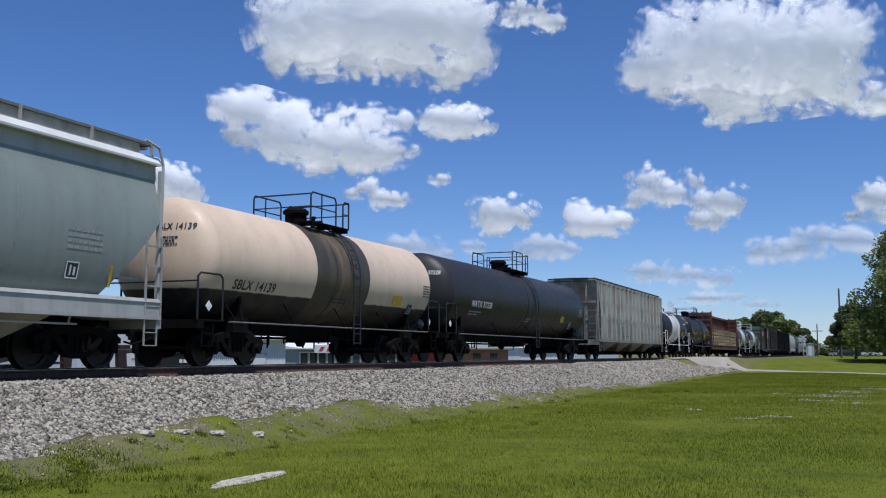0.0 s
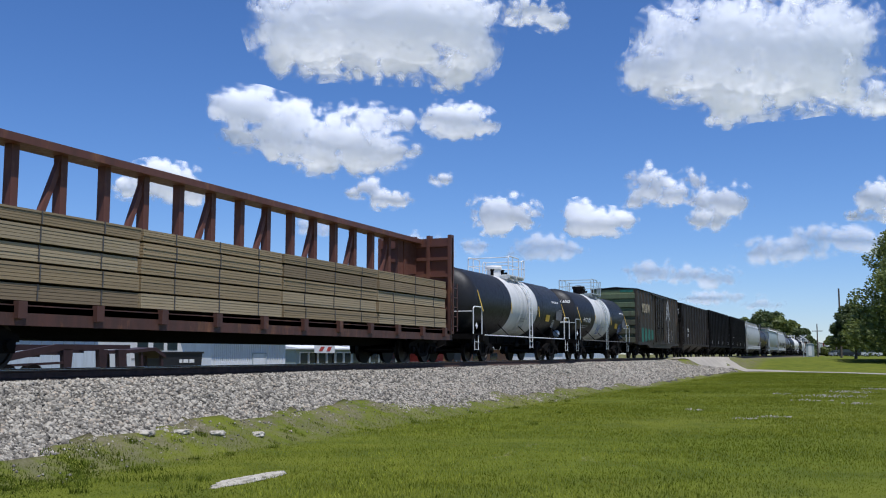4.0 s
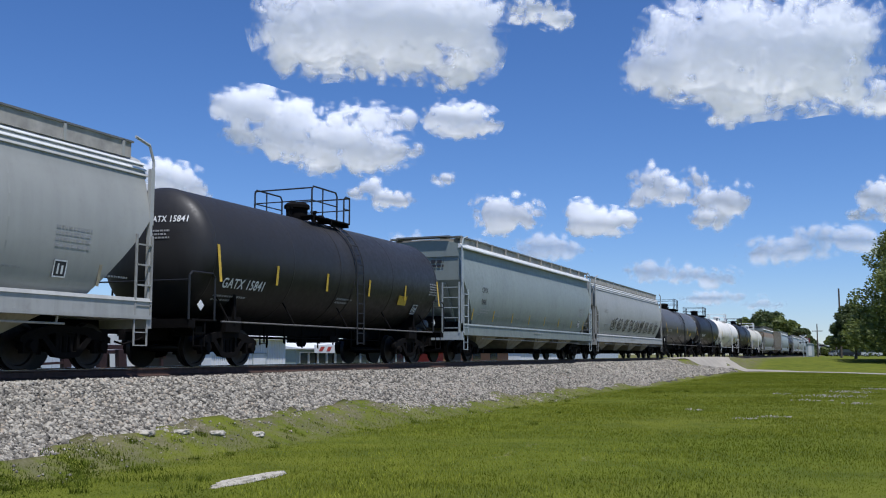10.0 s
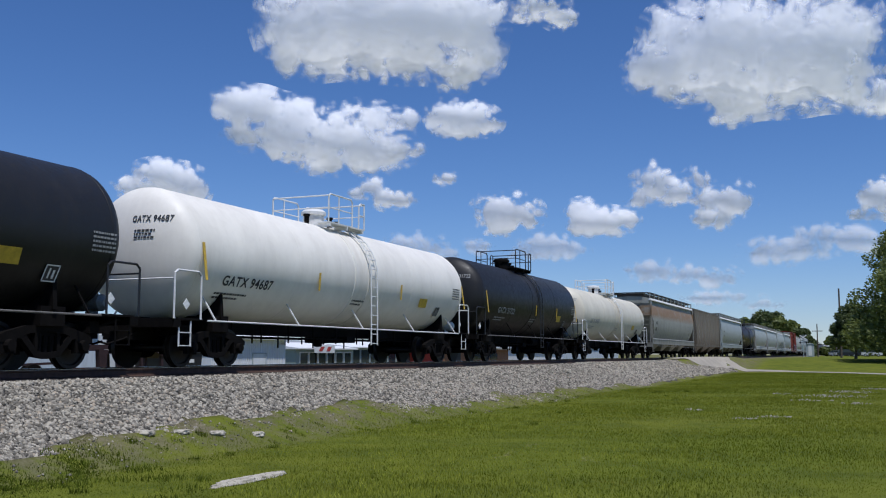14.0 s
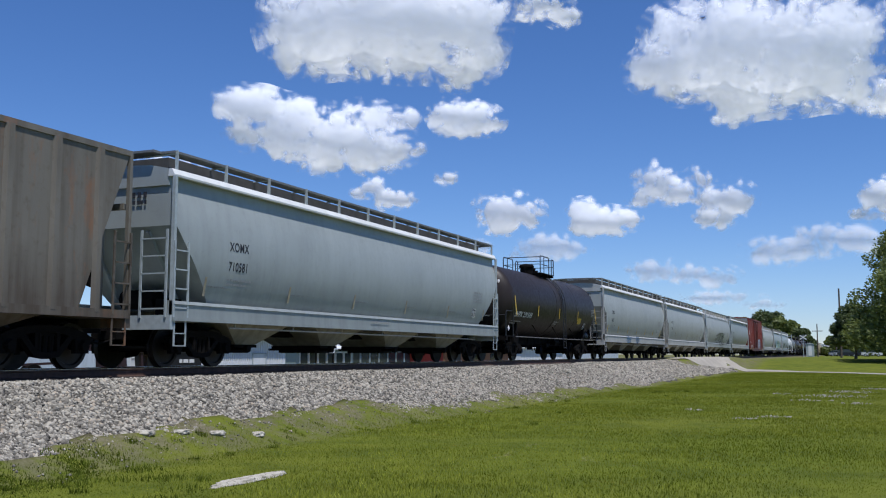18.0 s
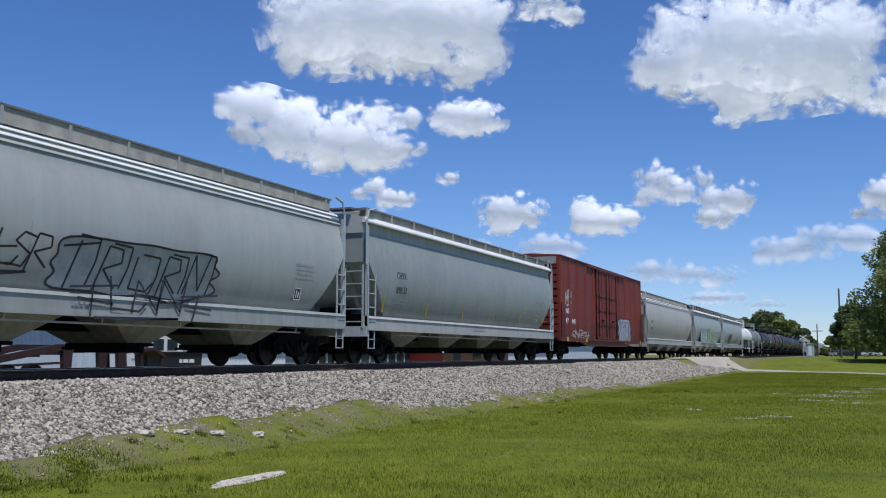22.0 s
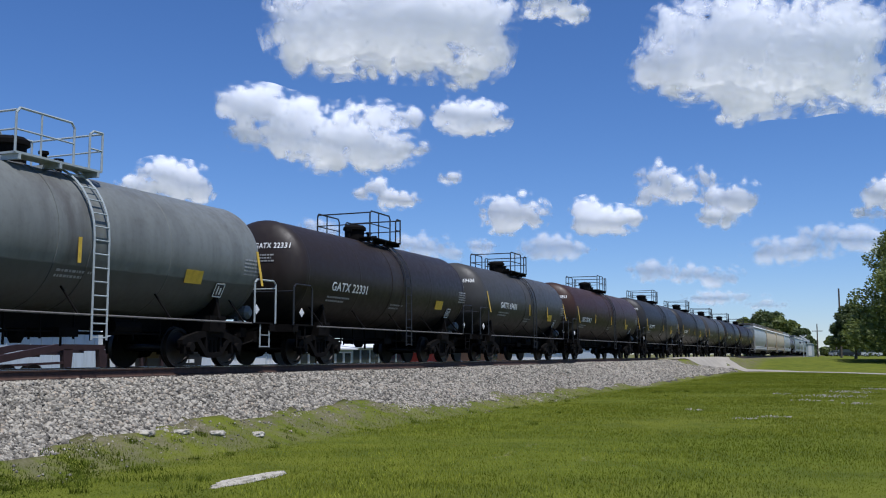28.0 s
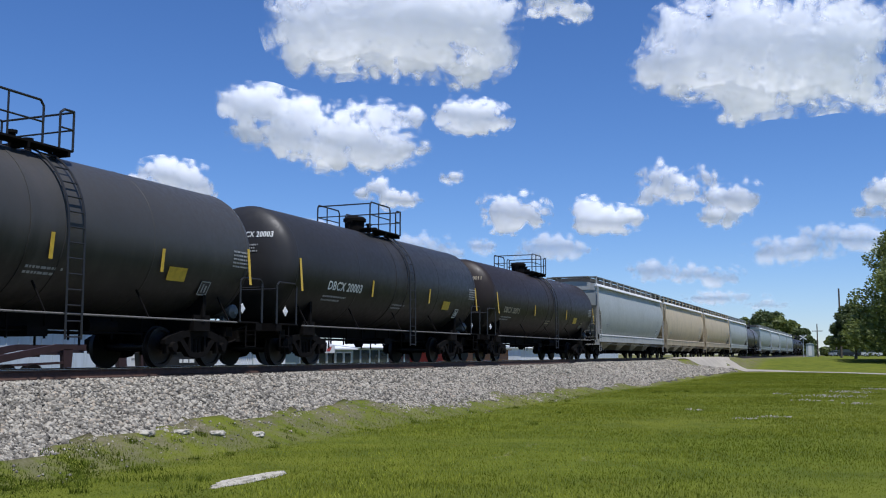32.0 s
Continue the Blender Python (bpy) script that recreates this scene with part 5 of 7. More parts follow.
    add_round(266.7, 285.5, "green", "green", gr, GRATING, "greenish grey covered hopper with yellow stripes", ("CPVX", "0486"), stripes=8, chord=False, open_walk=False)
    car, half, at = add_round(286.6, 306.4, "warm", "white_sill", pale_sill, GRATING, "pale covered hopper with a row of black sprayed scrawl", ("NAHX", ""), GREY_MARK, stripes=0)
    for k in range(9):
        spray(car, at(-half + 3.6 + 1.62 * k, 1.75), 1.2, 0.72, (0.02, 0.02, 0.022), STACK, 6, 0.05)
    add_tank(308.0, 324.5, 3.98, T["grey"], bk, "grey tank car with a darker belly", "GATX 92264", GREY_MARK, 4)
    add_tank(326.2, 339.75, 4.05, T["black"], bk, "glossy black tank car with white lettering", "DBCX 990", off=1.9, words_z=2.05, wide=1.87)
    add_tank(341.6, 358.0, 4.05, T["white"], wh, "clean white tank car with a white railing and ladder", "GATX 94687", BLACK_MARK, 4, dome=1, off=1.7, words_z=1.96, wide=2.08)
    add_tank(359.6, 373.6, 4.10, T["black"], bk, "black tank car with yellow stripes", "GACX 31722", GREY_MARK, 5, off=2.4, words_z=2.06, wide=2.08)
    add_tank(375.3, 391.8, 3.95, T["cream"], wh, "cream white tank car with white railing", "GATX 20687", GREY_MARK, 0, dome=1)
    add_round(393.9, 413.0, "rusty", "rusty", PAINT["rusty"], BLACK_RAIL, "grey covered hopper with an orange rust band and black roof walk", ("ARSX", "4082"), stripes=0, y0=1.5, words_z=2.51, size=0.34, curl=False, chord=False)
    add_ribbed(414.2, 431.3, 4.30, "brownish", "grey ribbed hopper streaked with brown dirt", ("CLSX", "1250"), GREY_MARK, ribs=15, bays=3, words_y=2.12)
    add_round(432.6, 452.8, "blue", "blue", gr, GRATING, "bluish grey covered hopper with smooth bulging sides", ("XOMX", "710581"), stripes=6, curl=False, chord=False, stripe_mat=GOLD_MARK)
    add_tank(454.2, 468.8, 4.15, T["umber"], bk, "brown-black tank car with yellow stripes", "SHPX 201549", None, 5, off=1.2, words_z=1.98, wide=2.35)
    car, half, at = add_round(470.9, 489.9, "pale", "white_sill", pale_sill, GRATING, "pale grey covered hopper with blue scrawl on its sill", ("CPLX", "4417"), stripes=7, curl=False, chord=False)
    spray(car, on_side(1.625, -half + 5.6, 1.02), 1.4, 0.4, (0.03, 0.14, 0.30), STACK, 5, 0.03)
    spray(car, on_side(1.625, -half + 8.4, 1.02), 0.9, 0.35, (0.03, 0.14, 0.30), STACK, 3, 0.03)
    add_round(491.1, 511.1, "pale", "white_sill", pale_sill, GRATING, "pale grey covered hopper with a white sill", ("DPLX", "16763"), stripes=7, curl=False, chord=False, stripe_mat=GOLD_MARK)
    car, half, at = add_round(512.4, 531.3, "pale", "pale", gr, GRATING, "pale grey covered hopper with large black scrawl", ("EPLX", "500032"), GREY_MARK, stripes=0)
    spray(car, at(-half + 8.2, 1.5), 4.6, 0.95, (0.03, 0.03, 0.04), STACK, 5, 0.045, (0.40, 0.42, 0.43))
    spray(car, at(-half + 6.6, 1.7), 1.2, 0.7, (0.03, 0.03, 0.035), STACK, 3, 0.04)
    spray(car, on_side(1.625, -half + 8.5, 1.0), 3.8, 0.75, (0.03, 0.03, 0.035), STACK, 5, 0.045)
    add_round(532.7, 551.8, "grey", "white_sill", gr, GRATING, "mid grey covered hopper with yellow stripes", ("CHVX", "898133"), stripes=6, chord=False, open_walk=False)
    # tall red boxcar
    car, half, eave = boxcar(553.3, 572.8, 5.24, PAINT["red_box"], PAINT["red_box"], PAINT["red_box"], PAINT["red_box"], "tall faded red boxcar with sprayed scrawl and yellow tags", 13, (-0.01, 4.9), 11)
    lettering("NS", 0.36, WHITE_MARK, car, on_side(1.504, -half + 1.07, 2.42), 1.0, 0.62)
    lettering("471", 0.36, WHITE_MARK, car, on_side(1.504, -half + 1.05, 1.92), 1.0, 0.68)
    lettering("440", 0.36, WHITE_MARK, car, on_side(1.504, -half + 2.15, 1.92), 1.0, 0.68)
    plate(car, on_end(-1.42, -half - 0.11, 5.04), 2.8, 0.36, PAINT["white_sill"], "end_board", "white board on the end")
    lettering("NS 471440", 0.22, BLACK_MARK, car, on_end(-0.5, -half - 0.12, 4.86))
    spray(car, on_side(1.504, -half + 0.95, 2.75), 1.0, 0.75, (0.62, 0.60, 0.58), STACK, 3, 0.06)
    spray(car, on_side(1.561, -half + 1.7, 0.98), 3.4, 0.6, (0.45, 0.42, 0.40), STACK, 5, 0.05)
    spray(car, on_side(1.561, -half + 12.5, 0.95), 3.3, 1.4, (0.05, 0.035, 0.06), STACK, 5, 0.06, (0.42, 0.42, 0.48))
    for y in (-half + 0.9, -half + 4.6, half - 0.9, half - 5.4):
        plate(car, on_side(1.585, y, 1.12), 0.35, 0.2, YELLOW, "yellow_tag")
    join_train(car, 553.3, 572.8)
    add_round(574.3, 594.4, "cream", "white_sill", pale_sill, GRATING, "creamy grey covered hopper with smooth sides", ("SHPX", "464218"), stripes=0, y0=1.8, words_z=2.53)
    car, half, at = add_round(595.9, 614.5, "blue", "white_sill", pale_sill, BLACK_RAIL, "bluish grey covered hopper with teal and yellow sprayed letters", ("UCFX", "887617"), GREY_MARK, stripes=0, chord=False)
    for k, (y, c) in enumerate(((3.6, (0.33, 0.42, 0.41)), (8.0, (0.42, 0.45, 0.21)), (11.0, (0.35, 0.42, 0.33)))):
        spray(car, at(-half + y, 1.48), (4.2, 2.8, 3.6)[k], (1.05, 1.15, 0.85)[k], (0.06, 0.13, 0.13), STACK, 5, 0.045, c)
        spray(car, on_side(1.625, -half + y, 1.03), (4.2, 2.8, 3.6)[k], 0.32, (0.05, 0.07, 0.06), STACK, 6, 0.035)
    car, half, at = add_round(616.1, 635.0, "blue", "blue", gr, GRATING, "bluish grey covered hopper with black scrawl", ("ECUX", "881030"), GREY_MARK, stripes=0, chord=False)
    spray(car, at(-half + 5.0, 1.5), 2.3, 1.0, (0.03, 0.04, 0.035), STACK, 5, 0.05, (0.30, 0.40, 0.36))
    spray(car, at(-half + 11.5, 1.7), 2.4, 0.8, (0.05, 0.05, 0.06), STACK, 4, 0.03)
    car, r, zc, half = add_tank(636.6, 649.6, 3.95, T["white_dark"], wh, "white tank car with a black belly and blue scrawl", "", None, 0, dome=1, yellow_plate=False)
    spray(car, on_side(r * 0.93 + 0.01, -half * 0.4, zc - 0.98, -28), 5.6, 0.6, (0.10, 0.28, 0.33), STACK, 9, 0.03)
    add_tank(651.2, 664.0, 3.90, T["olive"], gr, "greenish grey tank car with white lettering", "HOKX 8169", None, 3, off=2.4, words_z=2.27, wide=1.94)
    add_tank(665.6, 677.6, 3.90, T["umber"], bk, "brown-black tank car with grimy sides", "GATX 22331", None, 0, off=2.0, words_z=2.15, wide=2.14)
    add_tank(679.2, 691.0, 3.90, T["ash"], bk, "dusty grey tank car with yellow stripes", "GATX 69406", None, 5, off=2.4, words_z=2.27, wide=2.07)
    add_tank(692.6, 708.8, 4.02, T["brown"], bk, "brown tank car with yellow stripes", "DBCX300813", None, 5)
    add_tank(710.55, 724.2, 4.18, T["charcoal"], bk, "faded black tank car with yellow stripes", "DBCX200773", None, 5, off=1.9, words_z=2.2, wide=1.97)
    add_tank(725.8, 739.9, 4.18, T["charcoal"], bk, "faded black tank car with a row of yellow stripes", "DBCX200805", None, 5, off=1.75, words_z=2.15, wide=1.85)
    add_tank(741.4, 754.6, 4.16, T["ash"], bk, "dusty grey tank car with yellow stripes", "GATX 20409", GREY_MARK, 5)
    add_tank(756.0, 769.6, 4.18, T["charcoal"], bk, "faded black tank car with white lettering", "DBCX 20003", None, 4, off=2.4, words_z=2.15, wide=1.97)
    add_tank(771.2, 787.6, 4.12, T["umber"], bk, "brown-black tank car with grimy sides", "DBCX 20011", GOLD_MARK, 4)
    add_round(788.8, 808.6, "pale", "white_sill", pale_sill, GRATING, "pale covered hopper with a white sill", stripes=0, curl=False, chord=False)
    add_round(809.8, 829.6, "tan", "tan", PAINT["tan"], BLACK_RAIL, "weathered tan covered hopper", stripes=0, curl=False, chord=False)
    add_round(830.8, 850.0, "tan", "tan", PAINT["tan"], BLACK_RAIL, "weathered tan covered hopper", stripes=0, curl=False, chord=False)
    add_round(851.0, 869.4, "pale", "pale", gr, GRATING, "pale covered hopper with smooth sides", stripes=0, curl=False, chord=False)
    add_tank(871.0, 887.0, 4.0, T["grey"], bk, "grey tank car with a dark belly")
    for k, key in enumerate(("green", "pale", "green", "grey")):
        add_round(889.0 + 20.4 * k, 908.2 + 20.4 * k, key, key, gr, GRATING, "grey covered hopper far down the train", stripes=0, curl=False, chord=False)
    for k in range(3):
        add_tank(972.2 + 15.4 * k, 985.6 + 15.4 * k, 4.1, T[("black", "umber", "charcoal")[k]], bk, "dark tank car near the train's end")


build_train()
Y0 = -5.48      # where the train's coordinate 0 stands at the start


def place_train(t):
    return [(car, pose(0, Y0 + y - SPEED * t, 0)) for car, y in TRAIN]


def motions():
    for (car, a), (_, b) in zip(place_train(0.0), place_train(CLIP)):
        walk(car, [(0.0, a), (CLIP, b)])
    # the wheels roll towards -y; all front axles share one set of keys, and so do all rear axles
    first = {}
    for k, wheel in TRACK_FRAMES:
        if k not in first:
            first[k] = wheel
            walk(wheel, [(i / FPS, pose(0, AXLES[k], WHEEL_R, 88.0 * i)) for i in range(int(CLIP * FPS) + 1)])
        else:
            wheel.rotation_mode = "QUATERNION"
            keys = wheel.animation_data_create()
            keys.action = first[k].animation_data.action
            keys.action_slot = first[k].animation_data.action_slot
    for cloud, a, b in CLOUDS:
        walk(cloud, [(0.0, a), (CLIP, b)])


# ---- clouds ----
def surface(field, level):
    """The surface of a field on a grid where it equals level, as points in grid steps and quads."""
    s = field > level
    n = s.shape
    corner = [s[i:n[0] - 1 + i, j:n[1] - 1 + j, k:n[2] - 1 + k] for i in (0, 1) for j in (0, 1) for k in (0, 1)]
    total = sum(c.astype(np.int8) for c in corner)
    cut = (total > 0) & (total < 8)
    cells = np.argwhere(cut)
    index = np.full(cut.shape, -1)
    index[cut] = np.arange(len(cells))
    acc, count = np.zeros((len(cells), 3)), np.zeros((len(cells), 1))
    corners = [(i, j, k) for i in (0, 1) for j in (0, 1) for k in (0, 1)]
    for a in corners:
        for axis in range(3):
            if a[axis] == 0:
                b = list(a)
                b[axis] = 1
                fa = field[tuple((cells + a).T)] - level
                fb = field[tuple((cells + b).T)] - level
                hit = (fa > 0) != (fb > 0)
                t = np.where(hit, fa / np.where(hit, fa - fb, 1), 0)
                p = np.array(a) + t[:, None] * (np.array(b) - np.array(a))
                acc += np.where(hit[:, None], p, 0)
                count += hit[:, None]
    verts = cells + acc / np.maximum(count, 1)
    quads = []
    for axis in range(3):
        lo, hi = [slice(None)] * 3, [slice(None)] * 3
        lo[axis], hi[axis] = slice(0, -1), slice(1, None)
        cross = s[tuple(lo)] != s[tuple(hi)]
        e = np.argwhere(cross)
        u, v = [k for k in range(3) if k != axis]
        e = e[(e[:, u] > 0) & (e[:, v] > 0) & (e[:, u] < n[u] - 1) & (e[:, v] < n[v] - 1)]
        du, dv = np.eye(3, dtype=int)[u], np.eye(3, dtype=int)[v]
        q = np.stack([index[tuple((e - d).T)] for d in (du + dv, dv, 0 * du, du)], -1)
        flip = s[tuple(e.T)] == (axis != 1)
        q[flip] = q[flip][:, ::-1]
        quads.append(q)
    return verts, np.concatenate(quads)


def puffiness(points, rng):
    """Smooth noise from 0 to 1 at points, on a lattice of random values turned at random."""
    q = np.array(Euler(rng.random(3) * 6).to_matrix())
    p = points @ q.T + rng.random(3) * 40
    i = np.floor(p).astype(int)
    w = p - i
    w = w * w * (3 - 2 * w)
    size = 28
    values = rng.random((size, size, size))
    i %= size
    j = (i + 1) % size
    out = 0
    for a in (0, 1):
        for b in (0, 1):
            for c in (0, 1):
                k = (j[..., 0] if a else i[..., 0], j[..., 1] if b else i[..., 1], j[..., 2] if c else i[..., 2])
                out = out + values[k] * (w[..., 0] if a else 1 - w[..., 0]) * (w[..., 1] if b else 1 - w[..., 1]) * (w[..., 2] if c else 1 - w[..., 2])
    return out


def vapour(name, cover):
    """White vapour that scatters light back and lets it through, clearer where the cloud is thin along the camera's
    line of sight. A faint glow is added to brighten it.
    """
    m = Nodes(name)
    t = m.t
    t.nodes.remove(m.bsdf)
    a, b, mix = t.nodes.new("ShaderNodeBsdfDiffuse"), t.nodes.new("ShaderNodeBsdfTranslucent"), t.nodes.new("ShaderNodeMixShader")
    for n in (a, b):
        n.inputs["Color"].default_value = (0.97, 0.97, 0.97, 1)
    mix.inputs[0].default_value = 0.5
    m.link(a.outputs[0], mix.inputs[1])
    m.link(b.outputs[0], mix.inputs[2])
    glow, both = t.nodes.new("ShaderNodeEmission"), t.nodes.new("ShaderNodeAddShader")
    glow.inputs["Color"].default_value, glow.inputs["Strength"].default_value = (0.84, 0.88, 1.0, 1), 0.07   # added glow that brightens the undersides, in place of light scattered inside the cloud
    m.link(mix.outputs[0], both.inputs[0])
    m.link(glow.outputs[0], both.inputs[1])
    last = t.nodes.new("ShaderNodeMixShader")
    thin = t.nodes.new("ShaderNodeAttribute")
    thin.attribute_name = "view_thickness"
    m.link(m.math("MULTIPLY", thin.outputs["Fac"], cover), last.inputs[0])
    m.link(t.nodes.new("ShaderNodeBsdfTransparent").outputs[0], last.inputs[1])
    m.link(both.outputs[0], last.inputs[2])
    m.link(last.outputs[0], t.nodes["Material Output"].inputs["Surface"])
    return m.mat


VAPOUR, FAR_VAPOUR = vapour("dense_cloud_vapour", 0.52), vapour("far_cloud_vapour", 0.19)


def largest(verts, quads, share=0.04):
    """Drops the small loose shells: specks outside and hollows within."""
    mark = np.arange(len(verts))
    for _ in range(60):
        low = mark[quads].min(1)
        nxt = mark.copy()
        for k in range(4):
            np.minimum.at(nxt, quads[:, k], low)
        nxt = nxt[nxt]
        if (nxt == mark).all():
            break
        mark = nxt
    count = np.bincount(mark, minlength=len(verts))
    keep = count[mark[quads[:, 0]]] > share * len(verts)
    return verts, quads[keep]


CLOUDS = []

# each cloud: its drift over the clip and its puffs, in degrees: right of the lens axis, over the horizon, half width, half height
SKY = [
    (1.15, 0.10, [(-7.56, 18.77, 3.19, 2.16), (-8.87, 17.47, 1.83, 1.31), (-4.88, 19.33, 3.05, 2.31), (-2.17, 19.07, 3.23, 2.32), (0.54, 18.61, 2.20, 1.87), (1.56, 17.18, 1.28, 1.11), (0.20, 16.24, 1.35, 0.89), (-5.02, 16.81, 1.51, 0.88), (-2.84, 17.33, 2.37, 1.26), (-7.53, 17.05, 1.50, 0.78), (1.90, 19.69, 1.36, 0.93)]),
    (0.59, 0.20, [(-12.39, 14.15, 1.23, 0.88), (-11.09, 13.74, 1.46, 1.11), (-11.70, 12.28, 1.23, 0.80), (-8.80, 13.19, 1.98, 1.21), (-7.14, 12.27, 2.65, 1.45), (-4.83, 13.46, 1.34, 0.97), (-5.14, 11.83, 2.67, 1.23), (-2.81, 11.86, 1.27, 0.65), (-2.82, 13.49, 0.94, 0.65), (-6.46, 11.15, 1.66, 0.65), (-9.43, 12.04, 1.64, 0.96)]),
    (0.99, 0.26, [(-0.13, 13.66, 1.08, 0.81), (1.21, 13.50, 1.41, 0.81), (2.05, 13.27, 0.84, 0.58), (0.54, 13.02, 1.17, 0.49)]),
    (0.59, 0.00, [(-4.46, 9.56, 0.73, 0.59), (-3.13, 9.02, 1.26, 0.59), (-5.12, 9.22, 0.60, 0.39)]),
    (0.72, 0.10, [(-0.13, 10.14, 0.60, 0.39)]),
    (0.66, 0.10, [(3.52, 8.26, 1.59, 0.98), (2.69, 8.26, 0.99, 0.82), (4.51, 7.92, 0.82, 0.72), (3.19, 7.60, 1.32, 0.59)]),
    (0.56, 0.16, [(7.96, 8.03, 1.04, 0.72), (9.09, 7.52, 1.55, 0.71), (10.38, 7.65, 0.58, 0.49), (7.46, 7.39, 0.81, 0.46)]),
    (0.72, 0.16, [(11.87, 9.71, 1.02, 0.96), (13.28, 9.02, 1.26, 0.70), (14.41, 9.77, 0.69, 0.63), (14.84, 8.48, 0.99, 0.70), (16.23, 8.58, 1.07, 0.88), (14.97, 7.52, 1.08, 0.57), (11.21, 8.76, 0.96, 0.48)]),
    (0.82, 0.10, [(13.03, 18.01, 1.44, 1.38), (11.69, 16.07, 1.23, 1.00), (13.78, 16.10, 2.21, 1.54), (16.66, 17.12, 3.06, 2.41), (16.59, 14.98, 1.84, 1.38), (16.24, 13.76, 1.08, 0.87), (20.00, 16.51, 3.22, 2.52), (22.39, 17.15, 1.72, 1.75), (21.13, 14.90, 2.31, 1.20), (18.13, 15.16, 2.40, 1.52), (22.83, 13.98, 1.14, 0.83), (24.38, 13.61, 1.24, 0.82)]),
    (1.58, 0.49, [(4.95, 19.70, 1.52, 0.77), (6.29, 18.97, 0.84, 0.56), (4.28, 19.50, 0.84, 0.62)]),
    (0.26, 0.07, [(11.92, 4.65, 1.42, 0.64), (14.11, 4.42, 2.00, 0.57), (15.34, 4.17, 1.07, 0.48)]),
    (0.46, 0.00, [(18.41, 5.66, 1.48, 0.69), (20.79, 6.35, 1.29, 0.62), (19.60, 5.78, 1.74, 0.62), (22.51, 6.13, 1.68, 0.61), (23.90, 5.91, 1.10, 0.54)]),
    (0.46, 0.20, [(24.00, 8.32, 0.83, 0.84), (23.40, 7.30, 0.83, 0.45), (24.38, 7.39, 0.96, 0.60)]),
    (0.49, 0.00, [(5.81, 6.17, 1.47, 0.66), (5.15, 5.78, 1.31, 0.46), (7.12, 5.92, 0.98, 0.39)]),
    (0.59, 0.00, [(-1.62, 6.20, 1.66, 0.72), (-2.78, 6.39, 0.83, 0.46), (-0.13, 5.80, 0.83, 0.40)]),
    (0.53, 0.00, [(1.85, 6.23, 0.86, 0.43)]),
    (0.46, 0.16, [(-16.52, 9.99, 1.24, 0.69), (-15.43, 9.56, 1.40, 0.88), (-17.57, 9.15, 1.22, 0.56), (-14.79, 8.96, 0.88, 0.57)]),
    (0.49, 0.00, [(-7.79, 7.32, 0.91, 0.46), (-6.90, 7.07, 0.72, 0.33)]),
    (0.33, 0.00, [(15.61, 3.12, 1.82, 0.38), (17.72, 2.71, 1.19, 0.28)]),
]


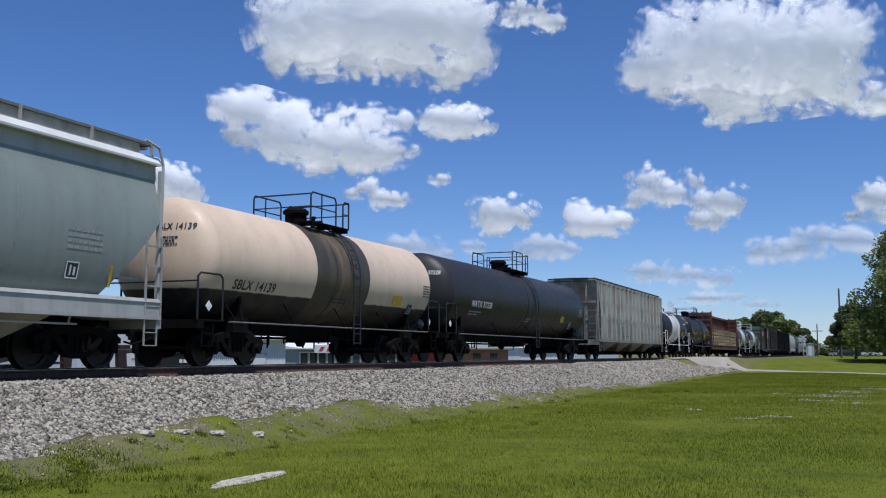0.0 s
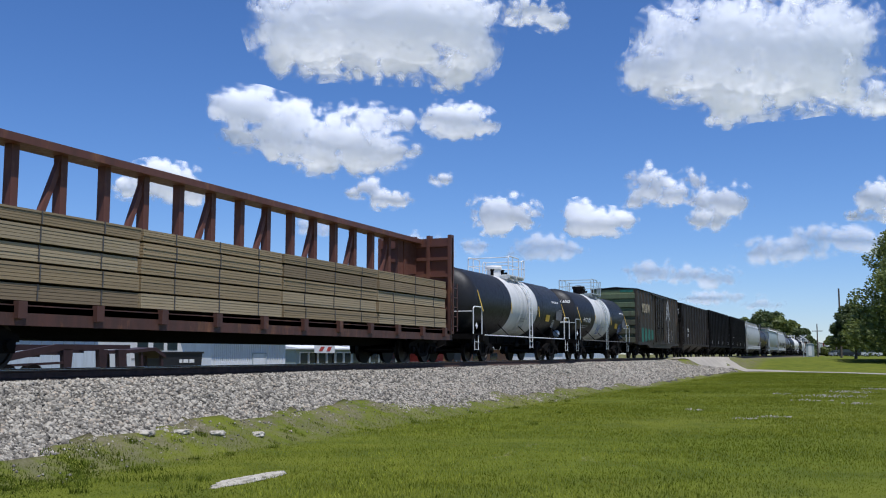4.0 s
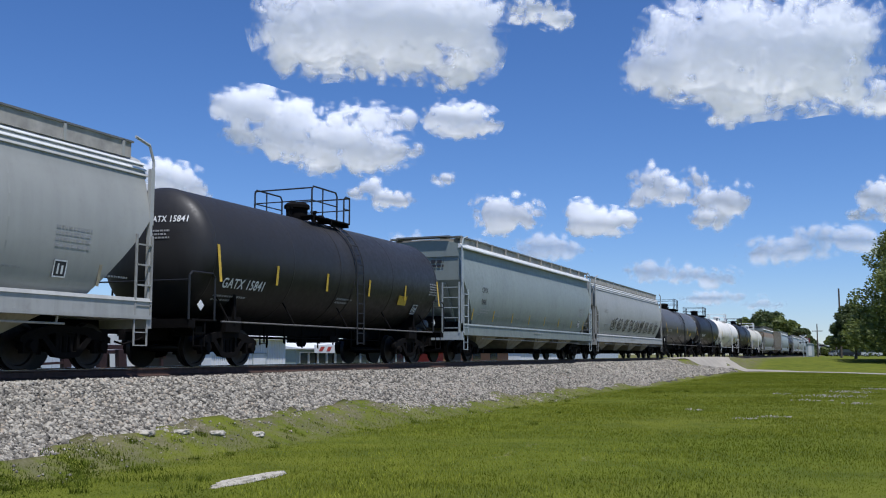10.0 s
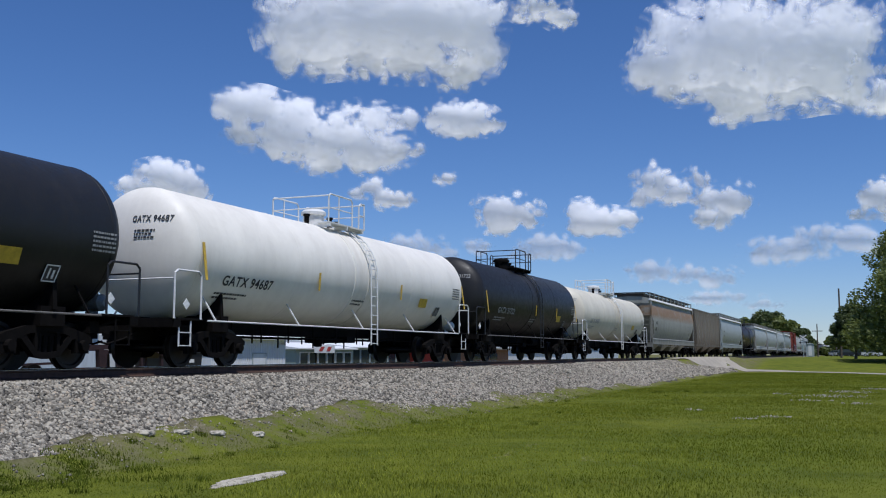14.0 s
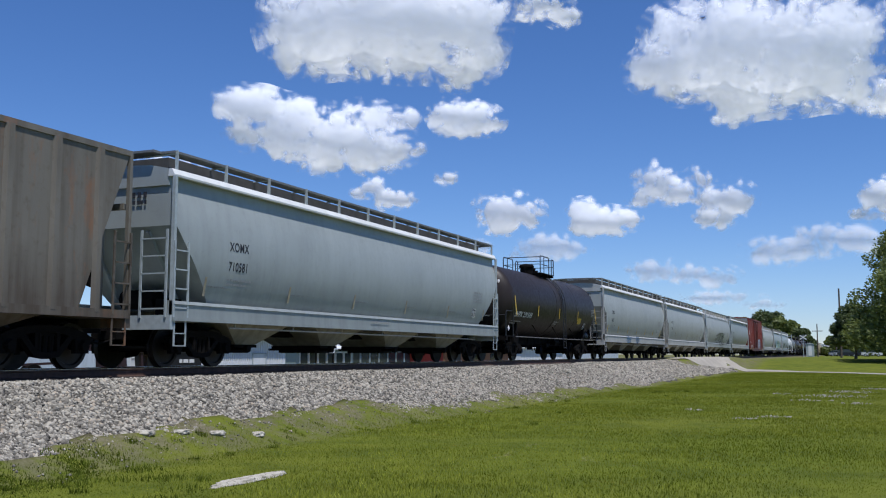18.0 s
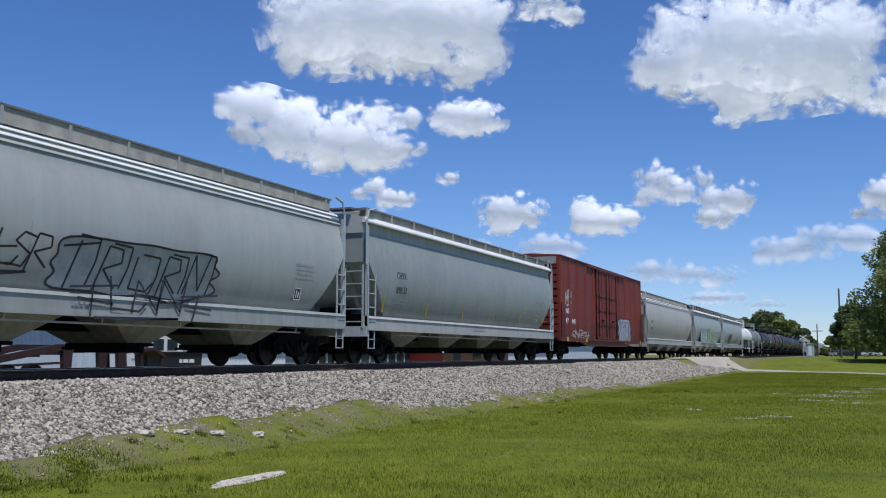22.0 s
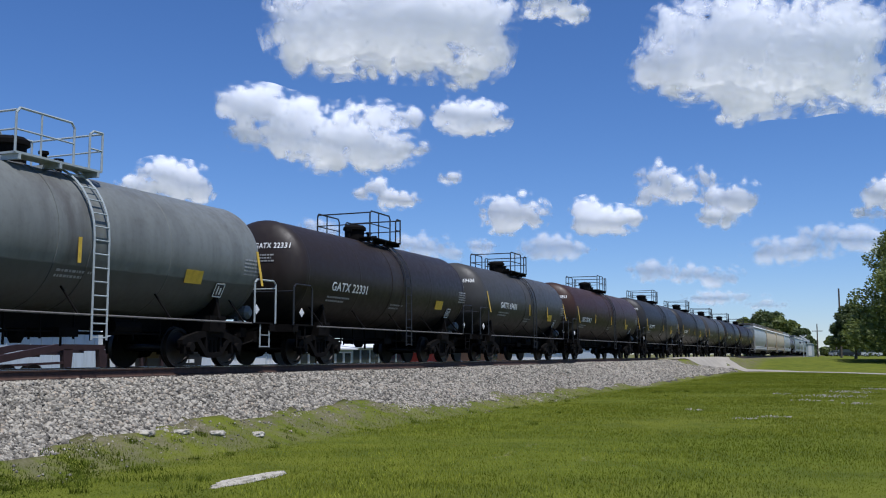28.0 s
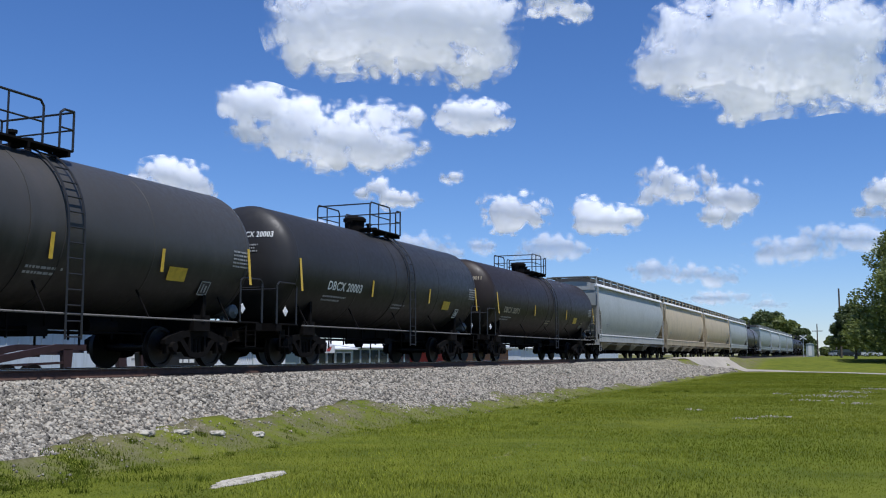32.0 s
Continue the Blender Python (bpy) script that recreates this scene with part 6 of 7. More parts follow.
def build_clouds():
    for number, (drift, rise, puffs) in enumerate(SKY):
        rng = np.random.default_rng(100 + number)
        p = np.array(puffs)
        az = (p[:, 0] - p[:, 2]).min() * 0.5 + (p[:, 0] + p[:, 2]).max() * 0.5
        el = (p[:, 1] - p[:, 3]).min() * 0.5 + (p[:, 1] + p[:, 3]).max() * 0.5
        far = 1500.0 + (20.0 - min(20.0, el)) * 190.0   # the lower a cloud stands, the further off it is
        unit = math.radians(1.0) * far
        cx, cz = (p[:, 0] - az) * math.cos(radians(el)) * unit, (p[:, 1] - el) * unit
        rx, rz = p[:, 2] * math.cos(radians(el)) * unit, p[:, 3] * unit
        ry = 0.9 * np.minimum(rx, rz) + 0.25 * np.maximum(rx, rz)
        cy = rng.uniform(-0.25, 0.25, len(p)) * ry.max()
        margin = 0.6 * rz.max() + 0.008 * far
        lo = np.array([(cx - rx).min() - margin, (cy - ry).min() - margin, (cz - rz).min() - margin])
        hi = np.array([(cx + rx).max() + margin, (cy + ry).max() + margin, (cz + rz).max() + margin])
        step = far * (0.0018 if len(puffs) > 8 else 0.0014)
        n = np.ceil((hi - lo) / step).astype(int)
        gx, gy, gz = (lo[k] + step * np.arange(n[k]) for k in range(3))
        acc = np.zeros(tuple(n))
        for a, b, c, ra, rb, rc in zip(cx, cy, cz, rx, ry, rz):
            q = np.sqrt(((gx - a) / ra)[:, None, None] ** 2 + ((gy - b) / rb)[None, :, None] ** 2 + ((gz - c) / rc)[None, None, :] ** 2)
            acc += np.exp(7.0 * np.clip(1.0 - q, -2, 1))
        f = np.log(acc + 1e-9) / 7.0
        points = np.stack(np.meshgrid(gx, gy, gz, indexing="ij"), -1)
        thin = points[:, ::3]
        rough = np.zeros(thin.shape[:3])
        # noise drawn out along the view, so that outlines stay ragged from the camera
        for size, weight in ((0.034, 0.36), (0.018, 0.42), (0.0095, 0.50), (0.005, 0.44)):
            rough += weight * (np.abs(2 * puffiness(thin * (1.0, 0.22, 1.0) / (size * far), rng) - 1) * 2.0 - 0.62)
        rough = f[:, ::3] + 0.85 * rough
        bumps = np.zeros(tuple(n))
        for size, weight in ((0.036, 0.36), (0.017, 0.26), (0.008, 0.13)):
            bumps += weight * (np.abs(2 * puffiness(points / (size * far), rng) - 1) * 2.0 - 0.6)
        # how much vapour lies one behind the other along the camera's line of sight, in degrees of depth; it fits the
        # clear rims to that view
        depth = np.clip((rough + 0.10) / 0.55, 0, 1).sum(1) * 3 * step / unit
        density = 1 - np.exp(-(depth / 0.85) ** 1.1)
        cloud = thing("cloud", "white cumulus cloud with a greyish base" if len(puffs) > 6 else "small white cumulus cloud", "cloud", "drifting clouds")
        for what, level, swell in (("veil", -0.45, 0.0), ("billow", -0.14, 0.30), ("core", 0.08, 0.52)):   # shells one inside the other, each half clear
            v, q = surface(f + swell * bumps, level)
            if len(v) < 40:
                continue
            v, q = largest(v, q)
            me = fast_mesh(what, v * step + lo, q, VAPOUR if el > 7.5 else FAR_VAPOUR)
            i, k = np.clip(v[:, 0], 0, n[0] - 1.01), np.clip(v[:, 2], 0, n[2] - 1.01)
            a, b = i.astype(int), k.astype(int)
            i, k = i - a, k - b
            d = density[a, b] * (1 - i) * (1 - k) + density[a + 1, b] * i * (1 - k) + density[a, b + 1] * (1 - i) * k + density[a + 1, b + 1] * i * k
            me.attributes.new("view_thickness", "FLOAT", "POINT").data.foreach_set("value", np.ascontiguousarray(d, dtype=np.float32))
            part(what, me, None, cloud)
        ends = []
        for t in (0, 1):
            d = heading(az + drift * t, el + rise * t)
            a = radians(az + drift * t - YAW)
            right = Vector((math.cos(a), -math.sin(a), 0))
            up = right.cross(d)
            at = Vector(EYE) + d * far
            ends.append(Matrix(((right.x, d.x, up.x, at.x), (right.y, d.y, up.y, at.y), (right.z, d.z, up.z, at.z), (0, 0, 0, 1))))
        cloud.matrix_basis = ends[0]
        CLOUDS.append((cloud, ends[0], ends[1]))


build_clouds()


# ---- grass, weeds, stones on the lawn ----
def blade_material(name, low, high):
    m = Nodes(name, 0.95, 0.0, 0.02)
    r = m.island()
    c = m.mix(r, low, high)
    c = m.mix(m.ramp(m.noise(0.25, 4, 0.6), 0.4, 0.7), c, scaled(low, 0.8))
    c = m.mix(m.ramp(m.noise(1.6, 5, 0.7), 0.45, 0.62, 0.0, 0.75), c, scaled(low, 0.62))
    c = m.mix(m.ramp(m.noise(0.8, 5, 0.7), 0.58, 0.72, 0.0, 0.6), c, (high[0] * 1.15, high[1] * 0.98, high[2] * 1.3))
    return m.done(c)


GRASS_MAT = blade_material("grass_blades", (0.160, 0.194, 0.015), (0.310, 0.326, 0.041))
WEED_MAT = blade_material("weed_leaves", (0.075, 0.105, 0.010), (0.150, 0.175, 0.020))


def blades(name, x, y, z, tall, wide, rng, material):
    """Single bent blades, three corners each, in one mesh."""
    n = len(x)
    a = rng.random(n) * 6.283
    w, h = wide * (0.6 + 0.8 * rng.random(n)), tall * (0.5 + rng.random(n))
    lean, b = h * rng.normal(0, 0.45, n), rng.random(n) * 6.283
    v = np.empty((n, 3, 3))
    v[:, 0] = np.stack([x - w * np.cos(a), y - w * np.sin(a), z - 0.01], -1)
    v[:, 1] = np.stack([x + w * np.cos(a), y + w * np.sin(a), z - 0.01], -1)
    v[:, 2] = np.stack([x + lean * np.cos(b), y + lean * np.sin(b), z + h], -1)
    return fast_mesh(name, v.reshape(-1, 3), np.arange(3 * n).reshape(-1, 3), material, False)


def build_grass():
    rng = np.random.default_rng(21)
    n = 400000
    y = 6.5 + 80 * rng.random(n) ** 2.1
    left = grass_edge(y) - 0.15 + 0.5 * rng.random(n) ** 3
    x = left + (15.3 + 0.04 * y - left) * rng.random(n)
    far = np.clip((y - 6) / 30, 0.25, 2.4)
    tuft = 0.75 + 0.45 * ripple(x, y, 0.6)
    keep = rng.random(n) < 0.12 + 0.88 * smoothstep(-0.1, 1.0, x - grass_edge(y) + 0.3 * ripple(x, y, 0.35))
    x, y, far, tuft = x[keep], y[keep], far[keep], tuft[keep]
    me = blades("grass", x, y, ground_height(x, y), 0.038 * np.clip(tuft, 0.35, 1.6), 0.004 + 0.009 * far, rng, GRASS_MAT)
    tagged(new("grass", me), "short mown green grass blades", "grass", "", "stuff")
    px, py, pt = [], [], []
    for k in range(150):
        cy = 8.5 + 34 * rng.random() ** 1.8 if k < 70 else 7.6 + 3.6 * rng.random()
        cx = float(grass_edge(cy)) + 0.1 + (1.2 * rng.random() if k % 4 else 4 * rng.random()) * (1.0 if k < 70 else 1.3 - 0.3 * (cy - 7.6))
        n = 60
        r, a = (0.11 if k < 70 else 0.30) * np.sqrt(rng.random(n)), 6.283 * rng.random(n)
        px.append(cx + r * np.cos(a))
        py.append(cy + r * np.sin(a))
        pt.append(np.full(n, 0.028 if k % 4 else 0.06))
    px, py, pt = np.concatenate(px), np.concatenate(py), np.concatenate(pt)
    me = blades("weeds", px, py, ground_height(px, py), pt, 0.008, rng, WEED_MAT)
    tagged(new("weeds", me), "dark green tufts of weeds along the bank", "weeds", "", "stuff")


def boulder(name, size, at, turn, seed, label):
    """A half-buried worn stone: a ball pressed into shape by noise."""
    bm = bmesh.new()
    bmesh.ops.create_icosphere(bm, subdivisions=4, radius=1.0)
    for v in bm.verts:
        p = v.co.copy()
        k = 1 + 0.28 * noise.fractal(p * 1.3 + Vector((seed, 0, 0)), 0.9, 2.0, 4) + 0.10 * noise.noise(p * 6)
        v.co = Vector((p.x * size[0] * k, p.y * size[1] * k, max(-0.6, min(0.55, p.z * k)) * size[2]))
    me = bpy.data.meshes.new(name)
    bm.to_mesh(me)
    bm.free()
    me.materials.append(PALE_STONE)
    me.shade_smooth()
    ob = tagged(new(name, me), label, "stone")
    ob.matrix_basis = pose(*at, 0, 0, turn)


def pale_stone():
    m = Nodes("weathered_white_limestone", 0.95, 0.0, 0.1)
    a, b = m.noise(3.0, 6, 0.7), m.noise(16.0, 5, 0.7)
    c = m.mix(m.ramp(a, 0.35, 0.7), (0.56, 0.52, 0.43), (0.33, 0.295, 0.23))
    c = m.mix(m.ramp(b, 0.52, 0.66, 0.0, 0.85), c, (0.11, 0.10, 0.08))
    m.bump(b, 0.7, 0.02)
    return m.done(c)


PALE_STONE = pale_stone()


def lawn_at(x, y):
    return float(ground_height(np.array(float(x)), np.array(float(y))))


def build_lawn_stones():
    boulder("limestone_slab", (0.115, 0.72, 0.07), (7.70, 10.45, lawn_at(7.70, 10.45) + 0.015), -3, 2.0, "long flat white limestone slab sunk in the grass")
    for x, y, s, seed in ((4.44, 12.5, 0.11, 5), (4.54, 13.26, 0.10, 7), (4.75, 13.94, 0.12, 9), (4.98, 14.83, 0.11, 11)):
        boulder("limestone_rock", (s, s * 1.4, s * 0.6), (x, y, lawn_at(x, y) + 0.012), seed * 20, seed, "small pale limestone rock in the grass")
    boulder("white_rock", (0.14, 0.2, 0.14), (3.2, 41.4, -0.45), 10, 3.3, "bright white rock on the ballast bank")
    rng = np.random.default_rng(31)
    spots = ((13.8, 38.5, 1.2, 1.3), (12.8, 25.8, 0.45, 0.5), (12.2, 24.8, 0.3, 0.35), (14.4, 43, 0.9, 1.5), (12.0, 40, 0.4, 0.6), (14.6, 33.5, 0.5, 0.5), (13.2, 35.0, 0.7, 0.6), (10.5, 28.0, 0.3, 0.3), (15.6, 47, 0.8, 1.2))
    for x, y, a, b in spots:
        def patch(n, x=x, y=y, a=a, b=b):
            r, t = np.sqrt(rng.random(n)) * (0.7 + 0.5 * rng.random(n)), rng.random(n) * 6.283
            px, py = x + a * r * np.cos(t), y + b * r * np.sin(t)
            return np.stack([px, py, ground_height(px, py) + 0.02], -1)
        ob = scattered_stones("gravel_patch", int(70 * a * b + 15), 0.026, patch, rng, "thin patch of pale gravel showing through the lawn")
        ob.data.materials[0] = PALE_STONE


# ---- the drive and its crossing ----
def build_drive():
    xs = np.concatenate([np.arange(1.0, 10.0, 0.25), np.arange(10.0, 61.0, 1.0)])
    across = np.linspace(-1, 1, 13)
    near, far = (np.interp(xs, *zip(*edge)) for edge in (NEAR_EDGE, FAR_EDGE))
    v, f = [], []
    for i, x in enumerate(xs):
        half = (far[i] - near[i]) / 2 + 0.2 * math.sin(x * 1.7)
        for s in across:
            y = (near[i] + far[i]) / 2 + s * half
            v.append((x, y, max(lawn_at(x, y), float(ballast_height(np.array(x), np.array(y))) if x > 2.0 else -0.2) + 0.05 * (1 - s * s) + 0.03))
    n = len(across)
    for i in range(len(xs) - 1):
        f += [(i * n + k, (i + 1) * n + k, (i + 1) * n + k + 1, i * n + k + 1) for k in range(n - 1)]
    solid("drive", fast_mesh("drive", np.array(v), np.array(f), GRAVEL_MAT), None, "pale gravel drive rising to the level crossing", "drive", "structure")
    deck = simple("weathered_crossing_planks", (0.16, 0.14, 0.12), 0.9, 0.0, 0.4, 5.0)
    for k in range(4):
        x = (-0.62, -0.22, 0.22, 0.62)[k]
        solid("crossing_plank", Mesh().box(x - 0.17, x + 0.17, ROAD_Y - 4, ROAD_Y + 4, -0.12, -0.015), deck, "weathered timber crossing plank between the rails", "plank", "", False, "crossing planks")
    apron = Mesh().box(0.90, 2.2, ROAD_Y - 4.4, ROAD_Y + 4.4, -0.3, -0.03)
    solid("crossing_apron", apron, deck, "worn apron beside the rail at the crossing", "apron", "structure")


# ---- trees ----
def bark_material():
    m = Nodes("rough_grey_bark", 0.95)
    n = m.noise(6.0, 6, 0.7, (2.0, 2.0, 0.4))
    m.bump(n, 0.8, 0.04)
    return m.done(m.mix(m.ramp(n, 0.3, 0.7), (0.05, 0.04, 0.03), (0.14, 0.115, 0.09)))


def leaf_material(name, low, high):
    m = Nodes(name, 0.55)
    c = m.mix(m.ramp(m.noise(0.5, 3, 0.6), 0.35, 0.7), m.mix(m.island(), low, high), scaled(low, 0.7))
    m.done(c)
    through_light, both = m.t.nodes.new("ShaderNodeBsdfTranslucent"), m.t.nodes.new("ShaderNodeMixShader")
    m.link(c, through_light.inputs["Color"])
    both.inputs[0].default_value = 0.4
    m.link(m.bsdf.outputs[0], both.inputs[1])
    m.link(through_light.outputs[0], both.inputs[2])
    m.link(both.outputs[0], m.t.nodes["Material Output"].inputs["Surface"])
    return m.mat


BARK = bark_material()
LEAVES = leaf_material("broad_green_leaves", (0.13, 0.17, 0.03), (0.30, 0.33, 0.085))
DARK_LEAVES = leaf_material("dark_green_leaves", (0.08, 0.115, 0.035), (0.18, 0.21, 0.065))


def tree(at, height, spread, leaves, size, seed, label, material, low=0.15, clumps=26):
    rng = np.random.default_rng(seed)
    ob = thing("tree", label, "tree", "", pose(*at))
    trunk = Mesh()
    top = height * 0.55
    trunk.rod((0, 0, -0.2), (0.1, 0, top * 0.5), height * 0.030, 10, height * 0.022)
    trunk.rod((0.1, 0, top * 0.5), (0.0, 0.1, top * 1.2), height * 0.022, 8, height * 0.010)
    part("trunk", trunk, BARK, ob, "", None, True)
    a = rng.random(clumps) * 6.283
    u = rng.random(clumps)
    cz = height * (low + (0.92 - low) * u)
    reach = spread * (1.03 - u ** 1.6) ** 0.6
    rr = reach * np.sqrt(rng.random(clumps)) * 0.85
    centre = np.stack([rr * np.cos(a), rr * np.sin(a), cz], -1)
    radius = spread * (0.22 + 0.22 * rng.random(clumps)) * (26 / clumps) ** 0.25
    limbs = Mesh()
    for c in centre[:14]:
        base = Vector((0.05, 0, height * low + 0.5 * (c[2] - height * low)))
        limbs.rod(base, Vector(c), height * 0.009, 6, height * 0.003)
    part("limbs", limbs, BARK, ob)
    pick = rng.integers(0, clumps, leaves)
    d = rng.normal(size=(leaves, 3))
    d /= np.linalg.norm(d, axis=1, keepdims=True)
    p = centre[pick] + d * (radius[pick] * (0.55 + 0.5 * rng.random(leaves)))[:, None] * np.array((1, 1, 0.75))
    n = d + 0.9 * rng.normal(size=(leaves, 3))
    n /= np.linalg.norm(n, axis=1, keepdims=True)
    s = np.cross(n, np.array((0.3, 0.2, 1.0)))
    s /= np.linalg.norm(s, axis=1, keepdims=True)
    t = np.cross(n, s)
    k = (size * (0.6 + 0.8 * rng.random(leaves)))[:, None]
    v = np.stack([p - s * k, p + t * k * 0.6, p + s * k, p - t * k * 0.6], 1)
    part("crown", fast_mesh("crown", v.reshape(-1, 3), np.arange(4 * leaves).reshape(-1, 4), material, False), None, ob)
    return ob


def build_trees():
    tree((21.1, 112.0, lawn_at(21.1, 112)), 15.0, 8.2, 90000, 0.15, 1, "broad green shade tree with a full low crown", LEAVES, 0.14, 110)
    tree((14.6, 128.0, lawn_at(14.6, 128)), 6.6, 2.9, 24000, 0.15, 2, "round green tree behind the shade tree", DARK_LEAVES, 0.30, 46)
    tree((24.0, 140.0, lawn_at(24, 140)), 11.0, 5.0, 5000, 0.32, 3, "dark green tree at the end of the lawn", DARK_LEAVES, 0.1, 22)
    for k, (x, y, h, s) in enumerate(((-14.5, 326, 14.6, 5.6), (-9.0, 332, 13.6, 6.0), (-4.2, 330, 11.4, 5.0), (-0.4, 335, 8.4, 4.0), (5.6, 420, 7.5, 4.5), (13.5, 400, 6.5, 4.0), (-18.5, 330, 12.0, 5.0), (-12.0, 322, 13.4, 6.5), (-6.5, 326, 12.2, 6.0), (-2.4, 328, 9.6, 5.0), (9.5, 390, 6.0, 5.0), (17.5, 395, 7.0, 5.0), (22.0, 380, 7.5, 5.5), (26.5, 390, 8.0, 5.5))):
        tree((x, y, -0.5), h, s, 5200, 0.55, 40 + k, "distant broad-leaved tree behind the tracks", DARK_LEAVES if k % 2 else LEAVES, 0.05, 18)
    wood = np.random.default_rng(77)
    for k in range(9):
        tree((30 + 12 * k + 6 * wood.random(), 330 + 80 * wood.random(), -0.5), 9 + 4 * wood.random(), 6.0, 1300, 0.7, 60 + k, "distant tree along the far edge of the lawn", DARK_LEAVES, 0.02, 14)


# ---- beyond the track ----
def sheet_metal(name, base, vary=0.2):
    m = Nodes(name, 0.5)
    n = m.noise(2.0, 5, 0.6, (1.0, 1.0, 0.2))
    return m.done(m.mix(m.ramp(n, 0.4, 0.75), base, scaled(base, 1 - vary)))


GLASS = simple("dark_window_glass", (0.03, 0.045, 0.05), 0.08, 0.0, 0.2, 1.0)


def shed(name, label, x, y0, y1, deep, floor, eave, ridge, wall, roof, ribs=0, openings=(), trim=None):
    """A building whose long wall faces the track. openings: (y, z0, width, height, material, name) on that wall."""
    ob = thing(name, label, "building", "", pose(x, 0, 0))
    body = Mesh().prism([(y0, floor), (y1, floor), (y1, eave), (y0, eave)], 0, -deep, 0)
    part("wall", body, wall, ob)
    r = Mesh().prism([(0.45, eave), (0.45, eave + 0.12), (-deep / 2, ridge), (-deep - 0.3, eave + 0.12), (-deep - 0.3, eave)], 1, y0 - 0.3, y1 + 0.3)
    part("roof", r, roof, ob)
    if ribs:
        rib = Mesh().box(0, 0.04, -0.05, 0.05, floor, eave).data("rib", wall)
        for k in range(ribs):
            part("rib", rib, None, ob, "", pose(0, y0 + (y1 - y0) * (k + 0.5) / ribs, 0))
    for y, z, w, h, mat, what in openings:
        o = part(what, Mesh().box(-0.05, 0.05, y, y + w, z, z + h), mat, ob)
        if trim:
            e = Mesh()
            for a in ((y - 0.08, y, z, z + h), (y + w, y + w + 0.08, z, z + h), (y - 0.08, y + w + 0.08, z + h, z + h + 0.08)):
                e.box(0.0, 0.09, *a)
            part("frame", e, trim, o)
    return ob


def build_beyond():
    pale, white = sheet_metal("pale_blue_metal_siding", (0.50, 0.56, 0.62)), sheet_metal("white_metal_siding", (0.72, 0.74, 0.76))
    roof_white = sheet_metal("white_metal_roof", (0.78, 0.78, 0.77), 0.1)
    red, brown = sheet_metal("red_metal_siding", (0.42, 0.045, 0.03)), simple("brown_brick_wall", (0.33, 0.16, 0.08), 0.9, 0.0, 0.3, 6.0)
    green = sheet_metal("grey_green_siding", (0.30, 0.36, 0.34))
    # near-black panel colour that paints in the shade inside a doorway
    dark = simple("doorway_shade", (0.02, 0.022, 0.025), 0.6)
    g = -0.95
    shed("warehouse", "long pale blue metal warehouse with a white roof", -32.0, 12.0, 68.0, 22.0, g, 2.25, 3.1, pale, roof_white, 60)
    shed("metal_shed", "white corrugated metal shed", -24.0, 53.5, 62.5, 8.0, g, 1.3, 1.9, white, roof_white, 40, ((58.2, -0.6, 1.6, 0.9, white, "hatch"),), GREY_RAIL)
    low = shed("low_office", "low white-roofed office with dark windows and a sign", -34.0, 80.5, 92.0, 10.0, g, 0.75, 1.5, green, roof_white, 0, tuple((81.2 + 1.75 * k, -0.6, 1.4, 1.0, GLASS, "window") for k in range(6)), WHITE_RAIL)
    sign = thing("sign_board", "white sign board with a red emblem on posts", "sign", "", pose(-33.0, 84.2, 0))
    part("board", Mesh().box(-0.06, 0.06, -1.9, 1.9, 0.4, 1.15), WHITE_RAIL, sign)
    part("emblem", Mesh().prism([(-1.3, 0.55), (-0.6, 0.55), (-0.1, 1.0), (-0.8, 1.0)], 0, 0.06, 0.08).prism([(0.2, 0.55), (0.9, 0.55), (1.3, 1.0), (0.6, 1.0)], 0, 0.06, 0.08), red, sign, "red slanting shapes")
    part("post", Mesh().box(-0.05, 0.05, -1.7, -1.6, g, 0.4).box(-0.05, 0.05, 1.6, 1.7, g, 0.4), STEEL_DARK, sign)
    shed("glazed_hall", "grey-green hall with tall windows and a white roof", -36.0, 94.5, 111.0, 14.0, g, 0.95, 1.9, green, roof_white, 0, tuple((95.2 + 2.3 * k, -0.7, 2.0, 1.45, GLASS, "window") for k in range(7)), GREY_RAIL)
    barn = shed("red_shed", "small red metal shed with a pale roof", -33.0, 110.5, 114.0, 7.0, g, 0.45, 1.0, red, sheet_metal("grey_metal_roof", (0.45, 0.46, 0.47)), 14)
    shed("brick_building", "brown brick building beyond the track", -34.0, 117.0, 142.0, 12.0, g, 0.85, 1.15, brown, simple("brown_flat_roof", (0.10, 0.07, 0.05), 0.9), 0, ((120.0, -0.8, 2.4, 1.4, dark, "doorway"), (127.0, -0.5, 3.0, 0.9, GLASS, "window"), (134.0, -0.5, 3.0, 0.9, GLASS, "window")))
    shed("white_house", "white house beyond the track", -34.0, 148.0, 172.0, 12.0, g, 1.2, 2.0, white, roof_white, 30)
    shed("grey_depot", "pale metal depot further along the track", -38.0, 185.0, 235.0, 14.0, g, 2.2, 3.2, pale, roof_white, 30)
    # flatbed trailer frames parked in the yard
    rust = simple("dark_red_trailer_steel", (0.034, 0.016, 0.018), 0.7, 0.0, 0.4, 4.0)
    for y0 in (22.2,):
        tr = thing("trailer_frame", "dark red low trailer frame parked behind the track", "trailer", "", pose(-11.0, y0, 0))
        for x in (-0.9, 0.9):
            part("beam", Mesh().prism([(0, -0.15), (3.6, 0.42), (7.0, 0.48), (7.0, 0.62), (3.4, 0.62), (0, 0.08)], 0, x - 0.06, x + 0.06), rust, tr)
        for k in range(7):
            part("cross_member", Mesh().box(-0.9, 0.9, 0.6 + k, 0.7 + k, 0.05 + 0.07 * k, 0.16 + 0.07 * k), rust, tr)
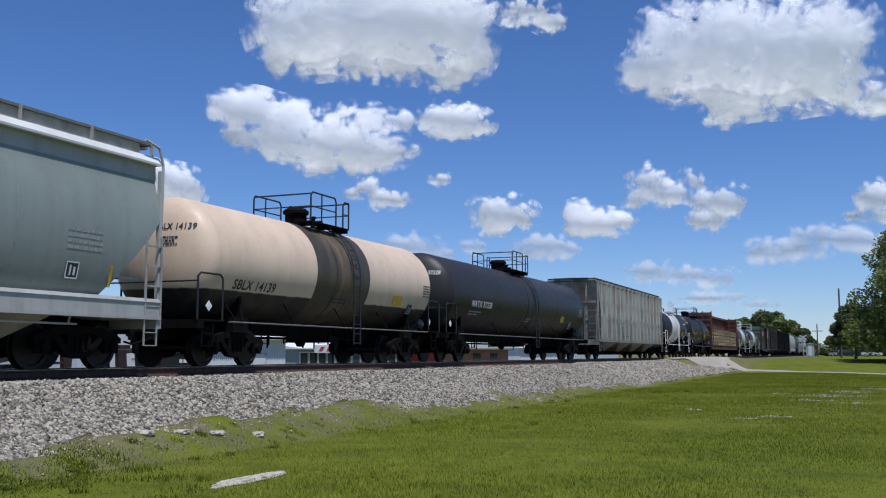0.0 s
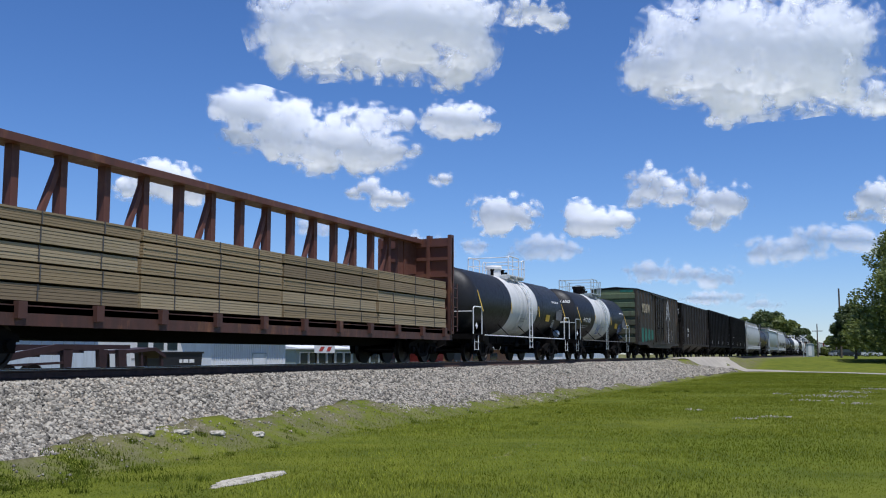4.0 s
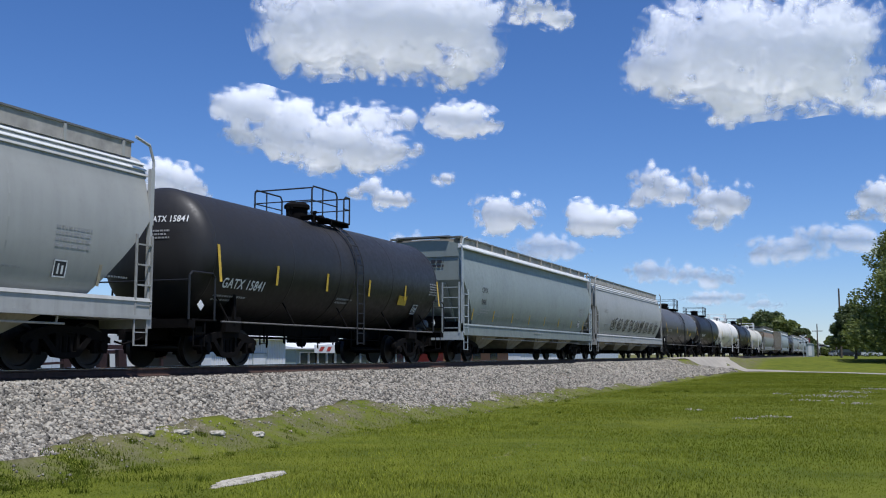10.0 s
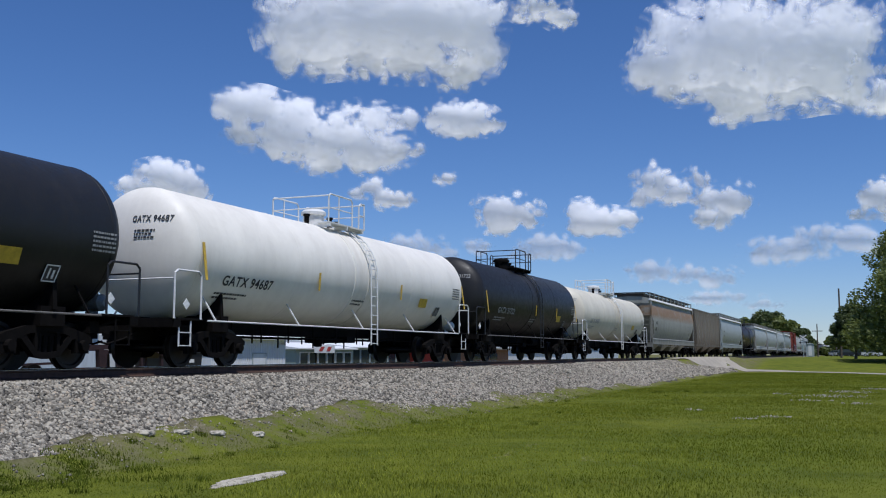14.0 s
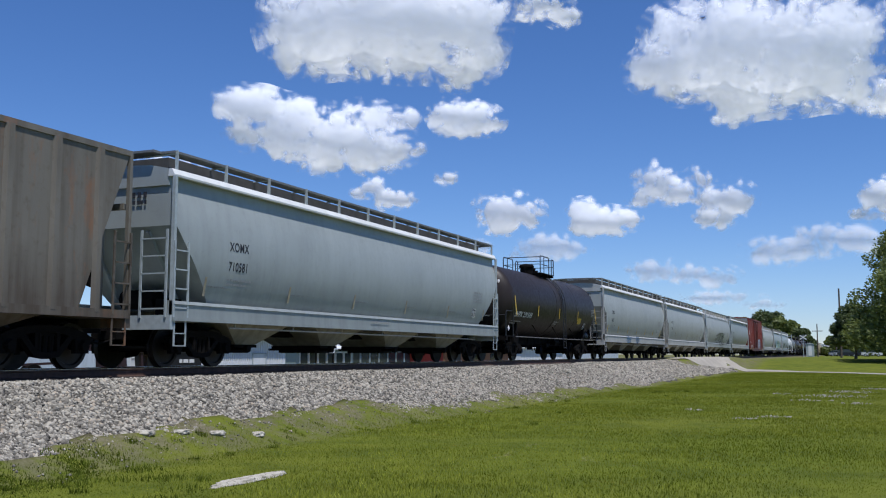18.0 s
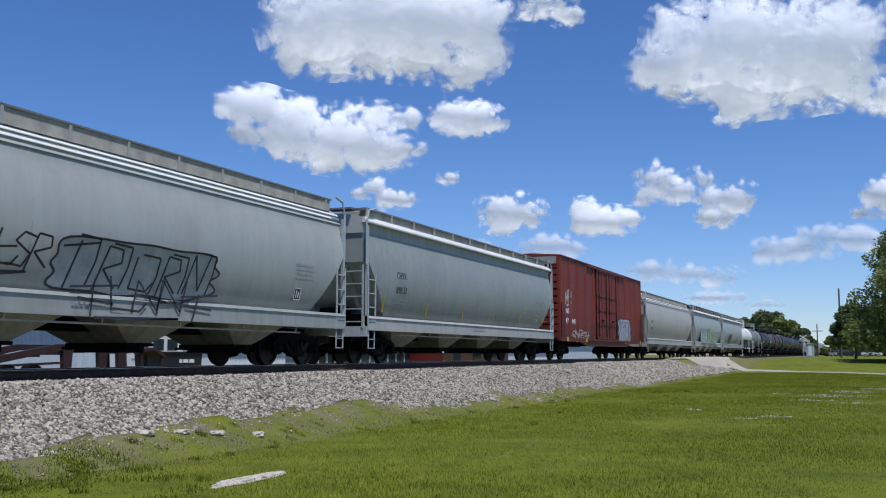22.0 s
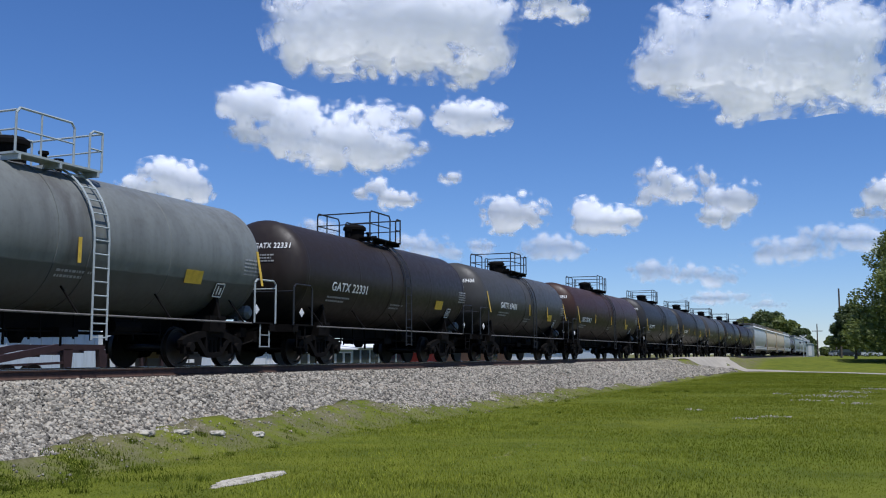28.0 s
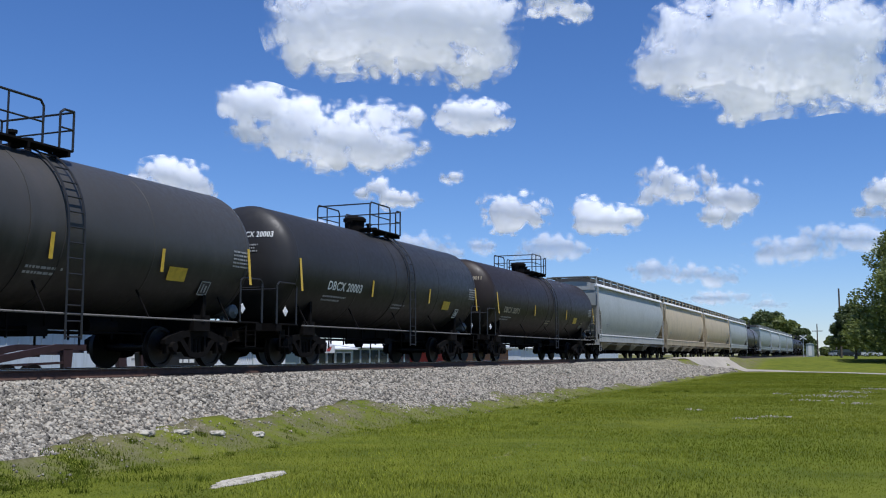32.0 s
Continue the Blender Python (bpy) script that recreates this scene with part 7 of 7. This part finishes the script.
        for y in (3.9, 5.6, 6.6):
            part("leg", Mesh().prism([(y - 0.22, 0.45), (y + 0.22, 0.45), (y + 0.10, -0.95), (y - 0.10, -0.95)], 0, 0.78, 0.96), rust, tr)
        part("rail", Mesh().bar((0.9, 0.5, -0.1), (0.9, 3.8, 0.0), 0.08), rust, tr)
        part("wheel", Mesh().lathe([(-0.14, 0.35), (-0.14, 0.46), (0.14, 0.46), (0.14, 0.35)], 0, 18), STEEL_DARK, tr, "", pose(0.95, 1.2, -0.49))
        part("wheel", Mesh().lathe([(-0.14, 0.35), (-0.14, 0.46), (0.14, 0.46), (0.14, 0.35)], 0, 18), STEEL_DARK, tr, "", pose(0.95, 2.3, -0.49))
    st = thing("steel_stand", "dark steel stand beside the trailer", "stand", "", pose(-11.2, 29.6, 0))
    part("top_beam", Mesh().prism([(0, 0.42), (1.9, 0.55), (2.5, 0.25), (2.5, 0.12), (1.8, 0.42), (0, 0.3)], 0, -0.5, 0.5), rust, st)
    for y in (0.15, 1.1, 2.3):
        part("leg", Mesh().bar((0.4, y, 0.35), (0.4, y + 0.12, -0.95), 0.12), rust, st)
        part("leg", Mesh().bar((-0.4, y, 0.35), (-0.4, y + 0.12, -0.95), 0.12), rust, st)
    for z in (-0.6, -0.2):
        part("brace", Mesh().bar((0.4, 0.2, z), (0.4, 1.2, z), 0.06), rust, st)
    bin_ = thing("dumpster", "black steel dumpster with white lettering", "dumpster", "", pose(-14.0, 36.2, 0))
    part("body", Mesh().prism([(0, -0.9), (2.6, -0.9), (2.75, 0.32), (-0.15, 0.32)], 0, -1.6, 0), BLACK_RAIL, bin_)
    part("lid", Mesh().prism([(-0.2, 0.32), (2.8, 0.32), (2.8, 0.40), (-0.2, 0.40)], 0, -1.65, 0.05), BLACK_RAIL, bin_)
    bars([(1.1, 0.16, 0.1)], WHITE_MARK, bin_, on_side(0.02, 1.0, 0.05), STACK)


def pole(x, y, height, label, arms=(0.9,)):
    wood = simple("weathered_pole_timber", (0.10, 0.08, 0.06), 0.9, 0.0, 0.4, 4.0)
    ob = thing("utility_pole", label, "pole", "utility poles", pose(x, y, lawn_at(x, y) if x > 3 else -0.9))
    part("post", Mesh().rod((0, 0, -0.3), (0, 0, height), 0.16, 10, 0.11), wood, ob)
    for a in arms:
        z = height - a
        part("crossarm", Mesh().box(-1.1, 1.1, -0.06, 0.06, z - 0.07, z + 0.07), wood, ob)
        ins = Mesh()
        for q in (-1.0, -0.5, 0.5, 1.0):
            ins.rod((q, 0, z + 0.07), (q, 0, z + 0.22), 0.04, 6)
        part("insulator", ins, WHITE_RAIL, ob)


def parked_car(at, turn, color, label, tall=1.5, long=4.6, pickup=False):
    ob = thing("parked_car", label, "car", "parked cars", pose(*at, 0, 0, turn))
    p = simple("car_paint", color, 0.3, 0.1, 0.1)
    h = tall
    low = [(-long / 2, 0.35), (long / 2, 0.35), (long / 2, 0.8), (long / 2 - 0.15, 0.95), (-long / 2 + 0.1, 1.0), (-long / 2, 0.85)]
    part("body", Mesh().prism(low, 1, -0.9, 0.9), p, ob)
    cab = [(-long / 2 + 0.25, 0.98), (long / 2 - 1.3, 0.95), (long / 2 - 2.0, h), (-long / 2 + 0.5, h)] if not pickup else [(-0.6, 0.98), (long / 2 - 1.3, 0.95), (long / 2 - 2.0, h), (-0.5, h)]
    part("cabin", Mesh().prism(cab, 1, -0.8, 0.8), GLASS, ob)
    part("roof", Mesh().box(cab[3][0] - 0.05, cab[2][0] + 0.05, -0.8, 0.8, h - 0.06, h + 0.02), p, ob)
    for x in (-long / 2 + 0.85, long / 2 - 0.9):
        for y in (-0.82, 0.82):
            w = part("wheel", Mesh().lathe([(-0.11, 0.2), (-0.11, 0.34), (0.11, 0.34), (0.11, 0.2)], 1, 16), BLACK_RAIL, ob, "", pose(x, y, 0.34))
            part("rim", Mesh().lathe([(-0.115, 0.05), (-0.115, 0.2), (0.115, 0.2), (0.115, 0.05)], 1, 12), GREY_RAIL, w)
    for y in (-0.65, 0.65):
        part("headlight", Mesh().box(long / 2 - 0.02, long / 2 + 0.02, y - 0.15, y + 0.15, 0.65, 0.78), WHITE_RAIL, ob)


def build_camper():
    """A white camper parked in the yard beyond the dumpster."""
    ob = thing("camper_van", "white camper van with dark side windows in the yard", "van", "", pose(-18.0, 38.6, -0.95))
    shell = [(0.0, 0.45), (4.6, 0.45), (4.75, 1.1), (4.1, 1.35), (3.6, 2.35), (0.2, 2.45), (0.0, 2.2)]
    part("body", Mesh().prism(shell, 0, -2.0, 0.0), WHITE_PAINT, ob)
    for y in (0.5, 1.7, 2.8):
        part("window", Mesh().box(0.0, 0.02, y, y + 0.8, 1.45, 2.0), GLASS, ob)
    part("windscreen", Mesh().prism([(4.16, 1.36), (4.19, 1.37), (3.72, 2.2), (3.69, 2.19)], 0, -1.85, -0.15), GLASS, ob)
    part("stripe", Mesh().box(0.0, 0.012, 0.1, 4.6, 0.95, 1.05), GREY_MARK, ob)
    for y in (0.95, 3.8):
        w = part("wheel", Mesh().lathe([(-0.12, 0.2), (-0.12, 0.36), (0.12, 0.36), (0.12, 0.2)], 0, 16), BLACK_RAIL, ob, "", pose(-0.1, y, 0.36))
        part("rim", Mesh().lathe([(0.10, 0.04), (0.125, 0.2), (0.10, 0.2)], 0, 12), GREY_RAIL, w)


def build_far_side():
    pole(12.7, 152.0, 9.9, "tall timber utility pole at the end of the lawn", ())
    pole(6.9, 232.0, 7.2, "timber utility pole with a crossarm by the far crossing", (1.6,))
    pole(9.5, 300.0, 8.0, "distant timber utility pole", (0.4,))
    for k, (x, y, turn, c, tall, pick, lab) in enumerate(((12.7, 255, 8, (0.015, 0.016, 0.02), 1.75, False, "dark parked car at the end of the lawn"), (15.4, 256, 6, (0.03, 0.032, 0.035), 1.7, True, "dark pickup truck parked beyond the lawn"),
                                                          (18.0, 255, 5, (0.62, 0.62, 0.6), 1.6, False, "white parked car beyond the lawn"), (11.2, 300, 20, (0.55, 0.55, 0.55), 1.6, False, "pale parked car by the road"), (9.6, 305, 15, (0.3, 0.31, 0.33), 1.5, False, "grey parked car by the road"))):
        parked_car((x, y, lawn_at(x, y)), turn, c, lab, tall, 4.6 if not pick else 5.3, pick)
    cab = thing("signal_cabinet", "silver signal cabinet beside the far crossing", "cabinet", "", pose(6.6, 200, lawn_at(6.6, 200)))
    part("case", Mesh().box(-0.7, 0.7, -0.6, 0.6, 0.1, 2.5), GREY_RAIL, cab)
    part("roof", Mesh().prism([(-0.8, 2.5), (0.8, 2.5), (0, 2.75)], 1, -0.7, 0.7), GREY_RAIL, cab)
    part("door", Mesh().box(-0.3, 0.3, -0.64, -0.6, 0.3, 2.2), WHITE_RAIL, cab)
    cross = thing("crossing_signal", "crossing signal mast with white crossbuck", "signal", "", pose(5.6, 196, lawn_at(5.6, 196)))
    part("mast", Mesh().rod((0, 0, 0), (0, 0, 4.2), 0.07, 8), GREY_RAIL, cross)
    part("crossbuck", Mesh().bar((-0.6, -0.1, 3.3), (0.6, -0.1, 4.1), 0.04, 0.2).bar((-0.6, -0.14, 4.1), (0.6, -0.14, 3.3), 0.04, 0.2), WHITE_RAIL, cross)
    part("lamp_bar", Mesh().box(-0.7, 0.7, -0.05, 0.05, 2.65, 2.75).rod((-0.55, -0.08, 2.7), (-0.55, 0.02, 2.7), 0.16, 10).rod((0.55, -0.08, 2.7), (0.55, 0.02, 2.7), 0.16, 10), STEEL_DARK, cross)


build_grass()
build_lawn_stones()
build_drive()
build_trees()
build_beyond()
build_far_side()
build_camper()


motions()
